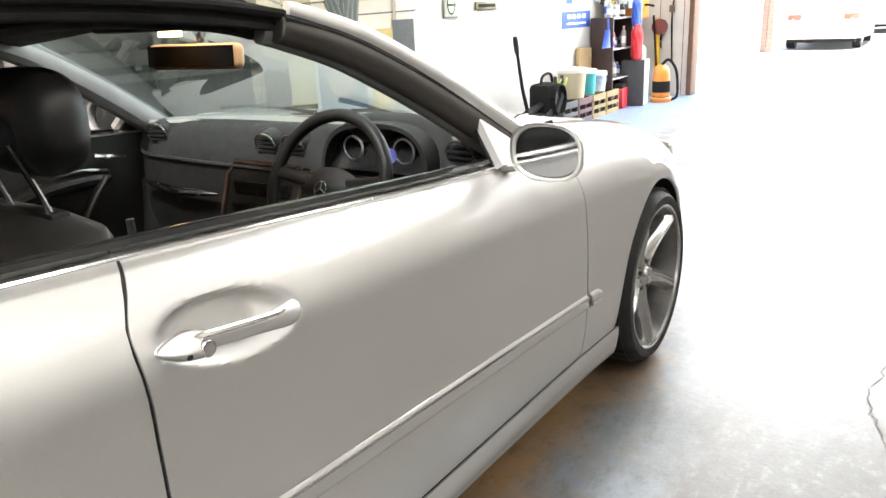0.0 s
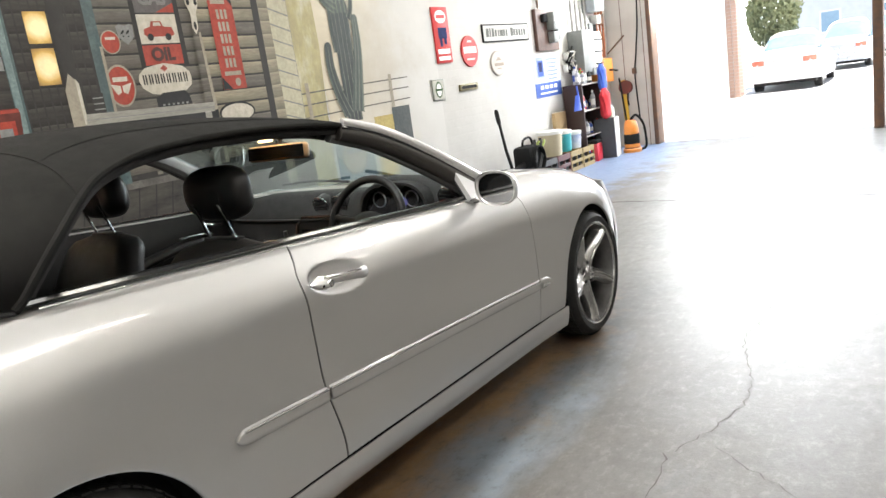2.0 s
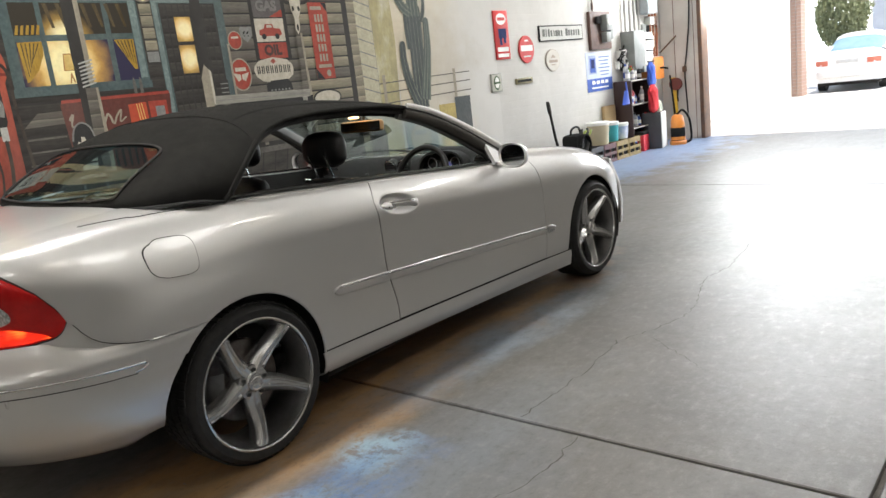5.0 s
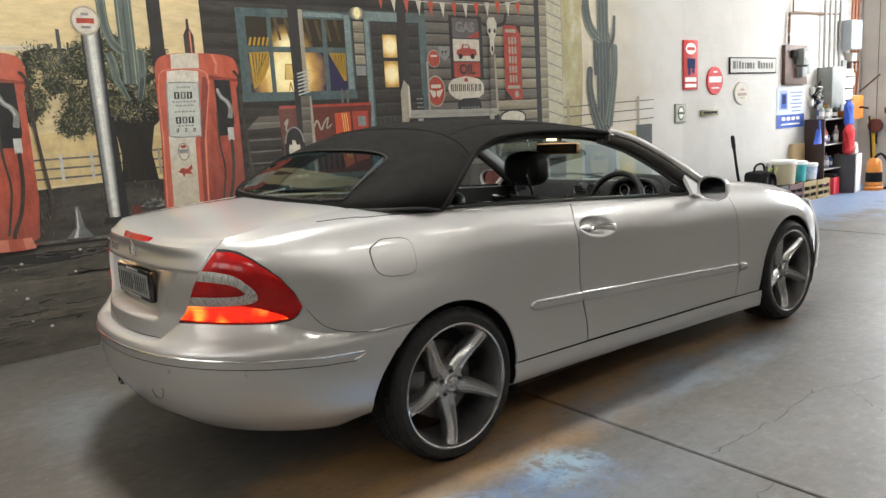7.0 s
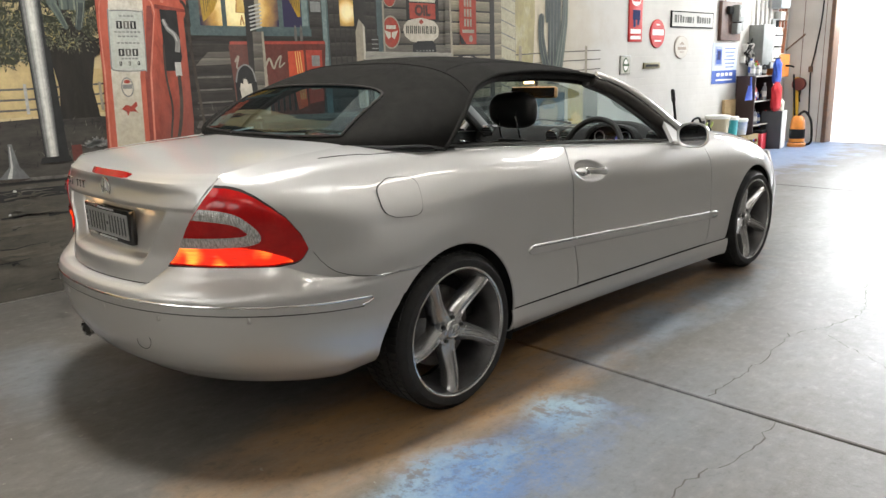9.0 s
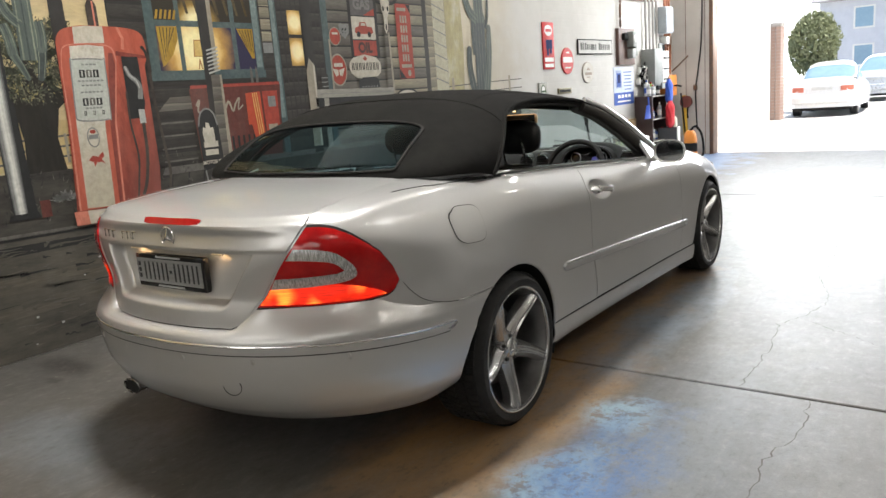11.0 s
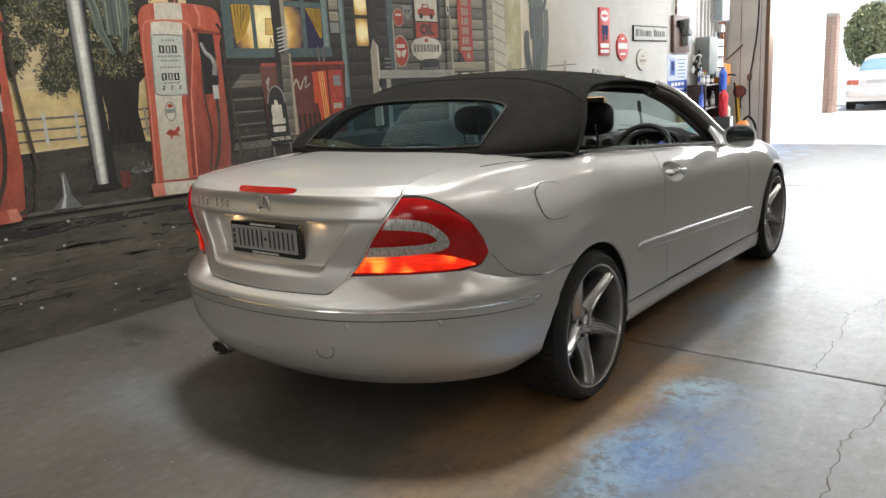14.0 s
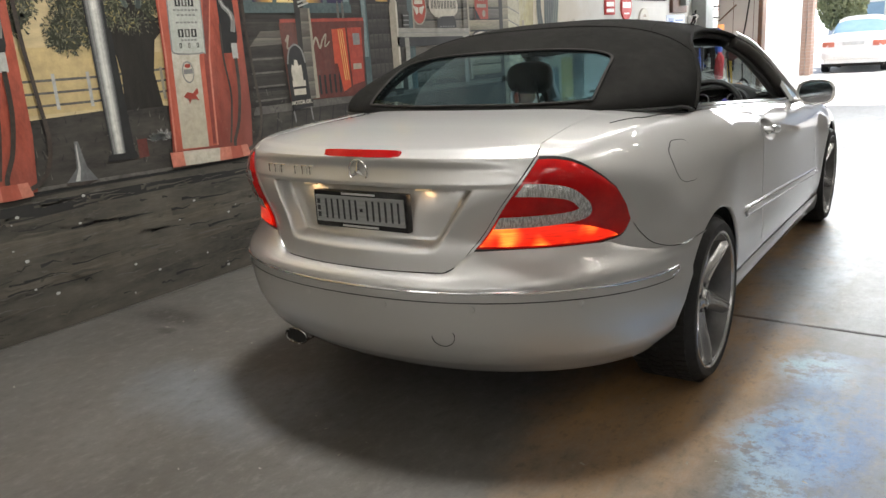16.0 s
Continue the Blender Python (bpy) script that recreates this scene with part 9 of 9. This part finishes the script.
# dark panel box, orange vacuum, red box
bm = BM()
box(bm, -0.16, 0.12, -0.17, 0.17, 0, 0.55, 0.006)
pb = thing("storage_bin", "dark grey upright storage box with a white edge", "storage box", pose(-1.83, 9.52, 0, 0, 0, 12))
part("bin_body", bm, mat("bin_grey", (0.045, 0.047, 0.052), (0.06, 0.062, 0.066), rough=0.5), pb)
bm = BM()
box(bm, 0.12, 0.135, -0.165, 0.165, 0.005, 0.545, 0.002)
part("bin_edge", bm, ENAMEL_WHITE, pb)
vac = thing("vacuum_cleaner", "orange and black upright workshop vacuum with a hose", "vacuum", pose(-1.62, 9.86, 0))
for n, prof, m in (("base", [(0.0, 0.0), (0.13, 0.0), (0.135, 0.04), (0.12, 0.06), (0.0, 0.06)], ORANGE), ("drum", [(0.0, 0.06), (0.11, 0.06), (0.11, 0.26), (0.0, 0.26)], ENAMEL_BLACK), ("band", [(0.112, 0.07), (0.112, 0.12)], ORANGE), ("motor_head", [(0.0, 0.46), (0.05, 0.46), (0.085, 0.43), (0.105, 0.34), (0.105, 0.26), (0.0, 0.26)], ORANGE)):
    bm = BM()
    lathe(bm, prof, 24, "z")
    part(n, bm, m, vac)
bm = BM()
sweep(bm, spline([(0.0, 0.0, 0.46), (0.08, 0.02, 0.52), (0.17, 0.03, 0.40), (0.20, 0.03, 0.20), (0.19, 0.03, 0.06), (0.10, 0.02, 0.02)], 8), 0.018, 8)
part("suction_hose", bm, ENAMEL_BLACK, vac)
rb = thing("tool_box", "red plastic tool box with a dark lid", "tool box", pose(-1.94, 9.17, 0, 0, 0, 8))
bm = BM()
box(bm, -0.11, 0.11, -0.13, 0.13, 0, 0.24, 0.012)
part("box_body", bm, mat("red_plastic", (0.62, 0.03, 0.05), (0.52, 0.025, 0.04), rough=0.35), rb)
bm = BM()
box(bm, -0.11, 0.11, -0.13, 0.13, 0.24, 0.29, 0.02)
part("lid", bm, ENAMEL_BLACK, rb)
bm = BM()
lathe(bm, [(0.0, 0.0), (0.06, 0.0), (0.07, 0.30), (0.04, 0.33), (0.0, 0.34)], 16, "z")
solid("jerry_bottle", bm, BOTTLES[0], "white plastic canister on the floor", "canister", pose(-2.04, 8.97, 0))

# crates along the wall with buckets on them
def crate(y, material, label, w=0.36, h=0.26):
    t = thing("bottle_crate", label, "crate", pose(WALL_X + 0.05, y, 0), group="bottle crates")
    n = 0
    for z0, z1 in ((0.0, 0.05), (0.10, 0.14), (0.19, h)):
        for d in ((0.0, 0.30, 0.0, 0.015), (0.0, 0.30, w - 0.015, w), (0.285, 0.30, 0.015, w - 0.015), (0.0, 0.015, 0.015, w - 0.015)):
            b = BM()
            box(b, *d, z0, z1, 0.003, 1)
            part("rail", b, material, t)
    for x, yy in ((0.0, 0.0), (0.28, 0.0), (0.0, w - 0.02), (0.28, w - 0.02), (0.28, w / 2 - 0.01)):
        b = BM()
        box(b, x + 0.001, x + 0.019, yy + 0.001, yy + 0.019, 0, h - 0.002)
        part("post", b, material, t)
    b = BM()
    box(b, 0.015, 0.285, 0.015, w - 0.015, 0.01, 0.02)
    part("base", b, material, t)
    b = BM()
    box(b, 0.02, 0.28, 0.02, w - 0.02, 0.02, 0.15, 0.01)
    part("contents", b, ENAMEL_BLACK, t)
    return t


CRATE_MAROON = mat("crate_maroon", (0.11, 0.03, 0.03), (0.075, 0.024, 0.024), scale=20, rough=0.5)
CRATE_YELLOW = mat("crate_yellow", (0.30, 0.21, 0.07), (0.22, 0.155, 0.055), scale=20, rough=0.5)
CRATE_BLACK = mat("crate_black", (0.03, 0.03, 0.032), (0.045, 0.045, 0.045), rough=0.5)
crate(7.42, CRATE_BLACK, "black plastic bottle crate by the wall")
crate(7.80, CRATE_MAROON, "maroon plastic bottle crate by the wall")
crate(8.18, CRATE_YELLOW, "yellow plastic bottle crate by the wall")
crate(8.56, CRATE_YELLOW, "yellow plastic bottle crate by the wall")


def bucket(y, z, r, h, m, lid, label, x=WALL_X + 0.2):
    t = thing("bucket", label, "bucket", pose(x, y, z), group="buckets on the crates")
    b = BM()
    lathe(b, [(0.0, 0.0), (r * 0.86, 0.0), (r, h), (r * 0.96, h), (0.0, h * 0.98)], 28, "z")
    part("pail", b, m, t)
    b = BM()
    lathe(b, [(0.0, h + 0.025), (r * 0.98, h + 0.025), (r * 1.06, h + 0.018), (r * 1.06, h - 0.02), (r, h - 0.02)], 28, "z")
    part("lid", b, lid, t)
    b = BM()
    sweep(b, [(r * 1.04 * math.cos(a), r * 1.04 * math.sin(a), h - 0.05 - 0.12 * math.sin(a) ** 2) for a in np.linspace(0, math.pi, 16)][:16], 0.004, 6)
    part("bail", b, CASE_GREY, t)


CREAM_PAIL = mat("cream_plastic", (0.52, 0.45, 0.30), (0.46, 0.40, 0.27), rough=0.45)
bucket(7.93, 0.262, 0.155, 0.29, CREAM_PAIL, ENAMEL_WHITE, "large cream plastic bucket on a crate")
bucket(8.30, 0.262, 0.115, 0.25, mat("teal_label", (0.05, 0.40, 0.42), (0.04, 0.33, 0.36), rough=0.4), ENAMEL_WHITE, "white and teal plastic bucket on a crate")
bucket(8.62, 0.262, 0.105, 0.20, mat("blue_label", (0.22, 0.30, 0.55), (0.70, 0.70, 0.72), scale=9, rough=0.4), ENAMEL_WHITE, "small white and blue plastic bucket on a crate")
bm = BM()
box(bm, 0, 0.05, -0.17, 0.17, 0, 0.75, 0.004)
solid("cardboard_sheet", bm, mat("cardboard", (0.45, 0.32, 0.17), (0.38, 0.27, 0.14), rough=0.85), "brown cardboard sheet leaning on the wall", "cardboard", pose(WALL_X + 0.01, 8.60, 0.0))
# black trolley jack and pressure gun beside the crates
tj = thing("trolley_jack", "black workshop trolley jack with an upright handle", "jack", pose(-1.86, 7.02, 0))
bm = BM()
box(bm, -0.10, 0.10, -0.30, 0.34, 0.05, 0.14, 0.02)
box(bm, -0.06, 0.06, -0.05, 0.30, 0.14, 0.24, 0.02)
part("chassis", bm, CRATE_BLACK, tj)
bm = BM()
sweep(bm, [(0, -0.22, 0.12), (-0.06, -0.28, 0.50), (-0.10, -0.31, 0.88)], lambda t: 0.020 - 0.005 * t, 8)
part("jack_handle", bm, ENAMEL_BLACK, tj)
bm = BM()
lathe(bm, [(0.0, 0.0), (0.018, 0.0), (0.025, 0.03), (0.025, 0.14), (0.016, 0.17), (0.0, 0.17)], 14, "z")
grip_ob = part("grip", bm, UNDER, tj)
grip_ob.matrix_local = pose(-0.093, -0.305, 0.80, 5, -5, 0)
for dy in (0.05, 0.20):
    bm = BM()
    sweep(bm, [(0.10, dy - 0.10, 0.18), (0.12, dy + 0.02, 0.36), (0.10, dy + 0.06, 0.56)], lambda t: 0.030 - 0.012 * t, 8)
    part("lifting_arm", bm, CRATE_BLACK, tj)
    bm = BM()
    sweep(bm, [(0.12, dy + 0.02, 0.44), (0.14, dy + 0.07, 0.50), (0.13, dy + 0.10, 0.53)], 0.013, 8)
    part("green_sleeve", bm, mat("sleeve_lime", (0.34, 0.42, 0.08), (0.26, 0.33, 0.06), rough=0.5), tj, "lime green sleeve")
bm = BM()
lathe(bm, [(0.0, 0.04), (0.06, 0.04), (0.06, 0.0), (0.0, 0.0)], 16, "z", (0, 0.26, 0.24))
part("saddle", bm, CRATE_BLACK, tj)
for x, y in ((-0.11, -0.24), (0.11, -0.24), (-0.11, 0.28), (0.11, 0.28)):
    bm = BM()
    lathe(bm, [(0.0, -0.025), (0.055, -0.025), (0.055, 0.025), (0.0, 0.025)], 16, "x", (x, y, 0.055))
    part("castor", bm, UNDER, tj)
bm = BM()
box(bm, -0.12, 0.12, -0.06, 0.26, 0.20, 0.50, 0.05)
sweep(bm, [(0.02, -0.02, 0.30), (0.06, -0.42, 0.26)], 0.035, 12)
for k in range(3):
    sweep(bm, [(0.12 + 0.02 * k, 0.10 + 0.13 * math.cos(2 * math.pi * j / 20), 0.34 + 0.15 * math.sin(2 * math.pi * j / 20)) for j in range(20)], 0.012, 6, closed=True)
sweep(bm, spline([(0.0, 0.0, 0.40), (0.0, 0.02, 0.56), (0.0, 0.20, 0.58), (0.0, 0.26, 0.44)], 6), 0.014, 8)
part("pump_block", bm, ENAMEL_BLACK, tj)
bm = BM()
sweep(bm, spline([(0.06, 0.10, 0.45), (0.10, 0.24, 0.52), (0.06, 0.30, 0.38), (0.10, 0.18, 0.32), (0.06, 0.06, 0.36)], 8), 0.013, 8)
part("cable_loop", bm, mat("cable_green", (0.35, 0.42, 0.06), (0.25, 0.30, 0.05), rough=0.5), tj)

# ---- lane beyond the door ----
RENDER_WHITE = mat("render_white", (0.78, 0.76, 0.72), (0.70, 0.68, 0.64), scale=1.0, rough=0.9, bump=0.3, bscale=40)
BRICK = mat("brick_pier", (0.50, 0.36, 0.29), (0.44, 0.30, 0.24), scale=9, rough=0.9)
MORTAR = mat("mortar", (0.55, 0.51, 0.46), rough=0.95)
bm = BM()
box(bm, -2.85, -2.45, FRONT_Y + 0.22, 19.0, 0, 2.6)
solid("boundary_wall", bm, RENDER_WHITE, "white rendered boundary wall along the lane", "wall", kind="structure", smooth=False)
pier = thing("brick_pier", "sunlit brick pier at the wall's end", "pier", pose(-2.42, 19.35, 0))
bm = BM()
box(bm, -0.185, 0.185, -0.185, 0.185, 0, 2.44)
part("mortar_core", bm, MORTAR, pier, smooth=False)
bm = BM()
box(bm, -0.055, 0.055, -0.115, 0.115, -0.038, 0.038, 0.004, 1)
brick_me = mesh_of("brick", bm, BRICK, False)
for row in range(28):
    z = 0.043 + row * 0.086
    for k in range(3):
        off = -0.125 + k * 0.125
        for sx, m in ((-1, pose(off, -0.145 * 1, z, 0, 0, 0)), (1, pose(0.145, off, z))):
            o = new("brick", brick_me)
            o.parent = pier
            o.matrix_local = m if sx == 1 else pose(off, -0.085, z)
bm = BM()
box(bm, -0.23, 0.23, -0.23, 0.23, 2.44, 2.52, 0.01)
part("cap", bm, MORTAR, pier)


def bush(x, y, z0, r, h, seed, label):
    """A dense shrub of small leaf clumps on a short stem."""
    t = thing("shrub", label, "bush", pose(x, y, 0))
    b = BM()
    sweep(b, [(0, 0, 0), (0.03, 0.0, z0 * 0.6), (0.0, 0.03, z0 + 0.4 * h)], lambda q: 0.07 * (1 - 0.6 * q), 8)
    for k in range(5):
        a = k * 1.26
        sweep(b, [(0, 0, z0 * 0.7), (0.5 * r * math.cos(a), 0.5 * r * math.sin(a), z0 + 0.5 * h)], lambda q: 0.035 * (1 - 0.7 * q), 6)
    part("trunk", b, BARK, t)
    rnd = random.Random(seed)
    b = BM()
    for _ in range(7000):
        u, v, w = rnd.gauss(0, 1), rnd.gauss(0, 1), rnd.gauss(0, 1)
        d = math.sqrt(u * u + v * v + w * w) or 1
        k = rnd.uniform(0.62, 1.02) * (1 + 0.16 * noise.noise((u / d * 2.4, v / d * 2.4, w / d * 2.4 + seed)))
        p = Vector((u / d * r * k, v / d * r * k, z0 + h / 2 + w / d * h / 2 * k))
        s = rnd.uniform(0.035, 0.075)
        m = Matrix.Translation(p) @ Euler((rnd.uniform(0, 6), rnd.uniform(0, 6), rnd.uniform(0, 6))).to_matrix().to_4x4()
        b.faces.new([b.verts.new(m @ Vector(q)) for q in ((s, 0, 0), (0, s * 0.5, 0.01), (-s, 0, 0), (0, -s * 0.5, 0.01))])
    part("crown", b, LEAVES, t, smooth=False)


LEAVES, lnt, lb = nodes_of("shrub_leaves")
gi = lnt.nodes.new("ShaderNodeNewGeometry")
lnt.links.new(mix(lnt, gi.outputs["Random Per Island"], (0.17, 0.19, 0.085), (0.29, 0.30, 0.165)), lb.inputs["Base Color"])
lb.inputs["Roughness"].default_value = 0.7
bush(-2.05, 22.6, 1.05, 0.70, 1.85, 2, "clipped olive-green shrub over the wall's end")

# parked cars in the lane
CAR_WHITE = mat("white_car_paint", (0.75, 0.75, 0.74), (0.70, 0.70, 0.69), rough=0.3, coat=0.8)
CAR_SILVER = mat("pale_silver_paint", (0.62, 0.64, 0.66), (0.56, 0.58, 0.60), rough=0.3, metal=0.4, coat=0.8)
CAR_GLASS = mat("dark_car_glass", (0.24, 0.36, 0.46), (0.20, 0.32, 0.42), rough=0.08, coat=0.5)


def parked_car(label, m, paint, length=4.4, tall=1.38, hatch=0.0):
    t = thing("parked_car", label, "car", m, group="cars in the lane")
    L, W = length, 0.83
    top = curve([0, 0.06, 0.22, 0.30, 0.40, 0.55, 0.66, 0.78, 1.0], [0.72, 0.93, 0.97, 1.10 + hatch, tall, tall, 1.15, 0.92, 0.66])
    body_top = curve([0, 0.05, 0.3, 0.7, 0.95, 1.0], [0.80, 0.93, 0.95, 0.92, 0.70, 0.60])
    half = curve([0, 0.04, 0.15, 0.8, 0.95, 1.0], [0.66, 0.78, W, W, 0.74, 0.60])

    def hull(a, b):
        y = L * b
        q = math.pi * (a - 0.5) * 2
        s, c = math.sin(q / 2 * 1.0), math.cos(q / 2)
        e = (abs(s) ** 5 + abs(c) ** 5) ** -0.2
        return Vector((half(b) * e * s, y, 0.24 + (body_top(b) - 0.24) * e * c))
    b1 = BM()
    grid(b1, hull, 24, 34, (0, L / 2, 0.4))
    for bb in (0.0, 1.0):
        vs = [b1.verts.new(hull(k / 24, bb)) for k in range(25)]
        b1.faces.new(vs if bb else vs[::-1])
    part("body", b1, paint, t)
    b1 = BM()

    def house(a, b):
        f = 0.20 + 0.58 * b
        q = (a - 0.5) * math.pi
        s, c = math.sin(q), math.cos(q)
        e = (abs(s) ** 4 + abs(c) ** 4) ** -0.25
        zb = body_top(f) - 0.03
        return Vector((0.70 * e * s * (1 - 0.12 * max(c, 0)), L * f, zb + max(top(f) - zb, 0.002) * e * c))
    grid(b1, house, 20, 24, (0, L / 2, 0.8))
    part("cabin", b1, CAR_GLASS, t)
    b1 = BM()
    grid(b1, lambda a, b: house(0.24 + 0.52 * a, 0.30 + 0.36 * b) + Vector((0, 0, 0.006)), 12, 12, (0, L / 2, 0.8))
    part("roof_panel", b1, paint, t)
    for s in (-1, 1):
        b1 = BM()
        grid(b1, lambda a, b: Vector((s * (0.44 + 0.30 * a), -0.012 + 0.10 * a ** 3, 0.66 + 0.13 * b)), 8, 3, (0, 3, 0.7))
        part("tail_lamp", b1, mat("pale_red_lens", (0.62, 0.20, 0.13), (0.55, 0.15, 0.10), rough=0.2), t, "red tail lamp", thick=0.012)
        for y in (0.78, L - 0.85):
            b1 = BM()
            lathe(b1, [(0.0, 0.0), (0.20, 0.0), (0.30, -0.01), (0.30, -0.19), (0.0, -0.19)], 28, "x", (0, 0, 0))
            if s < 0:
                bmesh.ops.transform(b1, matrix=Matrix.Diagonal((-1, 1, 1, 1)), verts=b1.verts[:])
                bmesh.ops.reverse_faces(b1, faces=b1.faces[:])
            w = part("wheel", b1, RUBBER, t)
            w.matrix_local = pose(s * 0.80, y, 0.30)
            b1 = BM()
            lathe(b1, [(0.0, 0.008 * s), (0.19, 0.004 * s), (0.20, -0.004 * s)], 20, "x")
            part("rim", b1, ALLOY, w)
    b1 = BM()
    sweep(b1, spline([(-0.70, 0.10, 0.46), (-0.60, -0.03, 0.46), (0.0, -0.06, 0.46), (0.60, -0.03, 0.46), (0.70, 0.10, 0.46)], 6), 0.075, 8, 1.5)
    part("bumper", b1, paint, t)
    b1 = BM()
    box(b1, -0.7, 0.7, 0.1, L - 0.2, 0.16, 0.30)
    part("underbody", b1, UNDER, t)
    b1 = BM()
    box(b1, -0.25, 0.25, -0.02, 0.0, 0.70, 0.80, 0.004)
    part("number_plate", b1, mat("plate_pale", (0.6, 0.6, 0.58), rough=0.5), t, "pale plate")
    return t


parked_car("white four-door sedan parked along the lane wall", pose(-1.33, 19.75, 0, 0, 0, 2), CAR_WHITE)
parked_car("pale silver hatchback parked further down the lane", pose(-0.95, 27.2, 0.02, 0, 0, -2), CAR_SILVER, 4.1, 1.50, 0.18)
parked_car("white van-like car parked further down the lane", pose(-0.2, 34.0, 0.04, 0, 0, -3), CAR_WHITE, 4.5, 1.62, 0.2)

# grey weatherboard house closing the lane
hs = thing("house", "grey weatherboard house at the end of the lane", "house", pose(0.4, 62.0, 0))
SIDING = mat("grey_weatherboard", (0.58, 0.60, 0.64), (0.52, 0.54, 0.58), scale=2, rough=0.8)
bm = BM()
box(bm, -9, 9, 0, 8, 0, 6.0)
part("wall", bm, SIDING, hs, smooth=False)
for k in range(24):
    bm = BM()
    box(bm, -9.02, 9.02, -0.03, 0.0, 0.02 + k * 0.25, 0.235 + k * 0.25)
    part("board", bm, SIDING, hs, smooth=False)
bm = BM()
vs = [bm.verts.new(v) for v in ((-9.5, -0.6, 6.0), (9.5, -0.6, 6.0), (9.5, 4, 8.6), (-9.5, 4, 8.6), (9.5, 8.6, 6.0), (-9.5, 8.6, 6.0))]
for q in ((0, 1, 2, 3), (3, 2, 4, 5)):
    bm.faces.new([vs[i] for i in q])
part("roof", bm, mat("roof_tile_grey", (0.34, 0.34, 0.35), (0.28, 0.28, 0.29), rough=0.8), hs, smooth=False, thick=0.15)
for x, z in ((-6, 1.2), (-2.5, 1.2), (1.5, 1.2), (5.5, 1.2), (-6, 3.9), (-2.5, 3.9), (1.5, 3.9), (5.5, 3.9)):
    w = new("window")
    w.parent = hs
    w.matrix_local = pose(x, -0.03, z)
    for n, d, mt in (("window_frame", (-0.7, 0.7, -0.06, 0.0, -0.1, 1.5), ENAMEL_WHITE), ("pane", (-0.58, 0.58, -0.07, -0.06, 0.02, 1.38), CAR_GLASS)):
        bm = BM()
        box(bm, *d)
        part(n, bm, mt, w, smooth=False)

# bright hazy sky beyond everything
bm = BM()
grid(bm, lambda a, b: Vector((140 * math.cos(math.pi * (0.15 + 0.7 * a)), 140 * math.sin(math.pi * (0.15 + 0.7 * a)), -1 + 60 * b)), 40, 2, (0, 300, 20))
solid("backdrop", bm, glow("hazy_sky", (0.96, 0.98, 1.0), 2.6, (0.8, 0.8, 0.8)), "white hazy midday sky behind the lane", "sky", kind="structure")
